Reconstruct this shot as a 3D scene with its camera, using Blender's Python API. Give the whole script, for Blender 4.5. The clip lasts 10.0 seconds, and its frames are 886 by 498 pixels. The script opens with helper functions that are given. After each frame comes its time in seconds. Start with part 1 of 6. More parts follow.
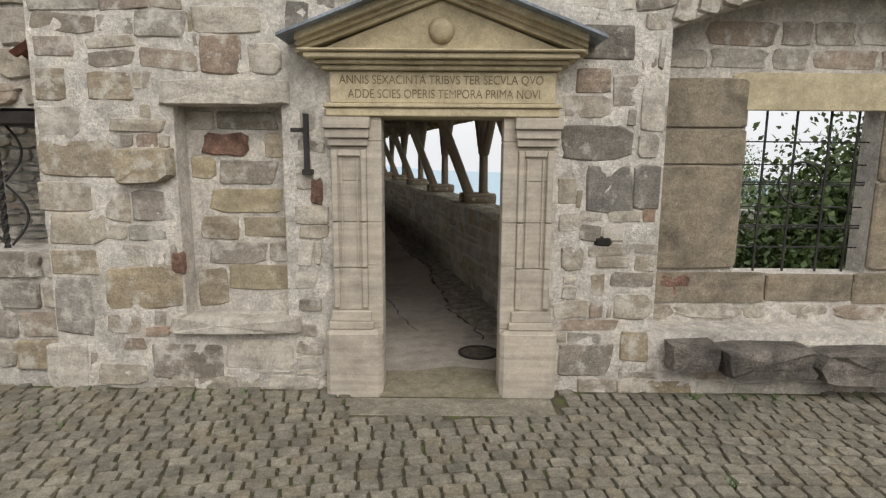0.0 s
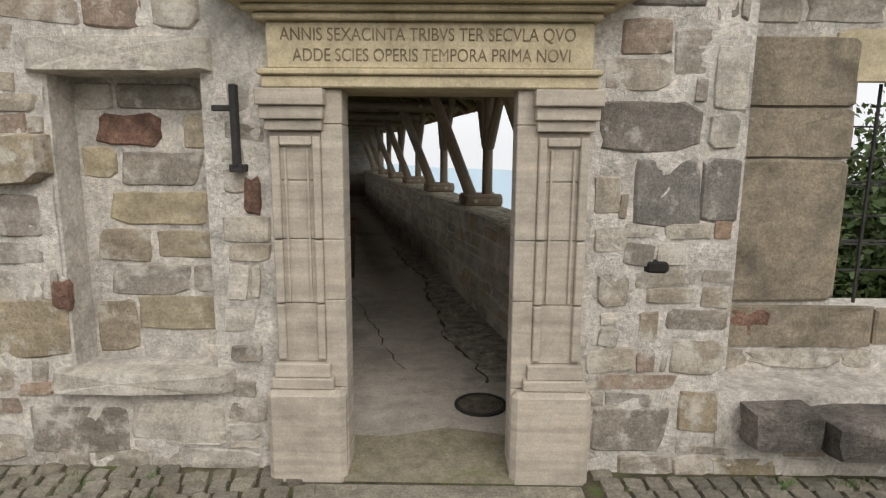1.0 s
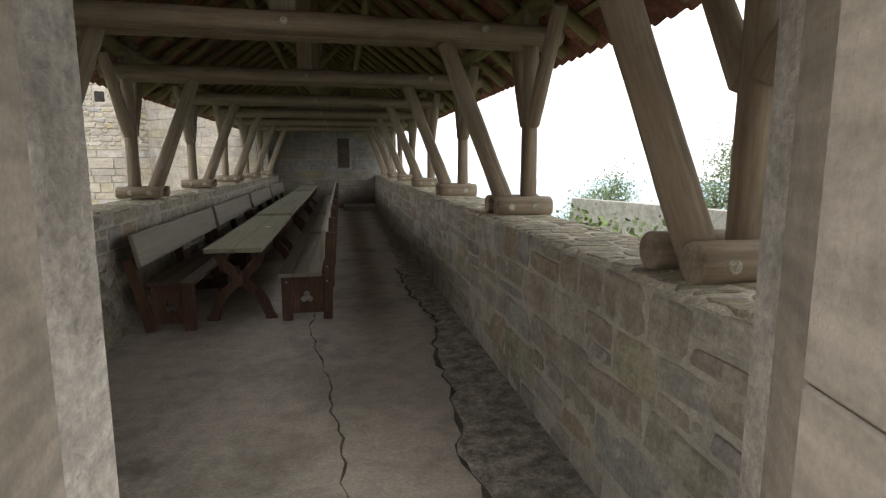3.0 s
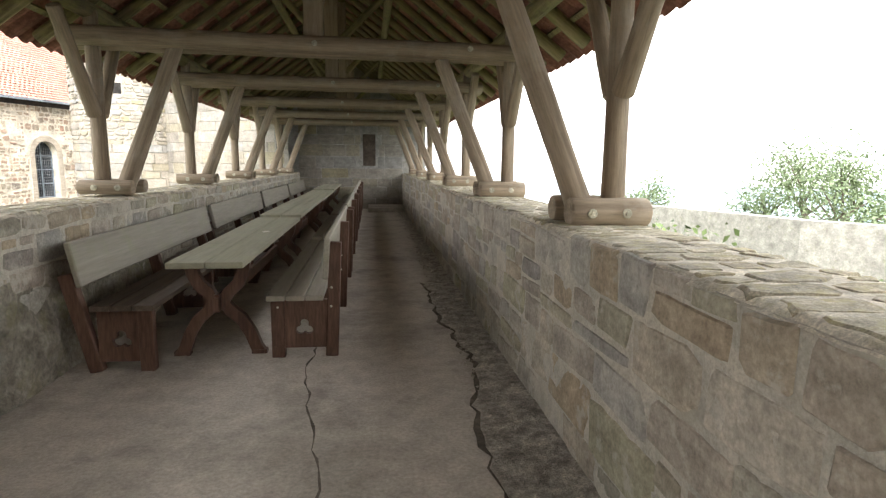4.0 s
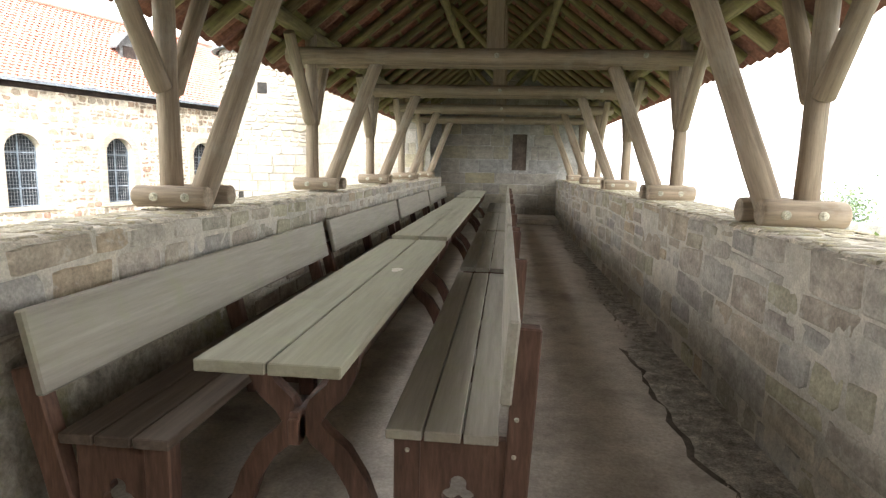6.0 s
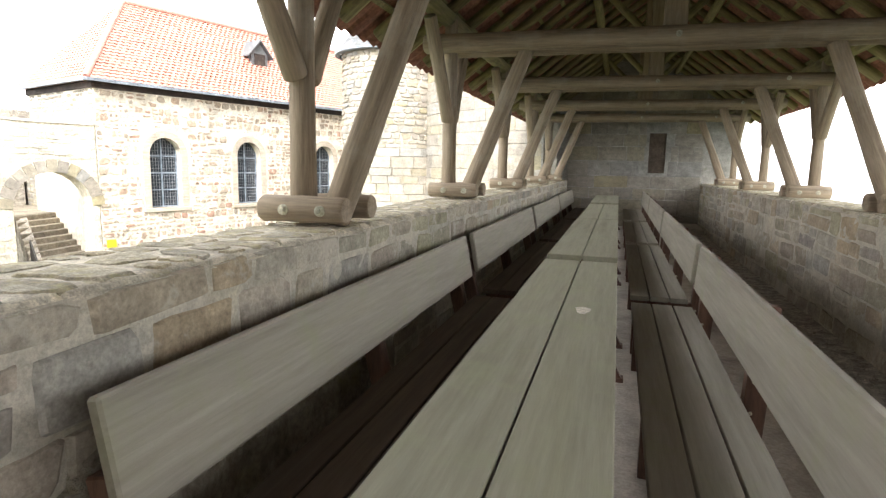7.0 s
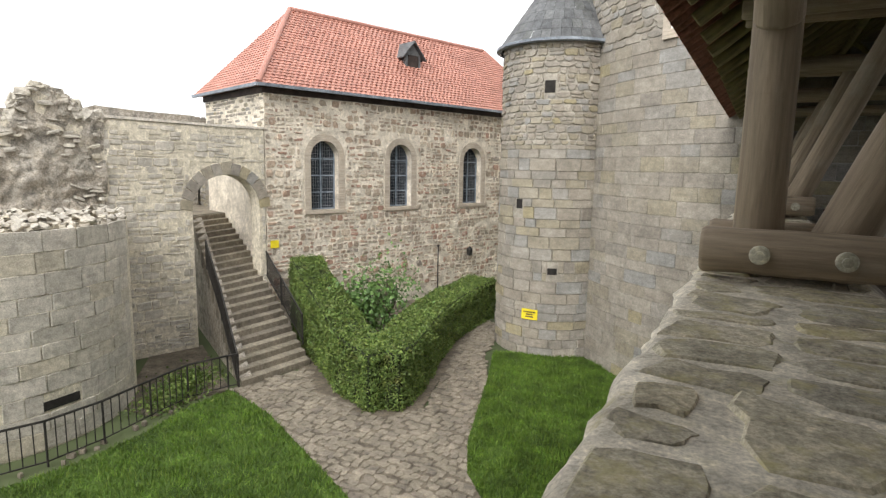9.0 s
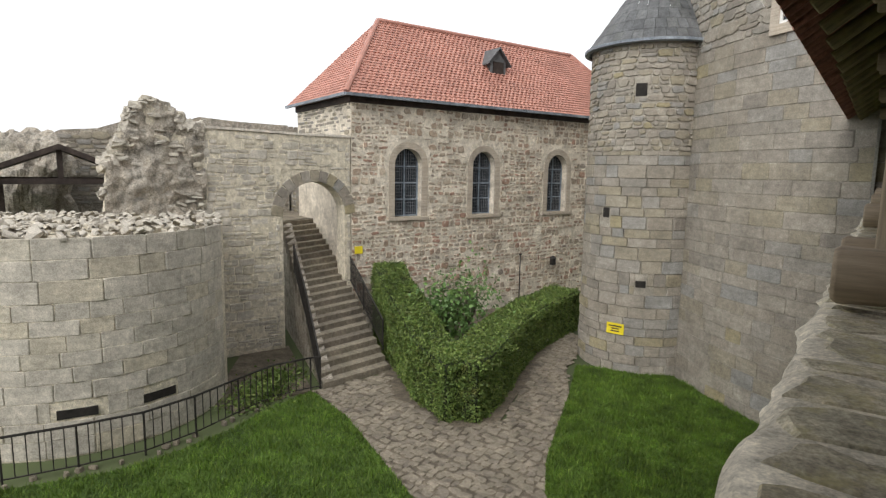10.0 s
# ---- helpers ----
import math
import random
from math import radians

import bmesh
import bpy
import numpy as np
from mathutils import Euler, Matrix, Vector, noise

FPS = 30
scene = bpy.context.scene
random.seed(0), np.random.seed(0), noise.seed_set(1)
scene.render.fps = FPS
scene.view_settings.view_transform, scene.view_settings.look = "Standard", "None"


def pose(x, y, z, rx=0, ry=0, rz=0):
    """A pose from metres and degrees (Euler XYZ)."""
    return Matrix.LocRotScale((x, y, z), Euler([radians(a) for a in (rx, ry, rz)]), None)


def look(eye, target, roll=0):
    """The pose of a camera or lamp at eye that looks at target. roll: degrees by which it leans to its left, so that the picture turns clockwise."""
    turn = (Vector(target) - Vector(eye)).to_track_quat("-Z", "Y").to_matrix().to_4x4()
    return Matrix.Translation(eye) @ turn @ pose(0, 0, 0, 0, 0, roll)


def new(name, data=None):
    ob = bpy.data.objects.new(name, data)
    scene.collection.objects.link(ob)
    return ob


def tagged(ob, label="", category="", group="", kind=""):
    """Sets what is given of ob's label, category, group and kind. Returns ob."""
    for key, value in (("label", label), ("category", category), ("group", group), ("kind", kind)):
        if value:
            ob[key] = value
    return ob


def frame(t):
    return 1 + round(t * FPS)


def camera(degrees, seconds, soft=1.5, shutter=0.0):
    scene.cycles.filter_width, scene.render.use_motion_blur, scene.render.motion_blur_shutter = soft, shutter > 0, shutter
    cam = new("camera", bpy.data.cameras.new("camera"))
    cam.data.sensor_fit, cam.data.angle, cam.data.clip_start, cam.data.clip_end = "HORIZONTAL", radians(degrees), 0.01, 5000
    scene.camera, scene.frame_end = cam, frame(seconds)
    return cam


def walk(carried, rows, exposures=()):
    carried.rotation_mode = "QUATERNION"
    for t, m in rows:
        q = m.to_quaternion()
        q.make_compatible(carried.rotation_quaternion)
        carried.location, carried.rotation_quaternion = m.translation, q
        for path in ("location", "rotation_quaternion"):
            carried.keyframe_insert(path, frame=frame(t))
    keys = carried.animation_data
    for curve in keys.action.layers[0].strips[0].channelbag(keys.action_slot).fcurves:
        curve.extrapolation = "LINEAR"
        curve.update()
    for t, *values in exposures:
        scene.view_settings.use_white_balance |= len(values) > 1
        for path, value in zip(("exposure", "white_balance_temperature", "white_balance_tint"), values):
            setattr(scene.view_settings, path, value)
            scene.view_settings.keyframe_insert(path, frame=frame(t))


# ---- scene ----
cam = camera(75.9, 10.0, soft=1.3)
PATH = [
    (0, (0.993, 0.852, 1.784), (1.423, 2.778, 1.459), 0.4),
    (0.5, (1.19, 1.431, 1.778), (1.609, 3.356, 1.436), 0.4),
    (1, (1.339, 2.037, 1.744), (1.757, 3.964, 1.41), 0.4),
    (1.5, (1.543, 2.69, 1.686), (1.936, 4.625, 1.366), 0.2),
    (2, (1.673, 3.346, 1.685), (2.053, 5.283, 1.362), 0.3),
    (2.5, (1.795, 3.86, 1.62), (2.158, 5.802, 1.309), 0.0),
    (3.8, (2.007, 5.595, 1.424), (2.289, 7.552, 1.123), 0.5),
    (4, (2.03, 5.856, 1.423), (2.28, 7.817, 1.123), 0.6),
    (4.5, (2.084, 6.472, 1.415), (2.242, 8.442, 1.112), 0.5),
    (5, (2.076, 7.044, 1.429), (2.158, 9.02, 1.13), 0.7),
    (5.2, (1.993, 7.247, 1.414), (2.047, 9.226, 1.125), 1.0),
    (6.5, (1.464, 8.506, 1.391), (1.046, 10.439, 1.097), 1.0),
    (7, (1.14, 8.835, 1.399), (0.565, 10.728, 1.108), 1.1),
    (7.5, (0.776, 9.117, 1.431), (0.081, 10.97, 1.137), 1.2),
    (8, (0.337, 9.294, 1.445), (-0.465, 11.102, 1.15), 1.5),
    (8.5, (-0.115, 9.442, 1.413), (-0.985, 11.218, 1.117), 1.6),
    (9, (-0.393, 9.464, 1.4), (-1.351, 11.195, 1.108), 1.1),
    (9.5, (-0.463, 9.459, 1.392), (-1.536, 11.124, 1.114), 1.0),
    (10, (-0.458, 9.678, 1.397), (-1.662, 11.251, 1.125), 1.0),
]
EXPO = [(0.0, -0.4), (1.5, -0.3), (2.5, 0.12), (4.0, 1.85), (5.0, 2.25), (6.5, 2.3), (7.0, 2.0), (7.5, 1.65), (8.0, 1.45), (8.5, 1.15), (9.0, 0.4), (9.5, 0.18), (10.0, -0.1)]
SKY, SUN = 0.155, 2.1
walk(cam, [(t, look(eye, target, roll)) for t, eye, target, roll in PATH], EXPO)

# ---- world and light ----
world = bpy.data.worlds.new("overcast")
scene.world = world
world.use_nodes = True
wn = world.node_tree.nodes
wl = world.node_tree.links
sky = wn.new("ShaderNodeTexSky")
sky.sky_type, sky.sun_disc = "NISHITA", False
sky.sun_elevation, sky.sun_rotation = radians(36), radians(173)
sky.air_density, sky.dust_density = 1.0, 4.0
pale = wn.new("ShaderNodeHueSaturation")
pale.inputs["Saturation"].default_value = 0.12
cloud = wn.new("ShaderNodeMixRGB")
cloud.inputs[0].default_value = 0.75
cloud.inputs[2].default_value = (9.6, 9.7, 9.9, 1)
wl.new(sky.outputs[0], pale.inputs["Color"])
wl.new(pale.outputs[0], cloud.inputs[1])
wl.new(cloud.outputs[0], wn["Background"].inputs["Color"])
wn["Background"].inputs["Strength"].default_value = SKY

sun = new("sun", bpy.data.lights.new("sun", "SUN"))
sun.data.energy, sun.data.angle, sun.data.color = SUN, radians(40), (1.0, 0.96, 0.9)
sun.matrix_world = look((1.5, -12, 11), (0, 0, 0))


# ---- materials ----
def node_mat(name):
    m = bpy.data.materials.new(name)
    m.use_nodes = True
    return m, m.node_tree.nodes, m.node_tree.links, m.node_tree.nodes["Principled BSDF"]


def ramp(n, stops):
    r = n.new("ShaderNodeValToRGB")
    el = r.color_ramp.elements
    while len(el) < len(stops):
        el.new(0.5)
    for e, (p, c) in zip(el, stops):
        e.position, e.color = p, (c[0], c[1], c[2], 1)
    return r


def even(cols):
    return [(i / max(1, len(cols) - 1), c) for i, c in enumerate(cols)]


def noise_tex(n, l, coord, scale, detail=6, rough=0.6):
    t = n.new("ShaderNodeTexNoise")
    t.inputs["Scale"].default_value, t.inputs["Detail"].default_value, t.inputs["Roughness"].default_value = scale, detail, rough
    l.new(coord, t.inputs["Vector"])
    return t.outputs["Fac"]


def mul(n, l, col, fac, lo, hi, a=0.3, b=0.7):
    """Multiply a colour by a noise value spread from lo to hi."""
    mr = n.new("ShaderNodeMapRange")
    mr.inputs[1].default_value, mr.inputs[2].default_value = a, b
    mr.inputs[3].default_value, mr.inputs[4].default_value = lo, hi
    l.new(fac, mr.inputs[0])
    mx = n.new("ShaderNodeMixRGB")
    mx.blend_type, mx.inputs[0].default_value = "MULTIPLY", 1
    l.new(col, mx.inputs[1])
    l.new(mr.outputs[0], mx.inputs[2])
    return mx.outputs[0]


def patch(n, l, col, fac, tint, a, b, most=1.0):
    """Lay a tint over a colour where a noise value passes from a to b."""
    mr = n.new("ShaderNodeMapRange")
    mr.inputs[1].default_value, mr.inputs[2].default_value, mr.inputs[4].default_value = a, b, most
    l.new(fac, mr.inputs[0])
    mx = n.new("ShaderNodeMixRGB")
    l.new(mr.outputs[0], mx.inputs[0])
    l.new(col, mx.inputs[1])
    mx.inputs[2].default_value = (*tint, 1)
    return mx.outputs[0]


def surface(name, cols, islands=None, fine=40, broad=2.5, rough=0.85, bump=0.4, depth=0.01, tint=None, tint_at=(0.55, 0.7, 0.6),
            stretch=(1, 1, 1), local=False, contrast=0.35, strata=0.0, smear=None, bedding=(2.5, 13, 0.2, 0.16)):
    """A mineral or woody surface. islands: None (noise picks the colour), "object" or "island" (each piece its own colour)."""
    m, n, l, p = node_mat(name)
    if local:
        src = n.new("ShaderNodeTexCoord").outputs["Object"]
    else:
        src = n.new("ShaderNodeNewGeometry").outputs["Position"]
    mp = n.new("ShaderNodeMapping")
    mp.inputs["Scale"].default_value = stretch
    l.new(src, mp.inputs[0])
    co = mp.outputs[0]
    big, small = noise_tex(n, l, co, broad, 5, 0.65), noise_tex(n, l, co, fine, 8, 0.7)
    rp = ramp(n, even(cols))
    if islands == "object":
        l.new(n.new("ShaderNodeObjectInfo").outputs["Random"], rp.inputs[0])
    elif islands == "island":
        l.new(n.new("ShaderNodeNewGeometry").outputs["Random Per Island"], rp.inputs[0])
    else:
        mr = n.new("ShaderNodeMapRange")
        mr.inputs[1].default_value, mr.inputs[2].default_value = 0.3, 0.7
        l.new(big, mr.inputs[0])
        l.new(mr.outputs[0], rp.inputs[0])
    c = mul(n, l, rp.outputs[0], big, 1 - contrast, 1 + contrast * 0.6)
    c = mul(n, l, c, small, 1 - contrast * 1.2, 1 + contrast)
    mid = noise_tex(n, l, co, (fine * broad) ** 0.5, 6, 0.7)
    c = mul(n, l, c, mid, 1 - contrast, 1 + contrast * 0.7)
    height = small
    if strata:
        mp2 = n.new("ShaderNodeMapping")
        mp2.inputs["Scale"].default_value, mp2.inputs["Rotation"].default_value = (bedding[0], bedding[0], bedding[1]), (bedding[2], bedding[3], 0)
        l.new(src, mp2.inputs[0])
        lay = noise_tex(n, l, mp2.outputs[0], 1.0, 3, 0.5)
        c = mul(n, l, c, lay, 1 - strata, 1 + strata * 0.7)
        ad = n.new("ShaderNodeMath")
        l.new(lay, ad.inputs[0])
        l.new(small, ad.inputs[1])
        height = ad.outputs[0]
    if tint:
        off = n.new("ShaderNodeMapping")
        off.inputs["Location"].default_value = (7, 3, 5)
        l.new(src, off.inputs[0])
        c = patch(n, l, c, noise_tex(n, l, off.outputs[0], broad * 1.7, 8, 0.7), tint, *tint_at)
    if smear:
        off2 = n.new("ShaderNodeMapping")
        off2.inputs["Location"].default_value = (2, 11, 8)
        l.new(src, off2.inputs[0])
        c = patch(n, l, c, noise_tex(n, l, off2.outputs[0], 6.0, 9, 0.72), *smear)
    l.new(c, p.inputs["Base Color"])
    p.inputs["Roughness"].default_value = rough
    p.inputs["Specular IOR Level"].default_value = 0.3
    ad2 = n.new("ShaderNodeMath")
    l.new(height, ad2.inputs[0])
    l.new(mid, ad2.inputs[1])
    bp = n.new("ShaderNodeBump")
    bp.inputs["Strength"].default_value, bp.inputs["Distance"].default_value = bump, depth
    l.new(ad2.outputs[0], bp.inputs["Height"])
    l.new(bp.outputs[0], p.inputs["Normal"])
    return m


STONES = [(0.56, 0.505, 0.425), (0.50, 0.455, 0.385), (0.349, 0.306, 0.245), (0.417, 0.358, 0.276), (0.330, 0.301, 0.259), (0.466, 0.414, 0.336), (0.369, 0.296, 0.195), (0.262, 0.230, 0.191),
          (0.436, 0.376, 0.295), (0.301, 0.277, 0.245), (0.320, 0.221, 0.154), (0.407, 0.367, 0.304)]
ASHLAR = [(0.345, 0.30, 0.185), (0.306, 0.276, 0.233), (0.29, 0.285, 0.27), (0.340, 0.307, 0.260), (0.257, 0.233, 0.201), (0.326, 0.292, 0.246), (0.315, 0.280, 0.205), (0.360, 0.328, 0.278), (0.293, 0.260, 0.214), (0.378, 0.344, 0.294)]
CHAPEL = [(0.475, 0.404, 0.315), (0.349, 0.287, 0.225), (0.570, 0.482, 0.375), (0.411, 0.311, 0.232), (0.381, 0.241, 0.180), (0.522, 0.451, 0.346), (0.285, 0.248, 0.210)]
LICHEN = (0.16, 0.16, 0.06)
for nm, by in (("rubble_stone", "object"), ("rubble_stone_joined", "island")):
    M_STONES = surface(nm, STONES, by, 60, 3.5, bump=0.6, depth=0.014, contrast=0.27, tint=(0.14, 0.125, 0.11), tint_at=(0.54, 0.7, 0.6), strata=0.18,
                       smear=((0.58, 0.54, 0.475), 0.5, 0.62, 0.75), bedding=(2.0, 17, 0.1, 0.2))
    if by == "object":
        M_STONE = M_STONES
M_GREYSTONE = surface("dark_grey_stone", [(0.17, 0.155, 0.135), (0.25, 0.23, 0.2), (0.21, 0.185, 0.155)], "object", 60, 4, bump=0.7, depth=0.016, contrast=0.3, strata=0.18,
                      smear=((0.5, 0.47, 0.42), 0.57, 0.64, 0.6))
M_THRESHOLD = surface("mossy_threshold", [(0.24, 0.21, 0.15), (0.32, 0.28, 0.2), (0.19, 0.17, 0.12)], None, 60, 3, bump=0.5, depth=0.012, contrast=0.25, tint=(0.16, 0.16, 0.07), tint_at=(0.52, 0.66, 0.6))
M_TAN = surface("tan_block", [(0.36, 0.295, 0.19), (0.43, 0.36, 0.245), (0.33, 0.28, 0.2)], "object", 60, 4, bump=0.5, depth=0.012, contrast=0.24, strata=0.15, smear=((0.55, 0.5, 0.43), 0.56, 0.64, 0.6))
M_RUST = surface("rusty_plate", [(0.10, 0.085, 0.068), (0.16, 0.135, 0.105)], None, 90, 12, rough=0.75, bump=0.3, depth=0.004)
M_PLINTH = surface("mossy_rubble", [(0.27, 0.245, 0.19), (0.38, 0.345, 0.28), (0.31, 0.28, 0.2)], None, 30, 2.6, bump=0.9, depth=0.03, contrast=0.35, tint=(0.27, 0.26, 0.12), tint_at=(0.5, 0.66, 0.6))
M_BED = surface("parapet_mortar", [(0.46, 0.43, 0.365), (0.55, 0.51, 0.43), (0.48, 0.44, 0.35)], None, 80, 2.4, bump=0.6, depth=0.012, contrast=0.22, tint=(0.36, 0.33, 0.26), tint_at=(0.5, 0.68, 0.6))
PARA = [(0.43, 0.40, 0.335), (0.46, 0.405, 0.315), (0.37, 0.352, 0.315), (0.48, 0.44, 0.37), (0.43, 0.345, 0.235), (0.33, 0.305, 0.275), (0.41, 0.38, 0.265), (0.40, 0.345, 0.28), (0.45, 0.415, 0.345)]
M_PARA = surface("parapet_stone", PARA, "object", 55, 3, bump=0.4, depth=0.01, strata=0.2, contrast=0.26, smear=((0.5, 0.465, 0.395), 0.55, 0.64, 0.75))
M_PARAS = surface("parapet_stone_joined", PARA, "island", 55, 3, bump=0.4, depth=0.01, strata=0.2, contrast=0.26, smear=((0.5, 0.465, 0.395), 0.55, 0.64, 0.75))
M_CAP = surface("cap_stone", [(0.44, 0.40, 0.30), (0.52, 0.465, 0.345), (0.385, 0.35, 0.275), (0.48, 0.42, 0.295)], "object", 140, 9, bump=0.45, depth=0.006, contrast=0.42,
                tint=(0.42, 0.37, 0.17), tint_at=(0.5, 0.68, 0.7), smear=((0.2, 0.18, 0.14), 0.58, 0.66, 0.5))
M_TABLE = surface("green_grey_plank", [(0.25, 0.237, 0.172), (0.315, 0.3, 0.225), (0.28, 0.268, 0.186)], None, 26, 3, rough=0.7, bump=0.3, depth=0.004, stretch=(2.2, 0.12, 2.2),
                  contrast=0.1, tint=(0.31, 0.32, 0.2), tint_at=(0.5, 0.7, 0.5))
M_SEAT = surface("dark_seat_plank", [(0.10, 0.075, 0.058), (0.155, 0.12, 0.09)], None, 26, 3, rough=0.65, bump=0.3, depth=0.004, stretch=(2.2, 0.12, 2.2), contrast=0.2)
M_BASTION = surface("pale_ashlar", [(0.506, 0.470, 0.406), (0.572, 0.529, 0.458), (0.473, 0.443, 0.385), (0.550, 0.497, 0.395)], "object", 40, 2, bump=0.5, depth=0.015, strata=0.12, contrast=0.28,
                    tint=(0.33, 0.31, 0.27), tint_at=(0.52, 0.72, 0.5))
M_BASTIONS = surface("pale_rubble", [(0.506, 0.470, 0.406), (0.572, 0.529, 0.458), (0.473, 0.443, 0.385), (0.550, 0.497, 0.395)], "island", 40, 2, bump=0.5, depth=0.015, strata=0.12, contrast=0.28,
                    tint=(0.33, 0.31, 0.27), tint_at=(0.52, 0.72, 0.5))
M_MORTAR = surface("lime_mortar", [(0.58, 0.53, 0.46), (0.68, 0.63, 0.56), (0.6, 0.54, 0.46)], None, 45, 3.2, bump=0.7, depth=0.03, contrast=0.28,
                   tint=(0.36, 0.33, 0.29), tint_at=(0.55, 0.7, 0.7))
M_CAPBED = surface("weathered_bed", [(0.60, 0.545, 0.435), (0.71, 0.65, 0.53)], None, 140, 8, bump=0.4, depth=0.006, contrast=0.34, tint=(0.46, 0.41, 0.21), tint_at=(0.55, 0.7, 0.6),
                   smear=((0.28, 0.255, 0.2), 0.6, 0.68, 0.45))
M_CHAPELBED = surface("chapel_mortar", [(0.707, 0.638, 0.529), (0.821, 0.750, 0.637)], None, 40, 2, bump=0.8, depth=0.03, contrast=0.3)
M_TOWERBED = surface("tower_mortar", [(0.331, 0.306, 0.258), (0.405, 0.373, 0.318)], None, 40, 2, bump=0.6, depth=0.02, contrast=0.25)
# Leaf green paled so that far trees carry haze in their colour.
M_FARLEAF = surface("hazed_far_leaf", [(0.12, 0.17, 0.08), (0.16, 0.21, 0.11), (0.2, 0.25, 0.13)], "island", 9, 0.6, rough=0.5, bump=0, contrast=0.2)
M_REDSTONE = surface("red_sandstone", [(0.2, 0.115, 0.085), (0.28, 0.165, 0.12)], None, 50, 5, bump=0.8, depth=0.02, contrast=0.4)
M_MORTAR_GREY = surface("grey_mortar", [(0.30, 0.29, 0.26), (0.40, 0.38, 0.34)], None, 70, 3, bump=0.7, depth=0.02, contrast=0.25, tint=(0.2, 0.2, 0.09),
                        tint_at=(0.56, 0.7, 0.5))
M_SAND = surface("dressed_sandstone", [(0.40, 0.35, 0.285), (0.49, 0.43, 0.355), (0.44, 0.375, 0.295)], None, 90, 2.2, bump=0.35, depth=0.008, contrast=0.13, strata=0.2,
                 tint=(0.33, 0.29, 0.235), tint_at=(0.55, 0.75, 0.5), bedding=(2.0, 24, 0.25, 0.5))
# Brown stone of the recess, its colour also darkened for the shade there.
M_RECESS = surface("brown_sandstone_shaded", [(0.215, 0.178, 0.129), (0.292, 0.245, 0.179), (0.249, 0.199, 0.136)], None, 60, 3, bump=0.55, depth=0.014, contrast=0.3, strata=0.14,
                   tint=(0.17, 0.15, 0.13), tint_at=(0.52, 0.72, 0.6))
M_LEDGE = surface("dark_ledge_stone", [(0.14, 0.125, 0.11), (0.24, 0.21, 0.18)], None, 50, 3, bump=0.8, depth=0.03, contrast=0.4, strata=0.2)
M_YELLOW = surface("yellow_sandstone", [(0.46, 0.385, 0.25), (0.53, 0.45, 0.3)], None, 80, 4, bump=0.3, depth=0.006, contrast=0.18, strata=0.1,
                   tint=(0.3, 0.26, 0.19), tint_at=(0.58, 0.75, 0.5))
M_ASHLAR = surface("ashlar", ASHLAR, "object", 40, 2, bump=0.45, depth=0.015, strata=0.12, tint=(0.24, 0.23, 0.2), tint_at=(0.5, 0.72, 0.5), contrast=0.25)
M_ASHLARS = surface("ashlar_joined", ASHLAR, "island", 40, 2, bump=0.45, depth=0.015, strata=0.12, tint=(0.24, 0.23, 0.2), tint_at=(0.5, 0.72, 0.5), contrast=0.25)
M_CHAPEL = surface("chapel_stone", CHAPEL, "object", 30, 2, bump=0.6, depth=0.02, smear=((0.64, 0.59, 0.5), 0.54, 0.62, 0.7))
M_CHAPELS = surface("chapel_stone_joined", CHAPEL, "island", 30, 2, bump=0.6, depth=0.02, smear=((0.64, 0.59, 0.5), 0.54, 0.62, 0.7))
M_RUIN = surface("ruin_core", [(0.36, 0.33, 0.285), (0.53, 0.485, 0.415), (0.44, 0.39, 0.32), (0.31, 0.285, 0.25)], None, 26, 2.6, bump=1.0, depth=0.05, contrast=0.5,
                 tint=(0.19, 0.175, 0.14), tint_at=(0.54, 0.64, 0.7), smear=((0.58, 0.54, 0.47), 0.55, 0.63, 0.6))
M_CONCRETE = surface("worn_concrete", [(0.363, 0.321, 0.273), (0.484, 0.433, 0.371), (0.407, 0.358, 0.304)], None, 50, 0.9, rough=0.8, bump=0.25, depth=0.006, contrast=0.22,
                     tint=(0.13, 0.115, 0.1), tint_at=(0.56, 0.72, 0.7))
M_GRAVEL = surface("crumbled_edge", [(0.33, 0.295, 0.245), (0.58, 0.525, 0.445)], None, 90, 9, bump=1.0, depth=0.02, contrast=0.4)
M_COBBLE = surface("cobble", [(0.216, 0.195, 0.149), (0.269, 0.241, 0.188), (0.182, 0.166, 0.133), (0.243, 0.207, 0.149)], "object", 70, 3, bump=0.5, depth=0.008)
M_COBBLES = surface("cobble_joined", [(0.216, 0.195, 0.149), (0.269, 0.241, 0.188), (0.182, 0.166, 0.133), (0.243, 0.207, 0.149)], "island", 70, 3, bump=0.5, depth=0.008)
M_JOINT = surface("earth_joint", [(0.075, 0.066, 0.04), (0.12, 0.105, 0.065)], None, 80, 4, bump=0.6, depth=0.01, tint=(0.09, 0.12, 0.03), tint_at=(0.52, 0.62, 0.8))
M_FLAG = surface("flagstone", [(0.221, 0.194, 0.148), (0.270, 0.237, 0.184), (0.184, 0.159, 0.128)], "object", 50, 2, bump=0.4, depth=0.01)
M_FLAGS = surface("flagstone_joined", [(0.221, 0.194, 0.148), (0.270, 0.237, 0.184), (0.184, 0.159, 0.128)], "island", 50, 2, bump=0.4, depth=0.01)
M_EARTH = surface("bare_earth", [(0.12, 0.1, 0.075), (0.19, 0.16, 0.12)], None, 40, 2, bump=0.8, depth=0.03)
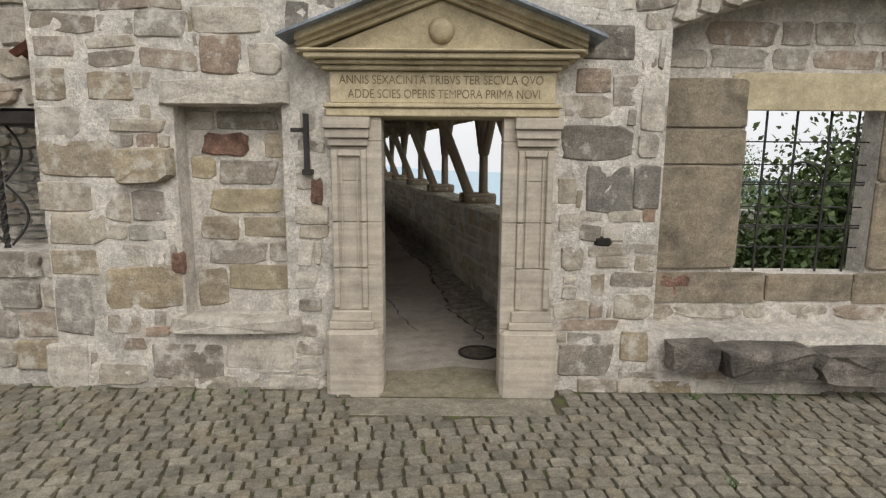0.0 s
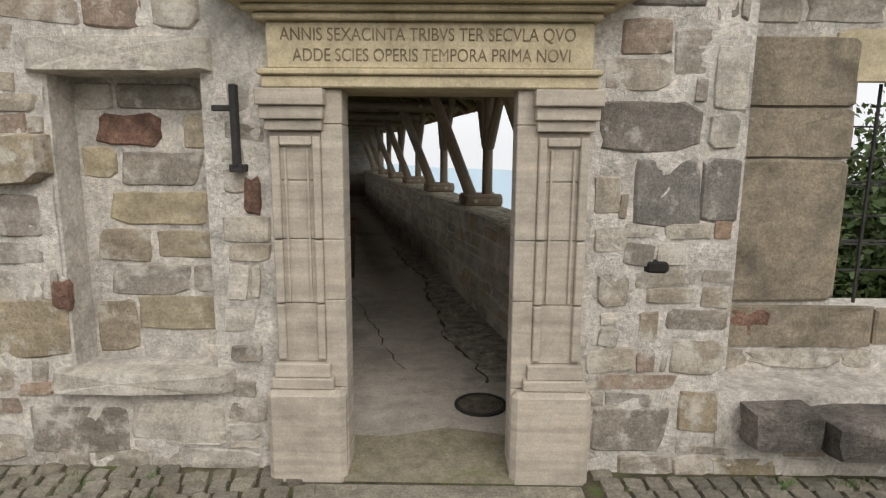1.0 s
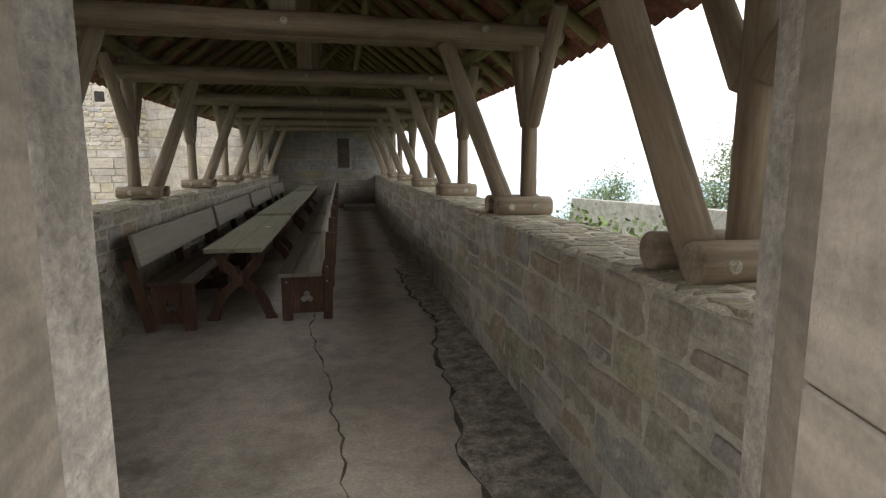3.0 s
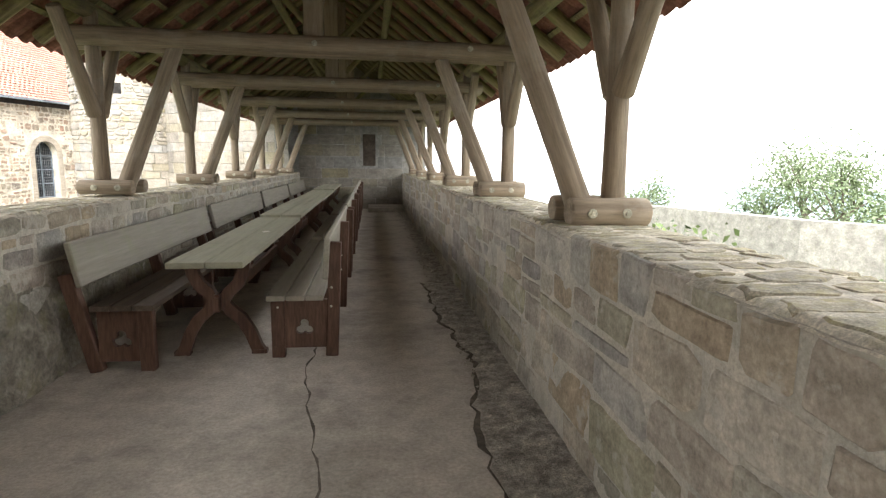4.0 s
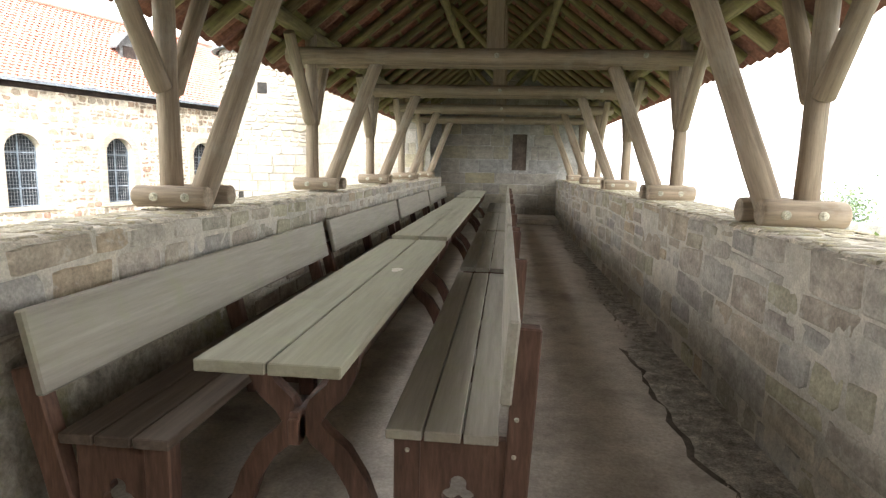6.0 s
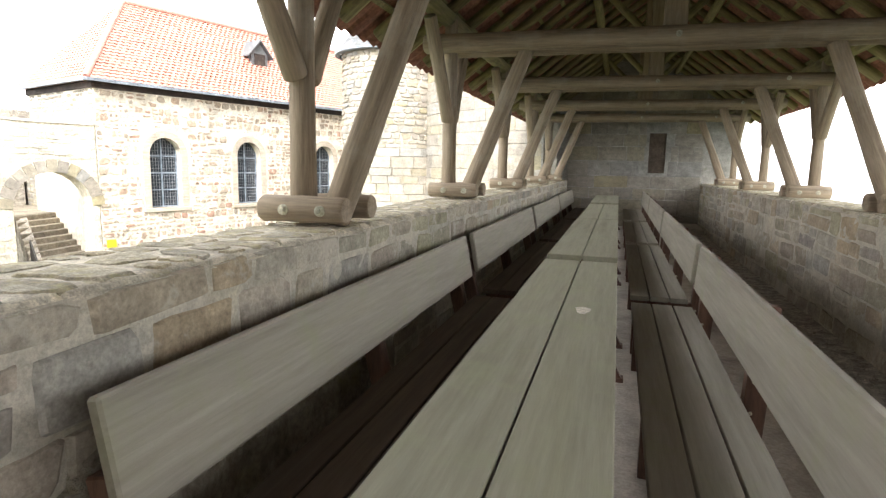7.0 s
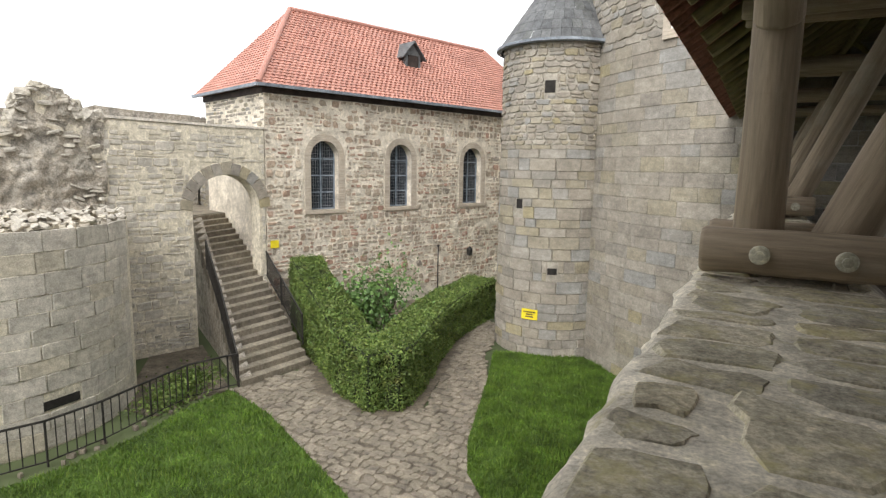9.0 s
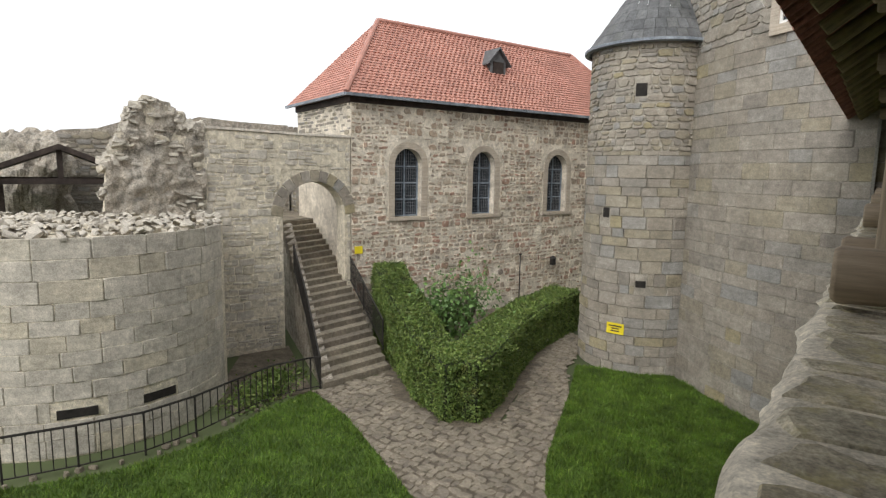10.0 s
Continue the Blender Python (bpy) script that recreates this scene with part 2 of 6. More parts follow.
M_LOG = surface("peeled_log", [(0.26, 0.198, 0.135), (0.355, 0.282, 0.2), (0.31, 0.248, 0.18)], None, 26, 2.2, rough=0.75, bump=0.5, depth=0.008, stretch=(2.6, 2.6, 0.2), local=True,
                contrast=0.21, tint=(0.39, 0.355, 0.29), tint_at=(0.5, 0.7, 0.55), smear=((0.2, 0.15, 0.1), 0.62, 0.7, 0.5))
M_RAFTER = surface("mossy_rafter", [(0.2, 0.165, 0.09), (0.29, 0.245, 0.138)], None, 22, 3, rough=0.8, bump=0.4, depth=0.008, stretch=(2, 2, 0.15), local=True,
                   tint=(0.27, 0.26, 0.1), tint_at=(0.45, 0.6, 0.6))
M_GREYPLANK = surface("weathered_plank", [(0.255, 0.232, 0.19), (0.32, 0.293, 0.243), (0.285, 0.262, 0.205)], None, 26, 3, rough=0.75, bump=0.3, depth=0.004, stretch=(2.2, 0.12, 2.2),
                      contrast=0.11, tint=(0.28, 0.285, 0.18), tint_at=(0.5, 0.7, 0.5))
M_BROWN = surface("brown_glazed_wood", [(0.098, 0.053, 0.038), (0.150, 0.086, 0.060)], None, 24, 3, rough=0.55, bump=0.25, depth=0.004, stretch=(2, 2, 0.3), contrast=0.25,
                  tint=(0.2, 0.14, 0.1), tint_at=(0.6, 0.75, 0.5))
M_TILE = surface("clay_tile", [(0.44, 0.215, 0.165), (0.5, 0.25, 0.195), (0.4, 0.19, 0.15)], "island", 30, 0.8, rough=0.5, bump=0.2, depth=0.006, contrast=0.16)
M_OLDTILE = surface("old_clay_tile", [(0.34, 0.16, 0.115), (0.42, 0.21, 0.16), (0.29, 0.14, 0.11)], "island", 30, 2, rough=0.85, bump=0.3, depth=0.006)
M_OLDTILE_ONE = surface("old_clay_tile_single", [(0.23, 0.10, 0.07), (0.3, 0.14, 0.1), (0.2, 0.09, 0.07)], "object", 30, 2, rough=0.85, bump=0.3, depth=0.006)
M_SLATE = surface("slate", [(0.10, 0.105, 0.11), (0.15, 0.155, 0.16), (0.12, 0.125, 0.12)], "island", 30, 2, rough=0.6, bump=0.2, depth=0.006)
M_LEAD = surface("lead_sheet", [(0.2, 0.23, 0.27), (0.27, 0.3, 0.34)], None, 30, 2, rough=0.5, bump=0.1, depth=0.004)
M_IRON = surface("wrought_iron", [(0.025, 0.024, 0.023), (0.045, 0.04, 0.036)], None, 60, 5, rough=0.6, bump=0.2, depth=0.002)
M_BOLT = surface("zinc_bolt", [(0.45, 0.43, 0.33), (0.6, 0.57, 0.45)], None, 80, 8, rough=0.45, bump=0.1, depth=0.002)
M_DARKWOOD = surface("dark_eaves_board", [(0.035, 0.025, 0.022), (0.06, 0.045, 0.038)], None, 20, 3, rough=0.7, bump=0.2, depth=0.004)
M_GRASSGROUND = surface("turf", [(0.045, 0.085, 0.013), (0.07, 0.12, 0.018)], None, 30, 0.8, bump=0.7, depth=0.04, contrast=0.3)
M_GRASS = surface("grass_blade", [(0.065, 0.135, 0.016), (0.115, 0.2, 0.026), (0.09, 0.165, 0.02), (0.17, 0.235, 0.04)], "island", 6, 1.6, rough=0.6, bump=0, contrast=0.4)
M_HEDGE = surface("hedge_leaf", [(0.07, 0.125, 0.028), (0.125, 0.195, 0.045), (0.2, 0.26, 0.065), (0.09, 0.15, 0.035)], "island", 9, 1.8, rough=0.5, bump=0, contrast=0.36,
                  tint=(0.14, 0.12, 0.035), tint_at=(0.55, 0.68, 0.6))
# Near-black colour that paints the shade inside the hedge.
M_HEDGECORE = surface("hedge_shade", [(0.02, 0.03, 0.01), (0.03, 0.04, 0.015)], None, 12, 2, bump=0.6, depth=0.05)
M_SHRUB = surface("shrub_leaf", [(0.08, 0.15, 0.045), (0.11, 0.2, 0.06), (0.15, 0.25, 0.065)], "island", 9, 1.5, rough=0.5, bump=0, contrast=0.2)
M_TREELEAF = surface("tree_leaf", [(0.045, 0.075, 0.02), (0.07, 0.105, 0.03), (0.1, 0.135, 0.045)], "island", 9, 0.6, rough=0.5, bump=0, contrast=0.25)
M_BUSH = surface("bush_leaf", [(0.06, 0.095, 0.025), (0.085, 0.125, 0.035), (0.12, 0.16, 0.05)], "island", 9, 1.0, rough=0.5, bump=0, contrast=0.25)
M_BARK = surface("bark", [(0.09, 0.075, 0.055), (0.15, 0.125, 0.1)], None, 30, 4, bump=0.7, depth=0.02)
M_FIELD = surface("far_fields", [(0.07, 0.095, 0.04), (0.11, 0.135, 0.06), (0.06, 0.085, 0.035)], None, 0.06, 0.008, bump=0, contrast=0.25)
M_LEADED = surface("leading", [(0.17, 0.19, 0.22), (0.23, 0.25, 0.28)], None, 40, 4, rough=0.5, bump=0)
M_BLUEBAR = surface("window_bar_paint", [(0.22, 0.27, 0.33), (0.3, 0.35, 0.41)], None, 40, 4, rough=0.5, bump=0)
M_SIGN = surface("yellow_sign", [(0.75, 0.6, 0.02), (0.8, 0.66, 0.04)], None, 40, 3, rough=0.5, bump=0, contrast=0.08)
M_INK = surface("dark_lettering", [(0.05, 0.04, 0.03), (0.09, 0.07, 0.05)], None, 40, 3, bump=0)
M_INCISED = surface("incised_letter", [(0.16, 0.12, 0.075), (0.22, 0.17, 0.11)], None, 60, 6, bump=0.2)
M_WHITE = surface("white_paint", [(0.75, 0.75, 0.73), (0.8, 0.8, 0.78)], None, 40, 3, rough=0.5, bump=0, contrast=0.06)
# Near-black colour painted in place of the darkness in unlit openings.
M_PAINTED_DARK = surface("painted_dark_depth", [(0.02, 0.018, 0.016), (0.03, 0.027, 0.024)], None, 10, 2, bump=0)
M_GLASS, gn, gl, gp = node_mat("old_window_glass")
gp.inputs["Base Color"].default_value = (0.02, 0.026, 0.035, 1)
gp.inputs["Roughness"].default_value, gp.inputs["IOR"].default_value = 0.12, 1.5
# Haze is put into the hills themselves: pale blue colour with a glow.
M_HAZE, hn, hl, hp = node_mat("hills_haze_glow")
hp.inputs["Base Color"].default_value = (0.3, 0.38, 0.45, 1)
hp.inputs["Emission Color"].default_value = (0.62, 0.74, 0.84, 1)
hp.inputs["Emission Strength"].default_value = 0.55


# ---- building helpers ----
rng = random.Random(7)
nr = np.random.RandomState(5)


def mesh_of(bm, name="mesh"):
    me = bpy.data.meshes.new(name)
    bm.normal_update()
    bm.to_mesh(me)
    bm.free()
    return me


def part(name, bm, material, parent=None, label="", at=None, smooth=False):
    """One mesh object, from a bmesh or a mesh, under its thing."""
    me = bm if isinstance(bm, bpy.types.Mesh) else mesh_of(bm, name)
    if material is not None and not me.materials:
        me.materials.append(material)
    if smooth:
        me.shade_smooth()
    ob = new(name, me)
    ob.parent = parent
    if at is not None:
        ob.matrix_basis = at
    if label:
        ob["label"] = label
    return ob


def thing(name, label, category, at=None, group="", kind=""):
    ob = new(name)
    ob.empty_display_size = 0.1
    if at is not None:
        ob.matrix_basis = at
    return tagged(ob, label, category, group, kind)


def box(x0, x1, y0, y1, z0, z1, bm=None, bevel=0.0):
    own = bmesh.new()
    bmesh.ops.create_cube(own, size=1)
    for v in own.verts:
        v.co = Vector(((x0 + x1) / 2 + v.co.x * (x1 - x0), (y0 + y1) / 2 + v.co.y * (y1 - y0), (z0 + z1) / 2 + v.co.z * (z1 - z0)))
    if bevel:
        bmesh.ops.bevel(own, geom=own.edges[:], offset=bevel, segments=1, affect="EDGES")
    if bm is None:
        return own
    me = bpy.data.meshes.new("t")
    own.to_mesh(me)
    own.free()
    bm.from_mesh(me)
    bpy.data.meshes.remove(me)
    return bm


def prism(poly, y0, y1, bm=None):
    """A polygon of (x, z) drawn out from y0 to y1."""
    bm = bm or bmesh.new()
    a = [bm.verts.new((x, y0, z)) for x, z in poly]
    b = [bm.verts.new((x, y1, z)) for x, z in poly]
    bm.faces.new(a)
    bm.faces.new(b[::-1])
    for i in range(len(a)):
        j = (i + 1) % len(a)
        bm.faces.new((a[j], a[i], b[i], b[j]))
    bmesh.ops.recalc_face_normals(bm, faces=bm.faces[:])
    return bm


def slab(poly, z0, z1, bm=None):
    """A polygon of (x, y) drawn up from z0 to z1."""
    bm = bm or bmesh.new()
    a = [bm.verts.new((x, y, z0)) for x, y in poly]
    b = [bm.verts.new((x, y, z1)) for x, y in poly]
    bm.faces.new(a)
    bm.faces.new(b)
    for i in range(len(a)):
        j = (i + 1) % len(a)
        bm.faces.new((a[i], a[j], b[j], b[i]))
    bmesh.ops.recalc_face_normals(bm, faces=bm.faces[:])
    return bm


def lathe(rings, sides, bm=None, caps=True, wob=0.0, seed=0):
    """Rings of (radius, z) round the z axis."""
    bm = bm or bmesh.new()
    rr = random.Random(seed)
    rows = []
    for r, z in rings:
        rows.append([bm.verts.new((r * (1 + wob * (rr.random() - 0.5)) * math.cos(6.28319 * i / sides), r * (1 + wob * (rr.random() - 0.5)) * math.sin(6.28319 * i / sides), z))
                     for i in range(sides)])
    for p, q in zip(rows, rows[1:]):
        for i in range(sides):
            j = (i + 1) % sides
            bm.faces.new((p[i], p[j], q[j], q[i]))
    if caps:
        bm.faces.new(rows[0][::-1])
        bm.faces.new(rows[-1])
    return bm


def between(p0, p1):
    """The pose whose z axis goes from p0 to p1, and the length."""
    d = Vector(p1) - Vector(p0)
    return Matrix.Translation(p0) @ d.to_track_quat("Z", "Y").to_matrix().to_4x4(), d.length


LOGS = {}


def log(name, p0, p1, r0, r1, material, parent=None, label="", sides=14):
    """A peeled round log with a slightly uneven trunk and sawn, eased ends."""
    m, ln = between(p0, p1)
    key = (round(ln, 1), round(r0, 3), round(r1, 3), sides, rng.randint(0, 3), material.name)
    if key not in LOGS:
        n = max(4, int(ln / 0.35))
        rings = [(r0 * 0.9, 0.0)] + [((r0 + (r1 - r0) * i / n) * (1 + 0.03 * math.sin(i * 2.1 + key[4])), 0.012 + (ln - 0.024) * i / n) for i in range(n + 1)] + [(r1 * 0.9, ln)]
        me = mesh_of(lathe(rings, sides, wob=0.05, seed=key[4]), name)
        me.materials.append(material)
        me.shade_smooth()
        for f in me.polygons:
            f.use_smooth = len(f.vertices) == 4
        LOGS[key] = me
    return part(name, LOGS[key], None, parent, label, m)


def bar(p0, p1, w, bm, d=None):
    """A square iron bar from p0 to p1, added to bm."""
    m, ln = between(p0, p1)
    d = d or w
    vs = [bm.verts.new(m @ Vector((x, y, z))) for z in (0, ln) for x, y in ((-w / 2, -d / 2), (w / 2, -d / 2), (w / 2, d / 2), (-w / 2, d / 2))]
    for f in ((3, 2, 1, 0), (4, 5, 6, 7), (0, 1, 5, 4), (1, 2, 6, 5), (2, 3, 7, 6), (3, 0, 4, 7)):
        bm.faces.new([vs[i] for i in f])
    return bm


# ---- masonry ----
def stone_shape(seed, square):
    """A stone in a unit box: front at y = -1, back at y = 0; square: 0 rounded rubble to 1 dressed block."""
    r = random.Random(seed)
    k = 0.17 - 0.13 * square
    out = []
    for sx, sz in ((-1, -1), (1, -1), (1, 1), (-1, 1)):
        a, b = k * r.uniform(0.4, 1.5), k * r.uniform(0.4, 1.5)
        c1, c2 = (sx * 0.5, sz * (0.5 - b)), (sx * (0.5 - a), sz * 0.5)
        out += [c1, c2] if sx * sz > 0 else [c2, c1]
        out.append({(-1, -1): (0, -0.5), (1, -1): (0.5, 0), (1, 1): (0, 0.5), (-1, 1): (-0.5, 0)}[(sx, sz)])
    jit = 0.085 * (1 - square) + 0.008
    out = [(x + r.uniform(-jit, jit), z + r.uniform(-jit, jit)) for x, z in out]
    vs, fs = [], []
    for y, s in ((0.0, 1.0), (-0.6, 1.0), (-1.0, 0.9 + 0.06 * square)):
        vs += [(x * s, y + (r.uniform(-0.12, 0.1) if y == -1 else 0), z * s) for x, z in out]
    n = len(out)
    for k2 in (0, 1):
        for i in range(n):
            j = (i + 1) % n
            fs.append((k2 * n + i, k2 * n + j, (k2 + 1) * n + j, (k2 + 1) * n + i))
    vs.append((r.uniform(-0.1, 0.1), -1.0 - 0.18 * (1 - square) * r.random(), r.uniform(-0.1, 0.1)))
    fs += [(2 * n + i, 2 * n + (i + 1) % n, 3 * n) for i in range(n)]
    return vs, fs


def block_shape(seed):
    """An angular rubble block in the same unit box: straight, uneven sides, broken corners and edges that slope into the mortar."""
    r = random.Random(seed)
    crn = [(sx * 0.5 + r.uniform(-0.07, 0.045), sz * 0.5 + r.uniform(-0.09, 0.05)) for sx, sz in ((-1, -1), (1, -1), (1, 1), (-1, 1))]
    out = []
    for i in range(4):
        p, q, o = crn[i], crn[(i + 1) % 4], crn[i - 1]
        a, b = r.choice((0.04, 0.07, 0.2)), r.choice((0.04, 0.07, 0.2))
        out += [(p[0] + (o[0] - p[0]) * a, p[1] + (o[1] - p[1]) * a), (p[0] + (q[0] - p[0]) * b, p[1] + (q[1] - p[1]) * b)]
        if i in (0, 2):
            out.append(((p[0] + q[0]) / 2 + r.uniform(-0.1, 0.1), (p[1] + q[1]) / 2 + r.uniform(-0.035, 0.035)))
    n = len(out)
    vs = []
    for y, k in ((0.0, 1.03), (-0.6, 0.99), (-1.0, 0.91)):
        vs += [(x * k, y + (r.uniform(-0.1, 0.14) if y == -1 else 0), z * k) for x, z in out]
    fs = [(m * n + i, m * n + (i + 1) % n, (m + 1) * n + (i + 1) % n, (m + 1) * n + i) for m in (0, 1) for i in range(n)]
    vs.append((r.uniform(-0.15, 0.15), -1.0 + r.uniform(-0.12, 0.06), r.uniform(-0.15, 0.15)))
    return vs, fs + [(2 * n + i, 2 * n + (i + 1) % n, 3 * n) for i in range(n)]


def skin(u0, u1, z0, z1, step, where, material, wall, base=0.0, amp=0.012, rough=5.0, blocked=None, seed=0.0, bulge=None):
    """An uneven coat of mortar over a face: it stands base metres before the face, give or take amp."""
    bm = bmesh.new()
    nu, nz = max(2, int((u1 - u0) / step)), max(2, int((z1 - z0) / step))
    grid = []
    for j in range(nz + 1):
        row = []
        for i in range(nu + 1):
            u, z = u0 + (u1 - u0) * i / nu, z0 + (z1 - z0) * j / nz
            k = noise.noise(Vector((u * rough, z * rough, seed))) + 0.5 * noise.noise(Vector((u * rough * 2.7, z * rough * 2.7, seed + 9))) + 0.3 * noise.noise(Vector((u * rough * 7, z * rough * 7, seed + 4)))
            row.append(bm.verts.new(where(u, z) @ Vector((0, -(base + amp * k + (bulge(u, z) if bulge else 0.0)), 0))))
        grid.append(row)
    for j in range(nz):
        for i in range(nu):
            a, b = u0 + (u1 - u0) * i / nu, u0 + (u1 - u0) * (i + 1) / nu
            c, d = z0 + (z1 - z0) * j / nz, z0 + (z1 - z0) * (j + 1) / nz
            if not (blocked and blocked(a, b, c, d)):
                bm.faces.new((grid[j][i], grid[j][i + 1], grid[j + 1][i + 1], grid[j + 1][i]))
    bmesh.ops.delete(bm, geom=[v for v in bm.verts if not v.link_faces], context="VERTS")
    return part("mortar", bm, material, wall, smooth=True)


SHAPES = {3: [block_shape(200 + i) for i in range(12)], 0: [stone_shape(i, 0.0) for i in range(10)], 1: [stone_shape(50 + i, 0.55) for i in range(8)], 2: [stone_shape(90 + i, 1.0) for i in range(6)]}
SHAPE_MESH = {}


def shape_mesh(kind, i, material):
    key = (kind, i, material.name)
    if key not in SHAPE_MESH:
        me = bpy.data.meshes.new("stone")
        vs, fs = SHAPES[kind][i]
        me.from_pydata(vs, [], fs)
        me.materials.append(material)
        SHAPE_MESH[key] = me
    return SHAPE_MESH[key]


def lay(u0, u1, z0, z1, w, h, gap, blocked=None, seed=1, ragged=0.0, wave=0.02):
    """Courses of stones over a rectangle: (u, z, width, height). blocked(u0, u1, z0, z1) says where none may lie."""
    r = random.Random(seed)
    out = []
    z = z0

    def put(a, b, c, d, deep=0):
        if b - a < gap * 1.6 or d - c < gap * 1.6:
            return
        if blocked and blocked(a, b, c, d):
            if deep < 2 and b - a > w[0] * 0.7:
                m = (a + b) / 2
                put(a, m, c, d, deep + 1)
                put(m, b, c, d, deep + 1)
            return
        out.append(((a + b) / 2 + r.uniform(-1, 1) * gap * 0.2, (c + d) / 2 + wave * math.sin(a * 2.3 + c * 4) * ragged, b - a - gap * r.uniform(0.6, 1.4), d - c - gap * r.uniform(0.6, 1.4)))

    while z < z1 - 0.02:
        hh = min(r.uniform(*h), z1 - z)
        if z1 - z - hh < h[0] * 0.5:
            hh = z1 - z
        u = u0 - r.uniform(0, w[0]) * 0.3
        while u < u1:
            ww = r.uniform(*w) * (0.8 + 0.4 * hh / h[1])
            e = min(u + ww, u1)
            if u1 - e < w[0] * 0.4:
                e = u1
            a = max(u, u0)
            if ragged and hh > h[0] * 1.35 and r.random() < ragged * 0.6:
                m = z + hh * r.uniform(0.35, 0.65)
                k = a + (e - a) * r.uniform(0.4, 0.6) if e - a > w[1] * 0.7 and r.random() < 0.5 else None
                put(a, e, z, m)
                if k:
                    put(a, k, m, z + hh)
                    put(k, e, m, z + hh)
                else:
                    put(a, e, m, z + hh)
            else:
                put(a, e, z, z + hh)
            u = e
        z += hh
    return out


def masonry(stones, where, wall, kind, mat_one, mat_joined, depth, seed=1, singly=300, near=None, tilt=2.0, name="stone", bare=0.0, vary=(0.75, 1.3)):
    """Lays the stones on a wall: those that are near as objects of their own, the rest as one mesh. where(u, z): the pose on the face."""
    r = random.Random(seed)
    stones = [q for q in stones if r.random() >= bare]
    order = sorted(stones, key=near) if near else stones
    vs, fs = [], []
    for k, (u, z, w, h) in enumerate(order):
        i = r.randrange(len(SHAPES[kind]))
        m = where(u, z) @ pose(0, 0, 0, r.uniform(-tilt, tilt) * 0.6, r.uniform(-tilt, tilt), 0) @ Matrix.Diagonal((w, depth * r.uniform(*vary), h, 1))
        if k < singly:
            part(name, shape_mesh(kind, i, mat_one), None, wall, at=m)
        else:
            base = len(vs)
            vs += [m @ Vector(v) for v in SHAPES[kind][i][0]]
            fs += [tuple(base + q for q in f) for f in SHAPES[kind][i][1]]
    if vs:
        me = bpy.data.meshes.new("stonework")
        me.from_pydata(vs, [], fs)
        tagged(part("stonework", me, mat_joined, wall), kind="stuff")


def plane_face(origin, direction):
    """where() for a flat face: origin (x, y), unit direction of u; the face looks to the right of that direction."""
    dx, dy = direction
    rot = Matrix(((dx, -dy, 0, origin[0]), (dy, dx, 0, origin[1]), (0, 0, 1, 0), (0, 0, 0, 1)))
    return lambda u, z: rot @ Matrix.Translation((u, 0, z))


def round_face(cx, cy, r, start):
    """where() for the outside of a cylinder; u is the arc length from the angle start, anticlockwise."""
    def where(u, z):
        a = start + u / r
        return Matrix.Translation((cx + r * math.cos(a), cy + r * math.sin(a), z)) @ Matrix.Rotation(a + math.pi / 2, 4, "Z")
    return where


# ---- leaves ----
def leaf_mesh(points, size, seed=1, flat=0.0, normals=None, long=1.7):
    """Many small folded leaves at the points."""
    q = np.random.RandomState(seed)
    n = len(points)
    pts = np.asarray(points, float)
    d = q.normal(size=(n, 3))
    d[:, 2] *= 1 - flat
    if normals is not None:
        d += normals * 0.3
    d /= np.linalg.norm(d, axis=1)[:, None] + 1e-9
    s = q.normal(size=(n, 3))
    s -= d * (s * d).sum(1)[:, None]
    s /= np.linalg.norm(s, axis=1)[:, None] + 1e-9
    nn = np.cross(d, s)
    k = size * q.uniform(0.6, 1.35, n)[:, None]
    a, b = pts - d * k * long / 2, pts + d * k * long / 2
    c1, c2 = pts + s * k * 0.5 + nn * k * 0.18, pts - s * k * 0.5 + nn * k * 0.18
    co = np.stack([a, c1, b, c2], 1).reshape(-1, 3)
    me = bpy.data.meshes.new("leaves")
    me.vertices.add(4 * n)
    me.vertices.foreach_set("co", co.ravel())
    me.loops.add(6 * n)
    i0 = np.arange(n)[:, None] * 4
    me.loops.foreach_set("vertex_index", (i0 + np.array([[0, 1, 2, 0, 2, 3]])).ravel())
    me.polygons.add(2 * n)
    me.polygons.foreach_set("loop_start", np.arange(2 * n) * 3)
    me.update(calc_edges=True)
    return me


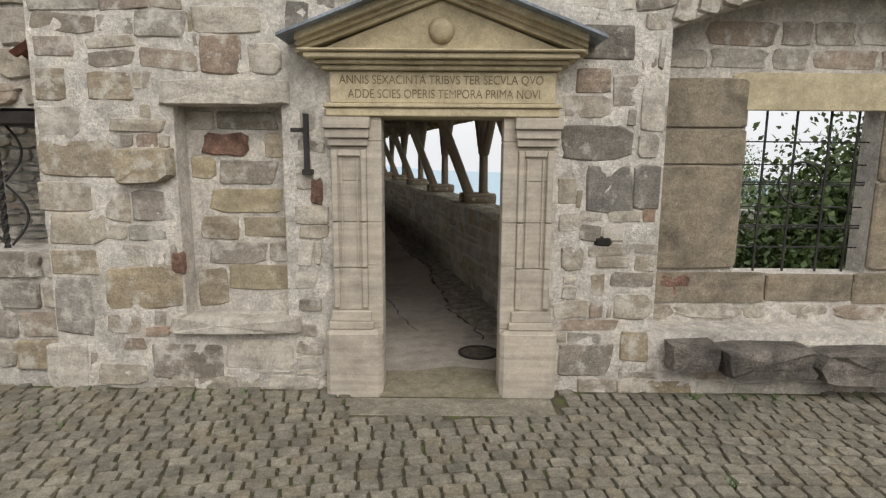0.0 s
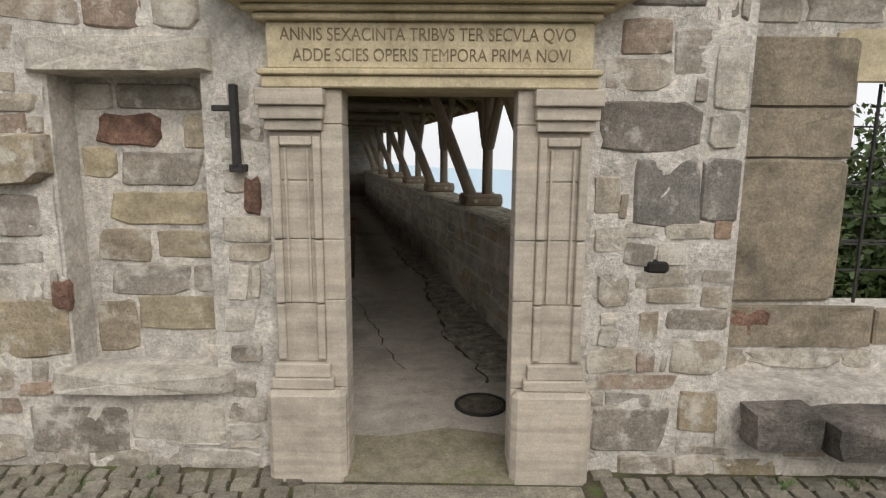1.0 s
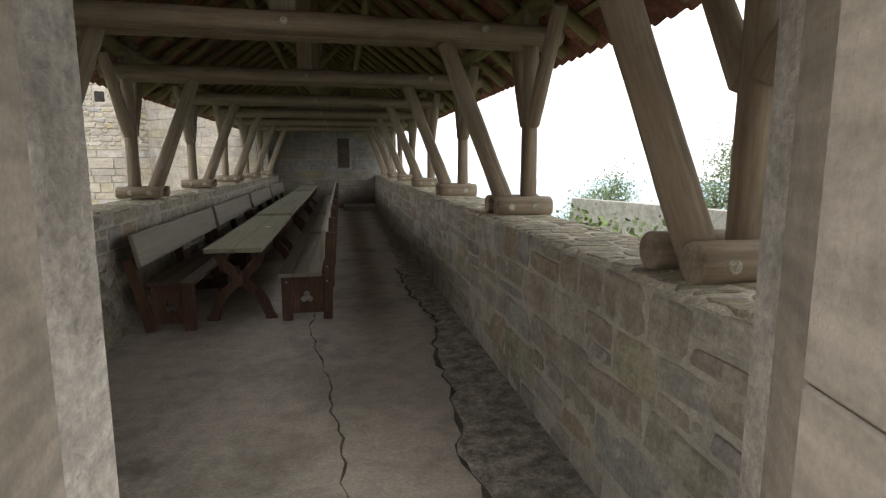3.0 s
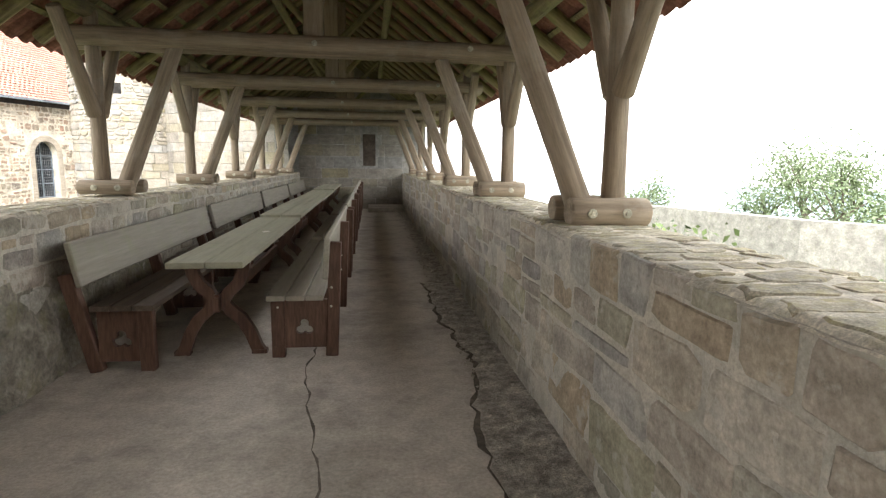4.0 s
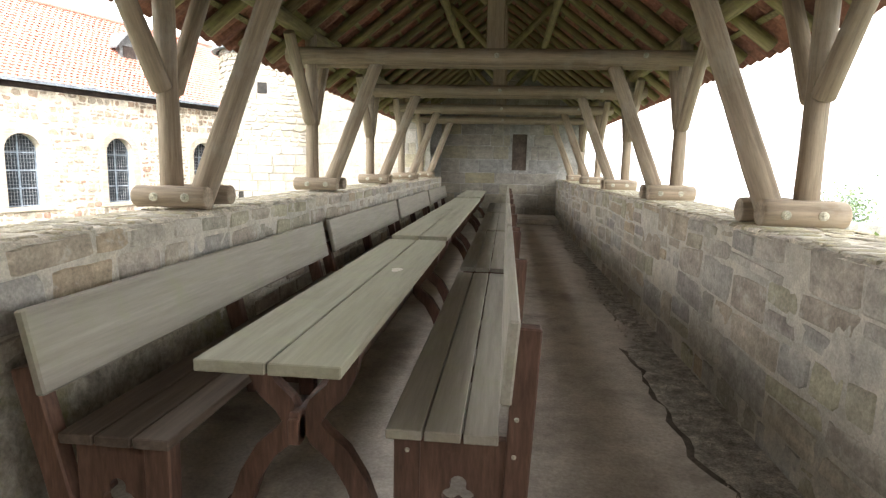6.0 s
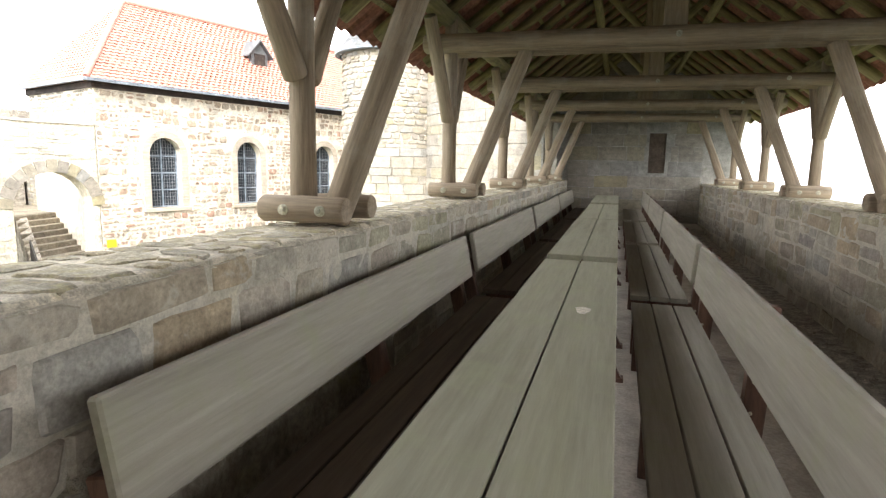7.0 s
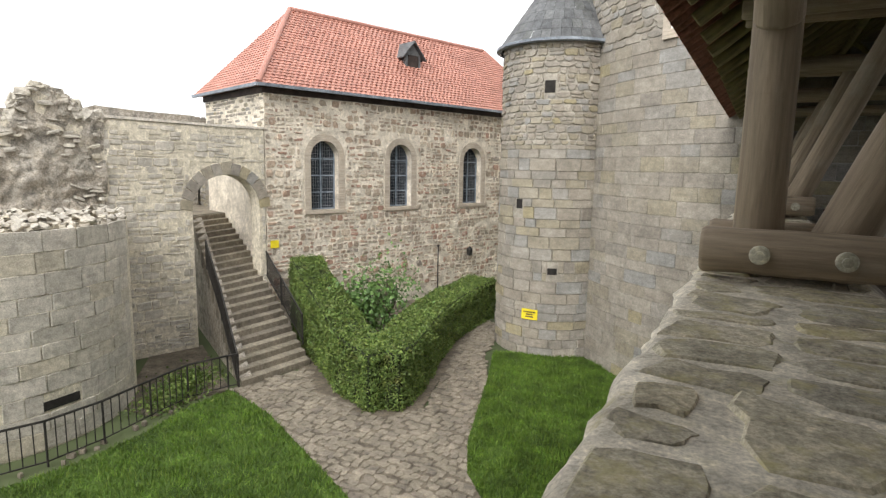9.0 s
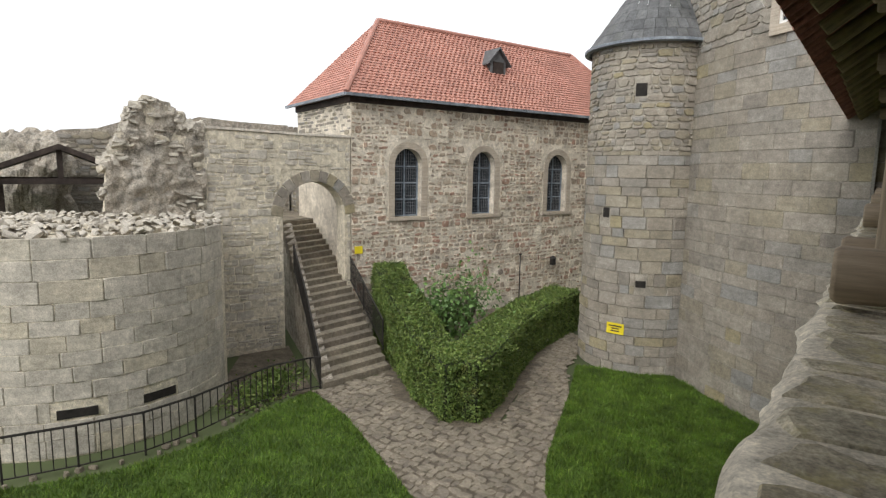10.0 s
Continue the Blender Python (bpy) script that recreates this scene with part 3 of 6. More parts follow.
def tree(name, x, y, z0, height, spread, label, seed=1, leaves=7000, leaf=0.09, bare=0.25, gaps=0.5, material=None):
    """A tapered trunk, limbs that fork, and leaves gathered in clumps at their ends."""
    r = random.Random(seed)
    t = thing(name, label, "tree" if height > 3 else "shrub", Matrix.Translation((x, y, z0)))
    bm = bmesh.new()
    ends = []

    def limb(p, d, ln, rad, level):
        q = p + d * ln
        m, l2 = between(p, q)
        own = lathe([(rad, 0), (rad * 0.8, l2 * 0.5), (rad * 0.6, l2)], 6 if level else 9, wob=0.1, seed=r.randint(0, 999))
        for v in own.verts:
            v.co = m @ v.co
        me = bpy.data.meshes.new("t")
        own.to_mesh(me)
        own.free()
        bm.from_mesh(me)
        bpy.data.meshes.remove(me)
        if level >= 3:
            ends.append(q)
            return
        if level >= 1:
            ends.append(q)
        for k in range(4 if level == 0 else 3):
            e = Vector((r.uniform(-1, 1) * spread, r.uniform(-1, 1) * spread, r.uniform(0.1, 1.0)))
            e = (d * 0.5 + e.normalized()).normalized()
            limb(p + d * ln * r.uniform(0.6, 1.0), e, ln * r.uniform(0.55, 0.8) * (1 if level else 1.2), rad * 0.55, level + 1)

    limb(Vector((0, 0, 0)), Vector((r.uniform(-0.06, 0.06), r.uniform(-0.06, 0.06), 1)).normalized(), height * (0.25 + bare * 0.3), height * 0.022, 0)
    part("trunk", bm, M_BARK, t)
    q = np.random.RandomState(seed)
    pts = np.array([(e.x, e.y, e.z) for e in ends])
    pick = q.randint(0, len(pts), leaves)
    pts = pts[pick] + q.normal(size=(leaves, 3)) * height * 0.055 * (1.4 - gaps)
    crown = part("crown", leaf_mesh(pts, leaf, seed), material or M_TREELEAF, t)
    k = height / max(0.1, float(pts[:, 2].max()))
    for o in t.children:
        o.scale = (k, k, k)
    return t

# ---- ground ----
GROUND = -4.0


def terrain():
    bm = bmesh.new()
    rings = []
    radii = [0.5, 12, 25, 45, 60, 90, 140, 220, 350, 600, 1000, 1800, 3000, 4500]
    for r in radii:
        row = []
        for i in range(64):
            a = 6.28319 * i / 64
            drop = GROUND - 0.03 if r < 46 else GROUND - (r - 40) * 0.27 + 4 * math.sin(3 * a + r * 0.01)
            row.append(bm.verts.new((r * math.cos(a) - 4, r * math.sin(a) + 16, drop)))
        rings.append(row)
    bm.faces.new(rings[0])
    for p, q in zip(rings, rings[1:]):
        for i in range(64):
            j = (i + 1) % 64
            bm.faces.new((p[i], q[i], q[j], p[j]))
    ob = part("ground", bm, M_FIELD)
    tagged(ob, "grassy hilltop falling away to distant fields", "ground", kind="structure")
    bm = bmesh.new()
    low, high = [], []
    for i in range(181):
        a = 6.28319 * i / 180
        h = -95 + 22 * math.sin(5 * a) + 9 * math.sin(13 * a + 1) + 5 * math.sin(31 * a)
        low.append(bm.verts.new((3600 * math.cos(a), 3600 * math.sin(a), -1300)))
        high.append(bm.verts.new((3600 * math.cos(a), 3600 * math.sin(a), h)))
    for i in range(180):
        bm.faces.new((low[i + 1], low[i], high[i], high[i + 1]))
    # Ridge ring that glows pale blue in place of real haze.
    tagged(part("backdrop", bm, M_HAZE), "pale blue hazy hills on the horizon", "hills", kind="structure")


terrain()

# ---- the gate wall ----
GX, GY, GA = 1.886, 4.848, -12.8
GATE = pose(GX, GY, 0, 0, 0, GA)
gate_wall = tagged(new("wall_gate"), "old rubble stone castle wall with pale lime mortar", "wall", kind="structure")
gate_wall.matrix_basis = GATE
F = 0.09


def arc_z(u):
    """Underside of the flat arch over the window recess."""
    return 2.98 - 0.30 * ((u - 3.0) / 1.4) ** 2


def recess_poly():
    us = [1.6 + 2.8 * i / 12 for i in range(13)]
    return [(1.6, 3.7)] + [(u, arc_z(u)) for u in us] + [(4.4, 3.7)]


for core in ((-2.95, -1.95, F, 0.65, -0.2, 3.7),
             (-1.95, -1.17, F, 0.65, -0.2, 0.56),
             (-1.95, -1.17, F, 0.65, 2.13, 3.7),
             (-1.95, -1.17, F + 0.2, 0.65, 0.56, 2.13),
             (-1.17, -0.6, F, 0.65, -0.2, 3.7),
             (-0.6, 0.6, F, 0.65, 2.2, 3.7),
             (0.6, 1.6, F, 0.65, -0.2, 3.7),
             (1.6, 4.4, F, 0.65, -0.2, 0.46),
             (4.4, 5.4, F, 0.65, -0.2, 3.7),
             (-4.6, -2.95, 0.4, 0.8, -0.2, 1.0),
             (-4.6, -2.95, 0.36, 0.8, 2.12, 3.7)):
    part("wall_core", box(*core), M_MORTAR, gate_wall)
part("wall_core", prism(recess_poly(), F, 0.65), M_MORTAR, gate_wall)

bm = bmesh.new()
box(1.6, 2.34, 0.42, 0.64, 0.46, 2.2, bm)
box(3.4, 4.4, 0.42, 0.64, 0.46, 2.2, bm)
box(1.6, 4.4, 0.42, 0.64, 2.2, 3.0, bm)
box(2.34, 3.4, 0.42, 0.64, 0.46, 0.86, bm)
part("recess_back", bm, M_MORTAR, gate_wall)


def gate_face(y):
    return lambda u, z: Matrix.Translation((u, y, z))


def gate_blocked(a, b, c, d):
    def hit(p, q, r, s):
        return a < q and b > p and c < s and d > r
    if hit(-0.84, 0.8, -1, 2.5) or hit(-1.0, 0.98, 2.3, 2.75) or hit(-0.6, 0.6, 2.3, 2.95):
        return True
    if hit(-1.95, -1.17, 0.56, 2.13) or hit(-2.03, -1.1, 2.13, 2.32) or hit(-2.05, -1.1, 0.45, 0.58):
        return True
    return b > 1.6 and d > 0.46 and c < arc_z(min(max((a + b) / 2, 1.6), 4.4)) and a < 4.4


# the larger stones of the two piers, as (u0, u1, z0, z1)
PIER_LEFT = [(-2.94, -2.62, 1.89, 2.11), (-2.95, -2.39, 1.62, 1.88), (-2.96, -2.58, 1.37, 1.59), (-2.93, -2.5, 1.11, 1.36), (-2.93, -2.58, 0.88, 1.09), (-2.94, -2.66, 0.42, 0.86), (-3.06, -2.71, -0.06, 0.35),
             (-2.17, -1.81, 2.6, 2.77), (-2.52, -1.98, 0.62, 0.95), (-2.56, -2.28, 0.42, 0.58), (-2.24, -1.68, 0.08, 0.36), (-1.77, -1.3, 2.63, 2.81), (-1.39, -1.15, 2.35, 2.55),
             (-1.73, -1.42, 2.35, 2.61), (-2.53, -2.23, 2.17, 2.37), (-2.67, -2.27, 0.01, 0.19), (-2.9, -2.62, 2.46, 2.61), (-1.66, -1.14, 0.15, 0.38), (-1.09, -0.91, 0.61, 0.71), (-1.11, -0.94, 0.79, 0.91)]
PIER_RIGHT = [(0.85, 1.2, 2.06, 2.21), (1.41, 1.58, 1.97, 2.28), (1.16, 1.39, 0.97, 1.05), (1.42, 1.58, 1.08, 1.15), (1.43, 1.58, 0.94, 1.07), (1.26, 1.58, 0.82, 0.93), (1.11, 1.22, 0.74, 0.92),
              (0.9, 1.31, 0.12, 0.37), (0.86, 1.02, 1.24, 1.37), (1.4, 1.56, 1.77, 1.95), (0.94, 1.19, 2.24, 2.41), (0.84, 0.97, 1.45, 1.64), (1.29, 1.58, 0.57, 0.76), (1.36, 1.58, 0.24, 0.47),
              (-1.08, -0.85, 1.28, 1.42), (-1.07, -0.85, 1.17, 1.27), (-1.09, -0.96, 0.41, 0.51)]
DARK = [(0.85, 1.37, 1.76, 2.0), (1.05, 1.39, 1.38, 1.72), (1.4, 1.58, 1.42, 1.74), (-1.12, -0.95, 2.6, 2.85), (0.98, 1.35, 2.46, 2.72)]


def gate_taken(a, b, c, d):
    return gate_blocked(a, b, c, d) or any(a < q - 0.02 and b > p + 0.02 and c < t - 0.02 and d > r + 0.02 for p, q, r, t in PIER_LEFT + PIER_RIGHT + DARK)


for group, stuff in ((PIER_LEFT, M_STONE), (PIER_RIGHT, M_STONE), (DARK, M_GREYSTONE)):
    for k, (a, b, c, d) in enumerate(group):
        part("stone", shape_mesh(3, (k * 5 + 2) % 12, stuff), None, gate_wall, at=Matrix.Translation(((a + b) / 2, F + 0.012, (c + d) / 2)) @ Matrix.Diagonal((b - a, 0.03, d - c, 1)))
part("jutting_stone", shape_mesh(3, 5, M_STONE), None, gate_wall, "weathered stone jutting from the wall", Matrix.Translation((-2.17, F + 0.012, 1.7)) @ pose(0, 0, 0, 0, -4, 0) @ Matrix.Diagonal((0.4, 0.11, 0.26, 1)))
masonry(lay(-2.93, 4.4, -0.05, 3.3, (0.16, 0.5), (0.11, 0.27), 0.022, gate_taken, 3, 0.8), gate_face(F + 0.012), gate_wall, 3, M_STONE, M_STONES, 0.025, 3, 250,
        near=lambda s: abs(s[0]) + (s[1] > 2.9) * 5, bare=0.14, tilt=6)


def gate_bare(a, b, c, d):
    """Where the wall's face is open or hidden, so that no mortar lies on it."""
    def hit(p, q, r, s):
        return a < q and b > p and c < s and d > r
    return hit(-0.78, 0.76, -1, 2.4) or hit(-1.95, -1.17, 0.56, 2.13) or (b > 1.6 and d > 0.46 and c < arc_z(min(max((a + b) / 2, 1.6), 4.4)) and a < 4.4)


skin(-2.95, 4.4, -0.1, 3.4, 0.035, gate_face(F), M_MORTAR, gate_wall, 0.006, 0.017, 4.5, gate_bare, 1.0)
for u, z, w, h in ((-0.93, 1.52, 0.085, 0.19), (1.86, 0.77, 0.26, 0.17), (-1.66, 1.86, 0.34, 0.17), (-1.98, 0.98, 0.1, 0.16)):
    y = F + 0.006 if z == 1.52 else (0.425 if u > 1.7 else (F + 0.208 if u > -1.9 else F + 0.006))
    part("red_stone", shape_mesh(0, 3, M_REDSTONE), None, gate_wall, "reddish sandstone", Matrix.Translation((u, y, z)) @ Matrix.Diagonal((w, 0.035, h, 1)))
# No real cavity: a near-black block paints the hole's shade.
part("putlog_hole", box(1.12, 1.25, F - 0.03, F + 0.02, 1.12, 1.2, bevel=0.02), M_PAINTED_DARK, gate_wall, "near-black block standing in for a small hole between stones")
# the walled-up niche: squared tan and grey blocks, as (u0, u1, z0, z1)
NICHE = [(-1.7, -1.26, 1.56, 1.74), (-1.8, -1.21, 1.33, 1.53), (-1.88, -1.59, 1.13, 1.31), (-1.54, -1.2, 1.15, 1.32), (-1.83, -1.38, 0.93, 1.12), (-1.66, -1.19, 0.74, 0.94), (-1.71, -1.26, 1.97, 2.1),
         (-1.93, -1.74, 1.6, 1.76), (-1.93, -1.74, 1.97, 2.11), (-1.36, -1.2, 1.77, 1.95), (-1.36, -1.2, 0.95, 1.11), (-1.92, -1.7, 0.6, 0.9)]
for k, (a, b, c, d) in enumerate(NICHE):
    part("niche_block", shape_mesh(3, (k * 7 + 1) % 12, M_TAN if k in (3, 1, 5, 7) else M_STONE), None, gate_wall, at=Matrix.Translation(((a + b) / 2, F + 0.212, (c + d) / 2)) @ Matrix.Diagonal((b - a, 0.028, d - c, 1)))
skin(-1.95, -1.17, 0.56, 2.13, 0.035, gate_face(F + 0.2), M_MORTAR, gate_wall, 0.004, 0.014, 5.0, None, 2.0)
masonry(lay(-4.6, -2.97, 0.0, 1.0, (0.3, 0.6), (0.18, 0.3), 0.03, None, 6, 0.3), gate_face(0.41), gate_wall, 1, M_STONE, M_STONES, 0.04, 6)
masonry(lay(-4.6, -2.97, 2.12, 3.3, (0.3, 0.6), (0.18, 0.3), 0.03, None, 8, 0.3), gate_face(0.37), gate_wall, 0, M_STONE, M_STONES, 0.05, 8)
for u, z, w, h, d in ((-1.56, 2.225, 0.92, 0.17, 0.09), (-1.56, 0.52, 0.98, 0.12, 0.13)):
    part("ledge_stone", shape_mesh(3, 4, M_STONE), None, gate_wall, at=Matrix.Translation((u, F + 0.02, z)) @ Matrix.Diagonal((w, d, h, 1)))
for i, (u0, u1, z0, z1, d) in enumerate(((1.7, 2.05, 0.2, 0.42, 0.2), (2.07, 2.75, 0.17, 0.4, 0.26), (2.77, 3.6, 0.14, 0.37, 0.24), (3.6, 4.4, 0.14, 0.36, 0.24))):
    part("ledge_stone", shape_mesh(1, i % 4, M_LEDGE), None, gate_wall, "dark weathered sandstone ledge block",
         Matrix.Translation(((u0 + u1) / 2, F + 0.02, (z0 + z1) / 2)) @ Matrix.Diagonal((u1 - u0, d, z1 - z0, 1)))
skin(1.6, 4.4, 0.46, 0.64, 0.035, gate_face(0.42), M_MORTAR, gate_wall, 0.012, 0.014, 5.0, None, 3.0)
# dressed jambs and sill of the window in the recess
jambs = [(1.62, 2.34, 0.9, 1.72), (1.62, 2.34, 1.73, 2.0), (1.62, 2.34, 2.01, 2.38), (3.4, 4.2, 0.9, 1.6), (3.4, 4.2, 1.61, 2.2), (1.62, 2.6, 0.62, 0.87), (2.61, 3.3, 0.64, 0.86),
         (3.31, 4.3, 0.62, 0.87), (2.2, 3.7, 2.14, 2.42)]
# Blocks below the lintel have the recess's shade in their brown colour.
for i, (u0, u1, z0, z1) in enumerate(jambs):
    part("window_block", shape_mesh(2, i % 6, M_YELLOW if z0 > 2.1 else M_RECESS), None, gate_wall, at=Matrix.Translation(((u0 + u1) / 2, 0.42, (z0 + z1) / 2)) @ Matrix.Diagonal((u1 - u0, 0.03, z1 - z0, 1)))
masonry(lay(1.62, 4.3, 0.47, 0.62, (0.2, 0.5), (0.13, 0.16), 0.03, None, 9), gate_face(0.43), gate_wall, 0, M_STONE, M_STONES, 0.03, 9)
masonry(lay(1.62, 4.3, 2.44, 2.95, (0.2, 0.5), (0.13, 0.2), 0.03, lambda a, b, c, d: d > arc_z((a + b) / 2) - 0.05, 10), gate_face(0.43), gate_wall, 1, M_STONE, M_STONES, 0.02, 10)
for i in range(17):
    u = 1.68 + i * 0.165
    part("arch_stone", shape_mesh(1, i % 8, M_STONE), None, gate_wall, at=Matrix.Translation((u, F + 0.01, arc_z(u) + 0.13)) @ pose(0, 0, 0, 0, -(u - 3) * 9, 0) @ Matrix.Diagonal((0.14, 0.05, 0.27, 1)))

# iron grille of the window
grille = thing("window_grille", "wrought iron window grille with a central ring", "grille", GATE @ Matrix.Translation((2.87, 0.53, 0.86)))
for u in (-0.31, -0.07, 0.2, 0.42):
    part("upright", bar((u, 0, 0), (u, 0, 1.29), 0.014, bmesh.new()), M_IRON, grille)
for z in (0.2, 0.36, 0.38, 0.53, 0.71, 0.73, 0.87, 1.05):
    part("crossbar", bar((-0.53, 0.012, z), (0.53, 0.012, z), 0.011, bmesh.new()), M_IRON, grille)
bm = bmesh.new()
hoops = [[bm.verts.new(((0.17 + 0.009 * math.cos(1.5708 * q)) * math.cos(6.28319 * i / 32), -0.008 + 0.009 * math.sin(1.5708 * q), 0.72 + (0.17 + 0.009 * math.cos(1.5708 * q)) * math.sin(6.28319 * i / 32)))
          for q in range(4)] for i in range(32)]
for i in range(32):
    for q in range(4):
        bm.faces.new((hoops[i][q], hoops[i][(q + 1) % 4], hoops[(i + 1) % 32][(q + 1) % 4], hoops[(i + 1) % 32][q]))
part("ring", bm, M_IRON, grille, smooth=True)

# twisted grille in the opening beside the wall
twist = thing("iron_grille", "twisted wrought iron grille with curled side bars", "grille", GATE @ Matrix.Translation((-3.62, 0.55, 1.0)))
bm = bmesh.new()
for i in range(40):
    m = Matrix.Translation((0, 0, 1.1 * i / 40)) @ Matrix.Rotation(i * 0.5, 4, "Z")
    vs = [bm.verts.new(m @ Vector((x, y, 0))) for x, y in ((-0.018, -0.018), (0.018, -0.018), (0.018, 0.018), (-0.018, 0.018))]
    if i:
        for k in range(4):
            bm.faces.new((old[k], old[(k + 1) % 4], vs[(k + 1) % 4], vs[k]))
    old = vs
part("twisted_bar", bm, M_IRON, twist)
for sgn in (-1, 1):
    for base in (0.02, 0.55):
        bm = bmesh.new()
        pts = [(sgn * (0.02 + 0.16 * math.sin(math.pi * k / 10)), 0.03, base + 0.5 * k / 10) for k in range(11)]
        for a, b in zip(pts, pts[1:]):
            bar(a, b, 0.014, bm)
        part("curl", bm, M_IRON, twist)
tagged(part("lintel_beam", box(-4.6, -2.96, 0.37, 0.8, 2.0, 2.1, bevel=0.01), M_DARKWOOD, None, at=GATE), "dark timber lintel over the grilled opening", "lintel", kind="structure")
back_wall = tagged(part("wall_behind_grille", box(-6.5, -3.3, 1.7, 2.1, -4, 3.0), M_MORTAR_GREY, None, at=GATE), "rubble wall seen through the grille", "wall", kind="structure")
masonry(lay(-6.4, -3.35, 0.8, 2.6, (0.14, 0.3), (0.07, 0.14), 0.02, None, 12, 0.5), gate_face(1.71), back_wall, 0, M_STONE, M_STONES, 0.04, 12, 0)

# iron latch on the wall
latch = thing("iron_latch", "rusty wrought iron latch bar fixed to the wall", "latch", GATE @ Matrix.Translation((-0.98, 0.02, 1.66)))
part("latch_bar", box(-0.018, 0.018, -0.02, 0.02, 0, 0.41, bevel=0.004), M_IRON, latch)
part("catch", box(-0.11, 0.0, -0.015, 0.015, 0.28, 0.31, bevel=0.004), M_IRON, latch)
part("foot", box(-0.035, 0.035, -0.02, 0.08, -0.02, 0.02, bevel=0.004), M_IRON, latch)

# the portal
portal = thing("stone_portal", "carved sandstone door surround with pilasters, Latin inscription and pediment", "doorway", GATE)


def block(name, x0, x1, y0, y1, z0, z1, m=None, bev=0.007, label=""):
    return part(name, box(x0, x1, y0, y1, z0, z1, bevel=bev), m or M_SAND, portal, label)


for sgn in (-1, 1):
    def B(name, a, b, y0, y1, z0, z1, bev=0.0045):
        x0, x1 = sorted((sgn * a, sgn * b))
        return block(name, x0 - 0.01, x1 - 0.01, y0, y1, z0, z1, bev=bev)
    for z0, z1 in ((0.02, 0.5), (0.502, 0.98), (0.982, 1.3), (1.302, 1.88), (1.882, 2.05)):
        B("jamb_block", 0.435, 0.545, 0.015, 0.2, z0, z1)
    B("pilaster_foot", 0.44, 0.86, -0.05, 0.2, -0.09, 0.5, 0.03)
    B("base_moulding", 0.5, 0.83, -0.03, 0.2, 0.503, 0.56)
    B("base_moulding", 0.52, 0.815, -0.015, 0.2, 0.562, 0.64)
    for z0, z1 in ((0.642, 0.96), (0.963, 1.3), (1.303, 1.6), (1.603, 1.845)):
        B("pilaster_block", 0.54, 0.80, 0.02, 0.2, z0, z1)
    for a, b in ((0.545, 0.585), (0.75, 0.795)):
        for z0, z1 in ((0.66, 0.958), (0.966, 1.298), (1.306, 1.82)):
            B("panel_edge", a, b, -0.005, 0.1, z0, z1, 0.006)
    B("panel_edge", 0.587, 0.748, -0.005, 0.1, 1.775, 1.82, 0.006)
    B("panel_bead", 0.605, 0.618, 0.004, 0.05, 0.97, 1.76, 0.003)
    B("panel_bead", 0.718, 0.731, 0.004, 0.05, 0.97, 1.76, 0.003)
    B("capital", 0.53, 0.815, -0.02, 0.2, 1.848, 1.9)
    B("capital", 0.52, 0.83, -0.045, 0.2, 1.902, 1.965)
    B("capital", 0.51, 0.84, -0.07, 0.2, 1.967, 2.045)
block("architrave", -0.83, 0.81, -0.02, 0.4, 2.052, 2.11, M_YELLOW)
block("architrave_fillet", -0.845, 0.825, -0.04, 0.3, 2.112, 2.14, M_YELLOW, 0.006)
frieze = block("frieze", -0.8, 0.78, -0.01, 0.3, 2.142, 2.36, M_YELLOW)
for k, (z0, z1, e, y) in enumerate(((2.362, 2.395, 0.83, -0.05), (2.397, 2.425, 0.87, -0.09), (2.427, 2.465, 0.93, -0.14), (2.467, 2.485, 0.96, -0.17))):
    block("cornice", -e - 0.02, e - 0.02, y, 0.25, z0, z1, M_YELLOW, 0.008)
part("tympanum", prism([(-0.9, 2.487), (0.86, 2.487), (-0.02, 2.83)], 0.0, 0.25), M_YELLOW, portal)
for sgn in (-1, 1):
    for k, (off, th, y) in enumerate(((0.0, 0.035, -0.05), (0.037, 0.03, -0.09), (0.069, 0.045, -0.15))):
        a, b = Vector((sgn * (1.0 - k * 0.01) - 0.02, 0, 2.47 + off)), Vector((-0.02, 0, 2.835 + off))
        part("raking_cornice", prism([(a.x, a.z), (b.x, b.z), (b.x, b.z + th), (a.x, a.z + th)][::sgn], y, 0.25), M_YELLOW, portal)
    a, b = (sgn * 1.08 - 0.02, 2.545), (-0.02, 2.955)
    part("lead_flashing", prism([a, b, (b[0], b[1] + 0.018), (a[0], a[1] + 0.018)][::sgn], -0.24, 0.25), M_LEAD, portal, "blue-grey lead sheet over the pediment")
bm = lathe([(0.085, 0.0), (0.088, 0.02), (0.06, 0.045), (0.02, 0.055)], 20)
part("boss", bm, M_YELLOW, portal, at=Matrix.Translation((-0.02, 0.002, 2.63)) @ pose(0, 0, 0, 90, 0, 0), smooth=True)


def lettering(words, width, height, material, parent, at):
    cu = bpy.data.curves.new("letters", "FONT")
    cu.body, cu.align_x, cu.align_y, cu.size, cu.extrude = words, "CENTER", "CENTER", height * 1.38, 0.002
    tmp = new("letters", cu)
    me = bpy.data.meshes.new_from_object(tmp.evaluated_get(bpy.context.evaluated_depsgraph_get()))
    bpy.data.objects.remove(tmp)
    xs = [v.co.x for v in me.vertices]
    k = width / (max(xs) - min(xs))
    for v in me.vertices:
        v.co.x *= k
    return part("inscription", me, material, parent, "incised Roman capitals", at)


flat = pose(0, 0, 0, 90, 0, 0)
lettering("ANNIS SEXACINTA TRIBVS TER SECVLA QVO", 1.42, 0.062, M_INCISED, frieze, Matrix.Translation((-0.02, -0.011, 2.298)) @ flat)
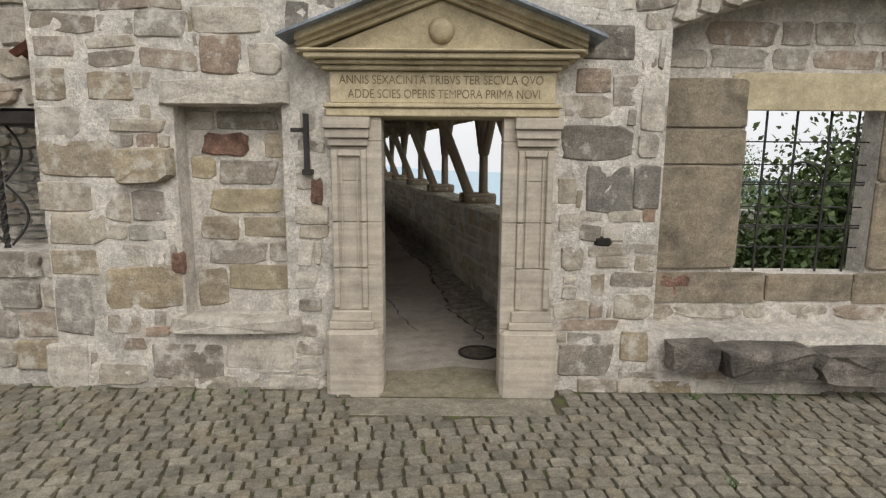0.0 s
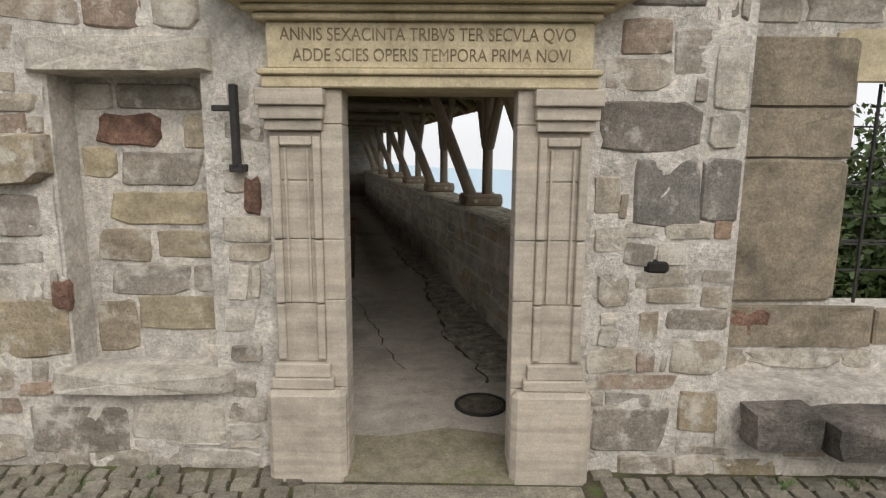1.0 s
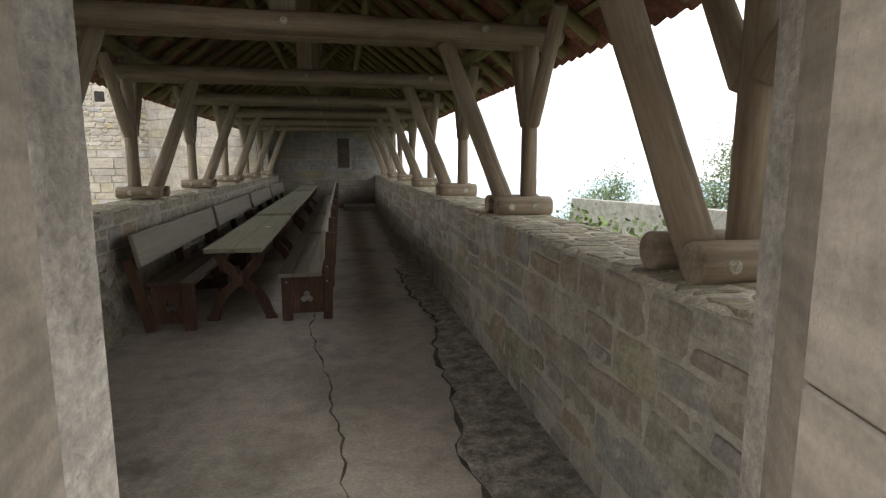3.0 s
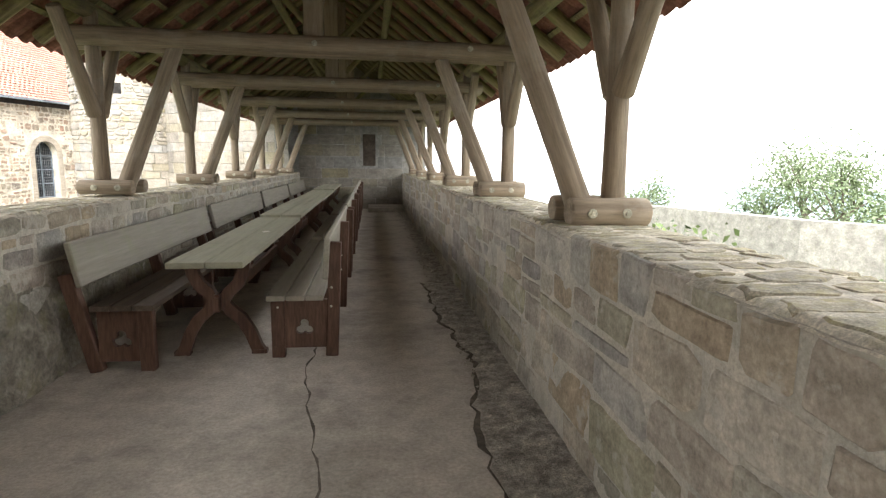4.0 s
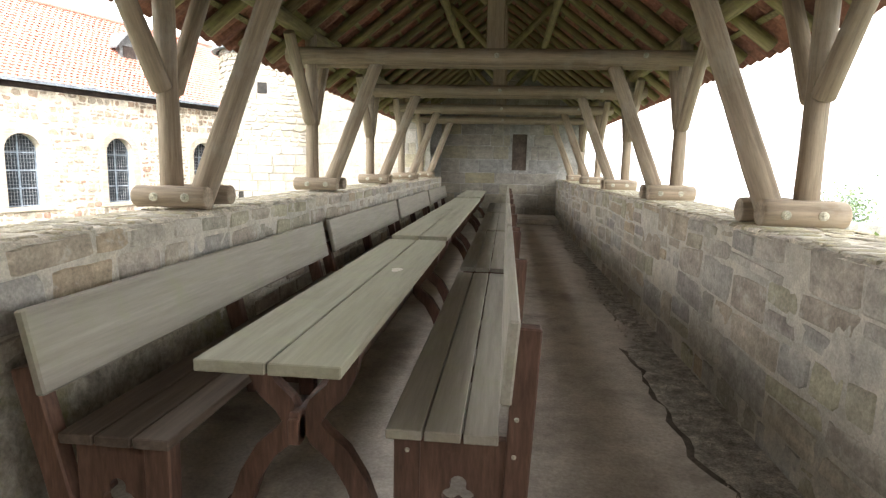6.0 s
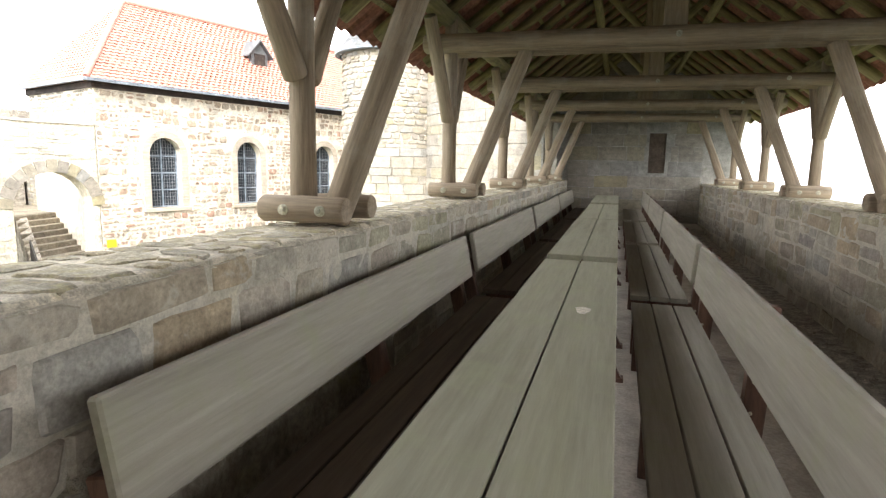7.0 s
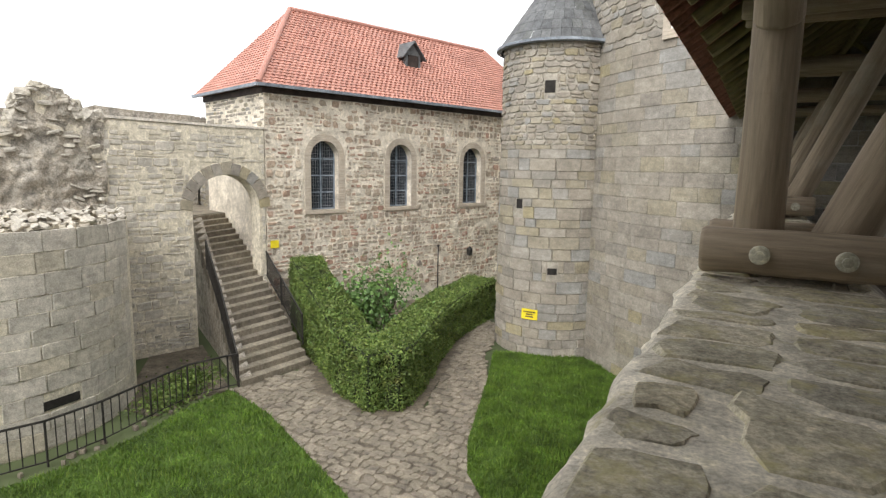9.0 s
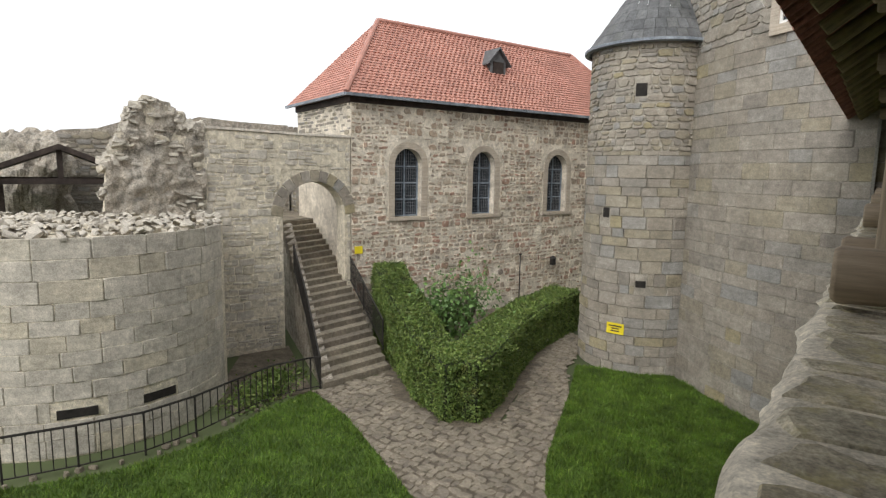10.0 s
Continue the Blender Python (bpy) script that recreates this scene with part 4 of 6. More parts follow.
lettering("ADDE SCIES OPERIS TEMPORA PRIMA NOVI", 1.34, 0.062, M_INCISED, frieze, Matrix.Translation((0.0, -0.011, 2.203)) @ flat)
# deep reveal behind the frame
bm = bmesh.new()
slab([(-0.95, 0.19), (-0.5, 0.19), (-0.64, 0.64), (-0.95, 0.64)], -0.1, 2.3, bm)
slab([(0.48, 0.19), (0.95, 0.19), (0.95, 0.64), (0.62, 0.64)], -0.1, 2.3, bm)
part("reveal", bm, M_SAND, portal)
block("lintel", -0.51, 0.49, 0.34, 0.64, 2.11, 2.3)
tagged(part("doorstep", box(-0.68, 0.82, -0.36, -0.06, -0.12, -0.012, bevel=0.015), M_COBBLE, None, at=GATE), "worn sandstone threshold slab before the door", "doorstep", kind="structure")

# ---- forecourt ----
forecourt = tagged(part("pavement", slab([(-9, -8), (12, -8), (12, 3.2), (4.6, 4.35), (-3.6, 6.2), (-9, 7.4)], -4.2, -0.019), M_JOINT), "grey sandstone cobbles with mossy joints", "cobbles", kind="structure")
cob = []
r = random.Random(21)
row = 0
v = -6.6
while v < 0.55:
    h = r.uniform(0.105, 0.125)
    u = -7.0 + r.uniform(0, 0.1)
    while u < 7.4:
        w = r.uniform(0.1, 0.15)
        bend = 0.25 * math.sin(u * 0.55 + 1) + 0.06 * u
        y = v + bend
        if y < -0.02 - (0.0 if abs(u) < 0.8 else -0.08) and not (-0.7 < u < 0.8 and y > -0.4):
            cob.append((u + w / 2, y, w - 0.016, h - 0.013))
        u += w
    v += h


def flat_face(z):
    """where() for stones that lie with their face up: u along x, the second number along y."""
    return lambda u, y: Matrix.Translation((u, y, z)) @ pose(0, 0, 0, -90, 0, 0)


gate_up = flat_face(-0.05)
masonry([c for c in cob if c[1] > -6.5], lambda u, y: GATE @ gate_up(u, y) @ pose(0, 0, 0, 0, rng.uniform(-4, 4) - math.degrees(math.atan(0.06 + 0.1375 * math.cos(u * 0.55 + 1))), 0), forecourt, 1, M_COBBLE, M_COBBLES, 0.05, 22, 300,
        near=lambda s: -s[1], tilt=1.5, name="cobble", vary=(0.95, 1.06))
tagged(part("forecourt_wall", box(-9.2, 12, -8.4, -8, -4, 4), M_MORTAR_GREY), "plain wall closing the forecourt", "wall", kind="structure")

# weeds at the foot of the wall and between the cobbles
q = np.random.RandomState(17)
blades = []
for k in range(46):
    u = q.uniform(-3.0, 3.2)
    if -0.8 < u < 0.8:
        continue
    v = -0.02 - abs(q.normal(0, 0.05)) if k < 30 else -q.uniform(0.2, 2.4)
    for m in range(q.randint(6, 16)):
        a = q.uniform(0, 6.28)
        p = Vector((u + q.normal(0, 0.03), v + q.normal(0, 0.012), -0.02))
        tip = p + Vector((math.cos(a) * 0.03, math.sin(a) * 0.02, q.uniform(0.02, 0.07)))
        w = Vector((-math.sin(a), math.cos(a), 0)) * 0.006
        blades += [GATE @ (p - w), GATE @ (p + w), GATE @ tip]
me = bpy.data.meshes.new("weeds")
me.from_pydata(blades, [], [(k, k + 1, k + 2) for k in range(0, len(blades), 3)])
tagged(part("weeds", me, M_SHRUB), "small green weeds between wall and cobbles", "weeds", kind="stuff")

# ---- covered walkway: floor and parapets ----
Y0, Y1 = 4.6, 23.46
LX, RX, TOP = -0.085, 3.0, 1.09
floor = tagged(part("floor", slab([(-0.6, 5.75), (3.6, 4.8), (3.6, Y1), (-0.6, Y1)], -4.0, 0.0), M_CONCRETE), "worn dark concrete walkway floor with cracks", "floor", kind="structure")
tagged(part("floor_threshold", slab([(1.36, 4.93), (2.34, 4.7), (2.5, 5.16), (2.1, 5.36), (1.72, 5.32), (1.36, 5.42)], -0.1, 0.005), M_THRESHOLD), "worn mossy stone threshold in the doorway", "floor", kind="structure")
# cracks and the crumbled strip along the parapet
bm = bmesh.new()
rr = random.Random(4)


def crack(pts, wid, z=0.003):
    prev = None
    for x, y, k in pts:
        a, b = bm.verts.new((x - wid * k, y, z)), bm.verts.new((x + wid * k, y, z))
        if prev:
            bm.faces.new((prev[0], prev[1], b, a))
        prev = (a, b)


y, x, pts = 6.4, 1.98, []
while y < 10.2:
    pts.append((x, y, rr.uniform(0.2, 1.4)))
    y += 0.09
    x += rr.uniform(-0.035, 0.022)
crack(pts, 0.007)
y, x, pts = 6.0, 2.55, []
while y < 12.5:
    pts.append((x, y, rr.uniform(0.2, 2.2)))
    y += 0.1
    x += rr.uniform(-0.04, 0.045) + (2.68 - x) * 0.05
crack(pts, 0.01)
edge = pts
part("crack", bm, M_BARK, floor, "dark crack in the concrete")
bm = bmesh.new()
prev = None
for x, y, k in edge + [(2.75 + 0.06 * math.sin(i * 1.7), 12.6 + i * 0.4, 1) for i in range(27)]:
    a, b = bm.verts.new((x + 0.012, y, 0.002)), bm.verts.new((RX + 0.01, y, 0.018))
    if prev:
        bm.faces.new((prev[0], a, b, prev[1]))
    prev = (a, b)
part("crumbled_edge", bm, M_GRAVEL, floor, "crumbled gravel strip along the wall")
bm = bmesh.new()
for i in range(700):
    yy, s = rr.uniform(5.6, 15), rr.uniform(0.004, 0.014)
    m = Matrix.Translation((rr.uniform(2.68, 2.99), yy, 0.015)) @ Euler((rr.random() * 3, rr.random() * 3, 0)).to_matrix().to_4x4()
    vs = [bm.verts.new(m @ Vector(c)) for c in ((s, 0, 0), (-s, s, 0), (-s, -s, 0), (0, 0, s * 1.4))]
    for f in ((0, 1, 3), (1, 2, 3), (2, 0, 3), (0, 2, 1)):
        bm.faces.new([vs[k] for k in f])
tagged(part("grit", bm, M_GRAVEL, floor), kind="stuff")
manhole = thing("manhole_cover", "round rusty iron drain cover set in the floor", "manhole cover", Matrix.Translation((2.397, 5.636, 0.004)) @ Matrix.Diagonal((0.92, 0.92, 1, 1)))
part("rim", lathe([(0.2, 0.0), (0.2, 0.012), (0.17, 0.012), (0.17, 0.006)], 28, caps=False), M_IRON, manhole)
bm = lathe([(0.168, 0.0), (0.168, 0.006)], 28)
for i in range(-4, 5):
    for j in range(-4, 5):
        if i * i + j * j < 16:
            box(i * 0.036 - 0.011, i * 0.036 + 0.011, j * 0.036 - 0.011, j * 0.036 + 0.011, 0.006, 0.011, bm)
part("plate", bm, M_RUST, manhole)

for side, (x0, x1, out) in (("left", (LX - 0.475, LX, -1)), ("right", (RX, RX + 0.56, 1))):
    ya = 5.75 if side == "left" else 5.0
    wall = tagged(part("wall_parapet_" + side, box(x0, x1, ya, Y1, -4, TOP - 0.03), M_BED), "chest-high rubble parapet with a rough mortared top", "parapet", kind="structure")
    if side == "left":
        face = plane_face((LX - 0.012, ya), (0, 1))
        st = lay(0.02, Y1 - ya, 0.0, TOP - 0.01, (0.2, 0.44), (0.13, 0.21), 0.026, None, 31, 0.15)
    else:
        face = plane_face((RX + 0.012, Y1), (0, -1))
        st = lay(0.02, Y1 - ya, 0.0, TOP - 0.01, (0.18, 0.62), (0.15, 0.38), 0.022, None, 32, 0.8)
    lo = (lambda s, a=ya: abs(a + s[0] - 10.5) + (s[1] < 0.5) * 1.5) if side == "left" else (lambda s: abs(Y1 - s[0] - 8.3))
    masonry(st, face, wall, 3, M_PARA, M_PARAS, 0.02, 33, 300, near=lo, tilt=3, bare=0.0 if side == "left" else 0.06)
    skin(0.0, Y1 - ya, 0.0, TOP - 0.02, 0.035, plane_face((LX, ya), (0, 1)) if side == "left" else plane_face((RX, Y1), (0, -1)), M_BED, wall, 0.001, 0.008 if side == "left" else 0.011, 5.0, None, 5.0)
    # flat stones bedded in the top
    tops = lay(x0 + 0.015, x1 - 0.015, ya + 0.05, Y1 - 0.02, (0.13, 0.3), (0.11, 0.23), 0.028, None, 35 if side == "left" else 36, 0.4)
    # rough mortar bed round them
    bm = bmesh.new()
    grid = []
    for j in range(int((Y1 - ya) / 0.025)):
        yy = ya + 0.02 + j * 0.025
        line = []
        for i in range(23):
            xx = x0 - 0.004 + (x1 - x0 + 0.008) * i / 22
            k = noise.noise(Vector((xx * 5, yy * 5, 3))) * 0.009 + noise.noise(Vector((xx * 14, yy * 14, 9))) * 0.005 + noise.noise(Vector((xx * 17, yy * 17, 2))) * 0.004
            rim = min(i, 22 - i)
            ragged = (noise.noise(Vector((i, yy * 4, 5))) * 0.028 + noise.noise(Vector((i, yy * 13, 5))) * 0.014) if rim < 2 else 0
            line.append(bm.verts.new((xx + ragged, yy, TOP + 0.001 + k * 0.42 - (0.03, 0.006, 0.002)[rim] if rim < 3 else TOP + 0.001 + k * 0.42)))
        grid.append(line)
    for p, q in zip(grid, grid[1:]):
        for i in range(22):
            bm.faces.new((p[i], p[i + 1], q[i + 1], q[i]))
    part("mortar_bed", bm, M_CAPBED, wall, smooth=True)
    up = flat_face(TOP - 0.018)
    masonry(tops, lambda u, y, f=up: f(u, y) @ pose(0, 0, 0, rng.uniform(-0.8, 0.8), rng.uniform(-9, 9), 0), wall, 0, M_CAP, M_CAP, 0.0238, 37, 300,
            near=lambda s: abs(s[1] - 10.3), tilt=0.8, name="cap_stone", vary=(0.85, 1.06))
    if side == "left":
        skin(0.0, 6.0, 0.0, 0.74, 0.04, plane_face((LX, ya), (0, 1)), M_PLINTH, wall, 0.0, 0.05, 2.6, None, 8.0, lambda u, z: 0.09 * max(0.0, 1 - z / 0.74) ** 0.6 - 0.02)

# ---- far end of the walkway ----
end_wall = tagged(new("wall_end"), "grey ashlar wall closing the walkway, with a narrow dark doorway", "wall", kind="structure")
bm = bmesh.new()
box(-0.62, 1.80, Y1, Y1 + 0.6, -4, 7, bm)
box(2.18, 3.7, Y1, Y1 + 0.6, -4, 7, bm)
box(1.80, 2.18, Y1, Y1 + 0.6, 2.255, 7, bm)
box(1.80, 2.18, Y1, Y1 + 0.6, -4, 1.31, bm)
part("wall_core", bm, M_MORTAR_GREY, end_wall)
part("slit_door", box(1.74, 2.28, Y1 + 0.12, Y1 + 0.17, 1.26, 2.36), M_SEAT, end_wall, "narrow dark weathered door")
masonry(lay(-0.1, 3.0, 0.0, 4.2, (0.35, 0.75), (0.26, 0.4), 0.014, lambda a, b, c, d: a < 2.2 and b > 1.78 and c < 2.27 and d > 1.29, 41), plane_face((0, Y1 + 0.01), (1, 0)), end_wall, 2,
        M_ASHLAR, M_ASHLARS, 0.02, 41)
tagged(part("platform", box(1.95, 2.98, 22.2, Y1 - 0.01, 0.0, 0.14, bevel=0.015), M_CONCRETE), "low dark concrete step before the end wall", "step", kind="structure")

# ---- timber frames ----
CX = 1.515
PY = [6.21 + 2.6 * k for k in range(7)]
RIDGE, EAVE_Z = 4.35, 2.42
EAVE = 2.55
SLOPE = (RIDGE - EAVE_Z) / EAVE


def roof_z(x):
    return RIDGE - abs(x - CX) * SLOPE


def bolt(parent, p, facing):
    """A washer and nut on a log; facing: the direction in which it looks."""
    m = Matrix.Translation(p) @ Vector(facing).to_track_quat("Z", "Y").to_matrix().to_4x4()
    bm = lathe([(0.026, -0.01), (0.026, 0.004), (0.022, 0.007)], 14)
    lathe([(0.013, 0.006), (0.013, 0.018)], 6, bm)
    return part("bolt", bm, M_BOLT, parent, "zinc bolt and washer", m)


def frame_side(y, sgn):
    """Post with forked arms, leaning brace and the two short logs that hold them on the parapet. sgn: -1 at the left parapet, 1 at the right."""
    px = CX + sgn * 1.905
    t = thing("timber_post", "round log post with forked arms and leaning brace on the parapet", "timber post", Matrix.Translation((px, y, TOP)), "posts of the walkway roof")
    inn = -sgn
    br, lift = (0.066, 0.02) if sgn < 0 else (0.082, -0.012)
    log("post", (0, 0, 0.02), (0, 0, roof_z(px) - TOP - 0.2), 0.068, 0.06, M_LOG, t)
    log("brace", (inn * 0.17, 0, 0.02), (inn * 0.70, 0, 1.34), 0.078, 0.066, M_LOG, t)
    for d in (-1, 1):
        log("arm", (0, d * 0.055, 0.72), (-inn * 0.02, d * 0.56, 1.52), 0.062, 0.055, M_LOG, t)
        log("base_log", (-inn * 0.14, d * 0.145, lift + br), (inn * 0.315, d * 0.145, lift + 0.003 + br), br, br * 0.97, M_LOG, t)
    for x in (0.01, 0.205):
        bolt(t, (inn * x, -0.145 - br, lift + br), (0, -1, 0))
    bolt(t, (0, -0.11, 0.78), (0, -1, 0.1))
    return t


for y in PY:
    frame_side(y, -1)
    frame_side(y + 0.2, 1)
for y in PY:
    t = thing("tie_beam", "paired round log tie beams with a king post", "beam", Matrix.Translation((CX, y + 0.1, 2.48)), "tie beams of the walkway roof")
    log("beam", (-2.12, -0.21, 0), (2.1, -0.03, 0.0), 0.082, 0.076, M_LOG, t)
    log("beam", (-2.1, 0.0, -0.01), (2.12, 0.2, 0.0), 0.08, 0.076, M_LOG, t)
    part("king_post", box(-0.09, 0.09, -0.075, 0.075, -0.05, RIDGE - 2.48 - 0.12, bevel=0.01), M_LOG, t)
    for sgn in (-1, 1):
        log("strut", (sgn * 0.08, 0, 0.55), (sgn * 0.75, 0, roof_z(CX + 0.75) - 2.48 - 0.08), 0.05, 0.045, M_RAFTER, t)
    for x in (-1.45, 0.02, 1.45):
        bolt(t, (x, -0.2, 0.0), (0, -1, 0))

# ---- roof ----
roof = tagged(new("roof"), "open timber roof of log rafters, battens and old clay tiles", "roof", kind="structure")
RY0, RY1 = 5.6, Y1 - 0.02
for sgn in (-1, 1):
    log("wall_plate", (CX + sgn * 1.93, RY0, 2.71), (CX + sgn * 1.93, RY1, 2.71), 0.075, 0.075, M_RAFTER, roof)
    log("purlin", (CX + sgn * 0.78, RY0, roof_z(CX + 0.78) - 0.11), (CX + sgn * 0.78, RY1, roof_z(CX + 0.78) - 0.11), 0.06, 0.06, M_RAFTER, roof)
    y = RY0 + 0.12
    while y < RY1:
        dy = rng.uniform(-0.02, 0.02)
        log("rafter", (CX + sgn * (EAVE - 0.12), y + dy, roof_z(CX + EAVE - 0.12) - 0.03), (CX + sgn * 0.01, y, RIDGE - 0.04), 0.06, 0.05, M_RAFTER, roof, sides=10)
        y += 0.65
    k = 0
    x = 0.12
    while x < EAVE:
        part("batten", box(-0.025, 0.025, RY0, RY1, -0.015, 0.015), M_RAFTER, roof, at=Matrix.Translation((CX + sgn * x, 0, roof_z(CX + x) + 0.052)) @ pose(0, 0, 0, 0, sgn * math.degrees(math.atan(SLOPE)), 0))
        x += 0.27


def tile_mesh(n_along, length, width, material):
    """One curved clay tile: its trough runs down the slope; x down, y across."""
    vs, fs = [], []
    m = 6
    for t in (0.0, 0.014):
        for i in (0, 1):
            for j in range(m + 1):
                a = j / m
                vs.append((i * length, (a - 0.5) * width, 0.026 * math.sin(a * 6.28319) + t + i * -0.0))
    row = m + 1
    for j in range(m):
        fs.append((j, j + 1, row + j + 1, row + j))
        fs.append((2 * row + j, 3 * row + j, 3 * row + j + 1, 2 * row + j + 1))
        fs.append((row + j, row + j + 1, 3 * row + j + 1, 3 * row + j))
    return vs, fs


tv, tf = tile_mesh(6, 0.36, 0.24, None)
tile = bpy.data.meshes.new("roof_tile")
tile.from_pydata(tv, [], tf)
tile.materials.append(M_OLDTILE_ONE)
av, af = [], []
ang = math.degrees(math.atan(SLOPE))
for sgn in (-1, 1):
    for k in range(13):
        x = EAVE + 0.06 - 0.30 - k * 0.24
        if x < -0.1:
            break
        y = RY0
        while y < RY1:
            m = Matrix.Translation((CX + sgn * x, y + 0.11, roof_z(CX + max(x, 0)) + 0.085)) @ pose(0, 0, 0, 0, 0, 0 if sgn > 0 else 180) @ pose(0, 0, 0, 0, ang - 2.0, rng.uniform(-1.5, 1.5)) @ Matrix.Translation((0, 0, rng.uniform(-0.006, 0.006)))
            if k == 0:
                part("roof_tile", tile, None, roof, at=m)
            else:
                b = len(av)
                av += [m @ Vector(v) for v in tv]
                af += [tuple(b + q for q in f) for f in tf]
            y += 0.215
me = bpy.data.meshes.new("tile_courses")
me.from_pydata(av, [], af)
tagged(part("tile_courses", me, M_OLDTILE, roof), kind="stuff")

# ---- tables and benches ----
def strip(path, w, th, bm):
    """A flat board sawn along a bent line of (x, z), w wide, th thick in y."""
    rows = []
    for i, (x, z) in enumerate(path):
        a, b = path[max(0, i - 1)], path[min(len(path) - 1, i + 1)]
        d = Vector((b[0] - a[0], b[1] - a[1])).normalized()
        n = Vector((-d.y, d.x)) * w / 2
        rows.append([bm.verts.new((x + s * n.x, y, z + s * n.y)) for s, y in ((1, -th / 2), (-1, -th / 2), (-1, th / 2), (1, th / 2))])
    for p, q in zip(rows, rows[1:]):
        for k in range(4):
            bm.faces.new((p[k], p[(k + 1) % 4], q[(k + 1) % 4], q[k]))
    bm.faces.new(rows[0])
    bm.faces.new(rows[-1][::-1])


def trestle_table(y, z=0.0):
    """0.5 m by 3.2 m, two planks on curved trestles."""
    t = thing("trestle_table", "long narrow table of weathered green-grey planks on curved brown trestles", "table", Matrix.Translation((0.92, y, 0)), "tables in a row")
    for x0, x1 in ((-0.25, -0.004), (0.004, 0.25)):
        part("plank", box(x0, x1, 0, 3.17, 0.705 + z, 0.748 + z, bevel=0.004), M_TABLE, t)
    for yy in (0.34, 2.88):
        bm = bmesh.new()
        for s in (-1, 1):
            strip([(s * a, b) for a, b in ((0.285, 0.0), (0.255, 0.05), (0.215, 0.16), (0.15, 0.27), (0.07, 0.34), (0.035, 0.40), (0.07, 0.47), (0.135, 0.53), (0.175, 0.61), (0.19, 0.70))], 0.085, 0.06, bm)
            box(s * 0.275 - 0.055, s * 0.275 + 0.055, -0.034, 0.034, 0.002, 0.032, bm)
        bmesh.ops.recalc_face_normals(bm, faces=bm.faces[:])
        part("trestle", bm, M_BROWN, t, "curved brown trestle", Matrix.Translation((0, yy, 0)))
        part("cleat", box(-0.22, 0.22, yy - 0.03, yy + 0.03, 0.665 + z, 0.704 + z, bevel=0.004), M_BROWN, t)
        part("wedge", box(-0.02, 0.02, yy - 0.1 if yy < 1 else yy + 0.04, yy - 0.04 if yy < 1 else yy + 0.1, 0.34, 0.47, bevel=0.004), M_BROWN, t)
    part("stretcher", box(-0.02, 0.02, 0.22, 3.0, 0.35, 0.45, bevel=0.004), M_BROWN, t)
    return t


def trefoil(cx, cz, r):
    pts = []
    for k in range(3):
        a0 = math.pi / 2 + k * 2.0944
        c = (cx + r * math.cos(a0), cz + r * math.sin(a0))
        for i in range(9):
            a = a0 - 2.0 + 4.0 * i / 8
            pts.append((c[0] + r * 0.92 * math.cos(a), c[1] + r * 0.92 * math.sin(a)))
    return pts


def pierced_panel(x0, x1, z0, z1, th):
    """A board with a three-lobed hole."""
    bm = bmesh.new()
    ring = []
    for pts in ([(x0, z0), (x1, z0), (x1, z1), (x0, z1)], trefoil((x0 + x1) / 2, z0 + 0.15, 0.034)):
        vs = [bm.verts.new((x, 0, z)) for x, z in pts]
        ring += [bm.edges.new((vs[i], vs[(i + 1) % len(vs)])) for i in range(len(vs))]
    bmesh.ops.triangle_fill(bm, use_beauty=True, edges=ring)
    g = bmesh.ops.extrude_face_region(bm, geom=bm.faces[:])
    for v in g["geom"]:
        if isinstance(v, bmesh.types.BMVert):
            v.co.y += th
    bmesh.ops.recalc_face_normals(bm, faces=bm.faces[:])
    return bm


def bench(at, label, lean, top, deep=0.45):
    """3.2 m long; local x from the seat's front to the back, y along."""
    t = thing("bench", label, "bench", at, "benches along the tables")
    for x0, x1 in ((-0.005, 0.125), (0.133, 0.263), (0.271, 0.395)):
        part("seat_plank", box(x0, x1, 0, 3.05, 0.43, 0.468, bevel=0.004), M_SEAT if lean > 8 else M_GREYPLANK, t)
    for y in (0.03, 1.48, 2.94):
        part("end_panel", pierced_panel(0.08, deep - 0.02, 0.07, 0.428, 0.04), M_BROWN, t, "brown board with a trefoil cut-out", Matrix.Translation((0, y + 0.015, 0)))
        part("front_leg", box(0.02, 0.115, y, y + 0.07, 0, 0.428, bevel=0.005), M_BROWN, t)
        m = Matrix.Translation((deep, y, 0)) @ pose(0, 0, 0, 0, lean * 0.6 if deep > 0.4 else 13, 0)
        part("back_leg", box(-0.045, 0.045, 0, 0.07, 0, top - 0.04 if deep > 0.4 else 0.69, bevel=0.006), M_BROWN, t, at=m)
        for x, z in ((0.07, 0.38), (deep, 0.38), (deep + 0.005, 0.52 if deep > 0.4 else 0.36)):
            part("bolt", lathe([(0.009, 0), (0.009, 0.004), (0.004, 0.007)], 8), M_BOLT, t, at=Matrix.Translation((x, y, z)) @ pose(0, 0, 0, 90, 0, 0))
    part("backrest", box(-0.02, 0.02, -0.03, 3.06, -0.15, 0.15, bevel=0.008), M_GREYPLANK, t, at=Matrix.Translation((0.40 + lean * 0.006, 0, top - 0.15)) @ pose(0, 0, 0, 0, lean, 0))
    return t


def scrape():
    """A pale worn patch on the nearest table."""
    bm = bmesh.new()
    bm.faces.new([bm.verts.new((0.035 * math.cos(a * 0.628) * (1 + 0.3 * math.sin(a * 2)), 0.07 * math.sin(a * 0.628), 0)) for a in range(10)])
    return bm


TABLES = [9.76, 13.05, 16.35, 19.65]
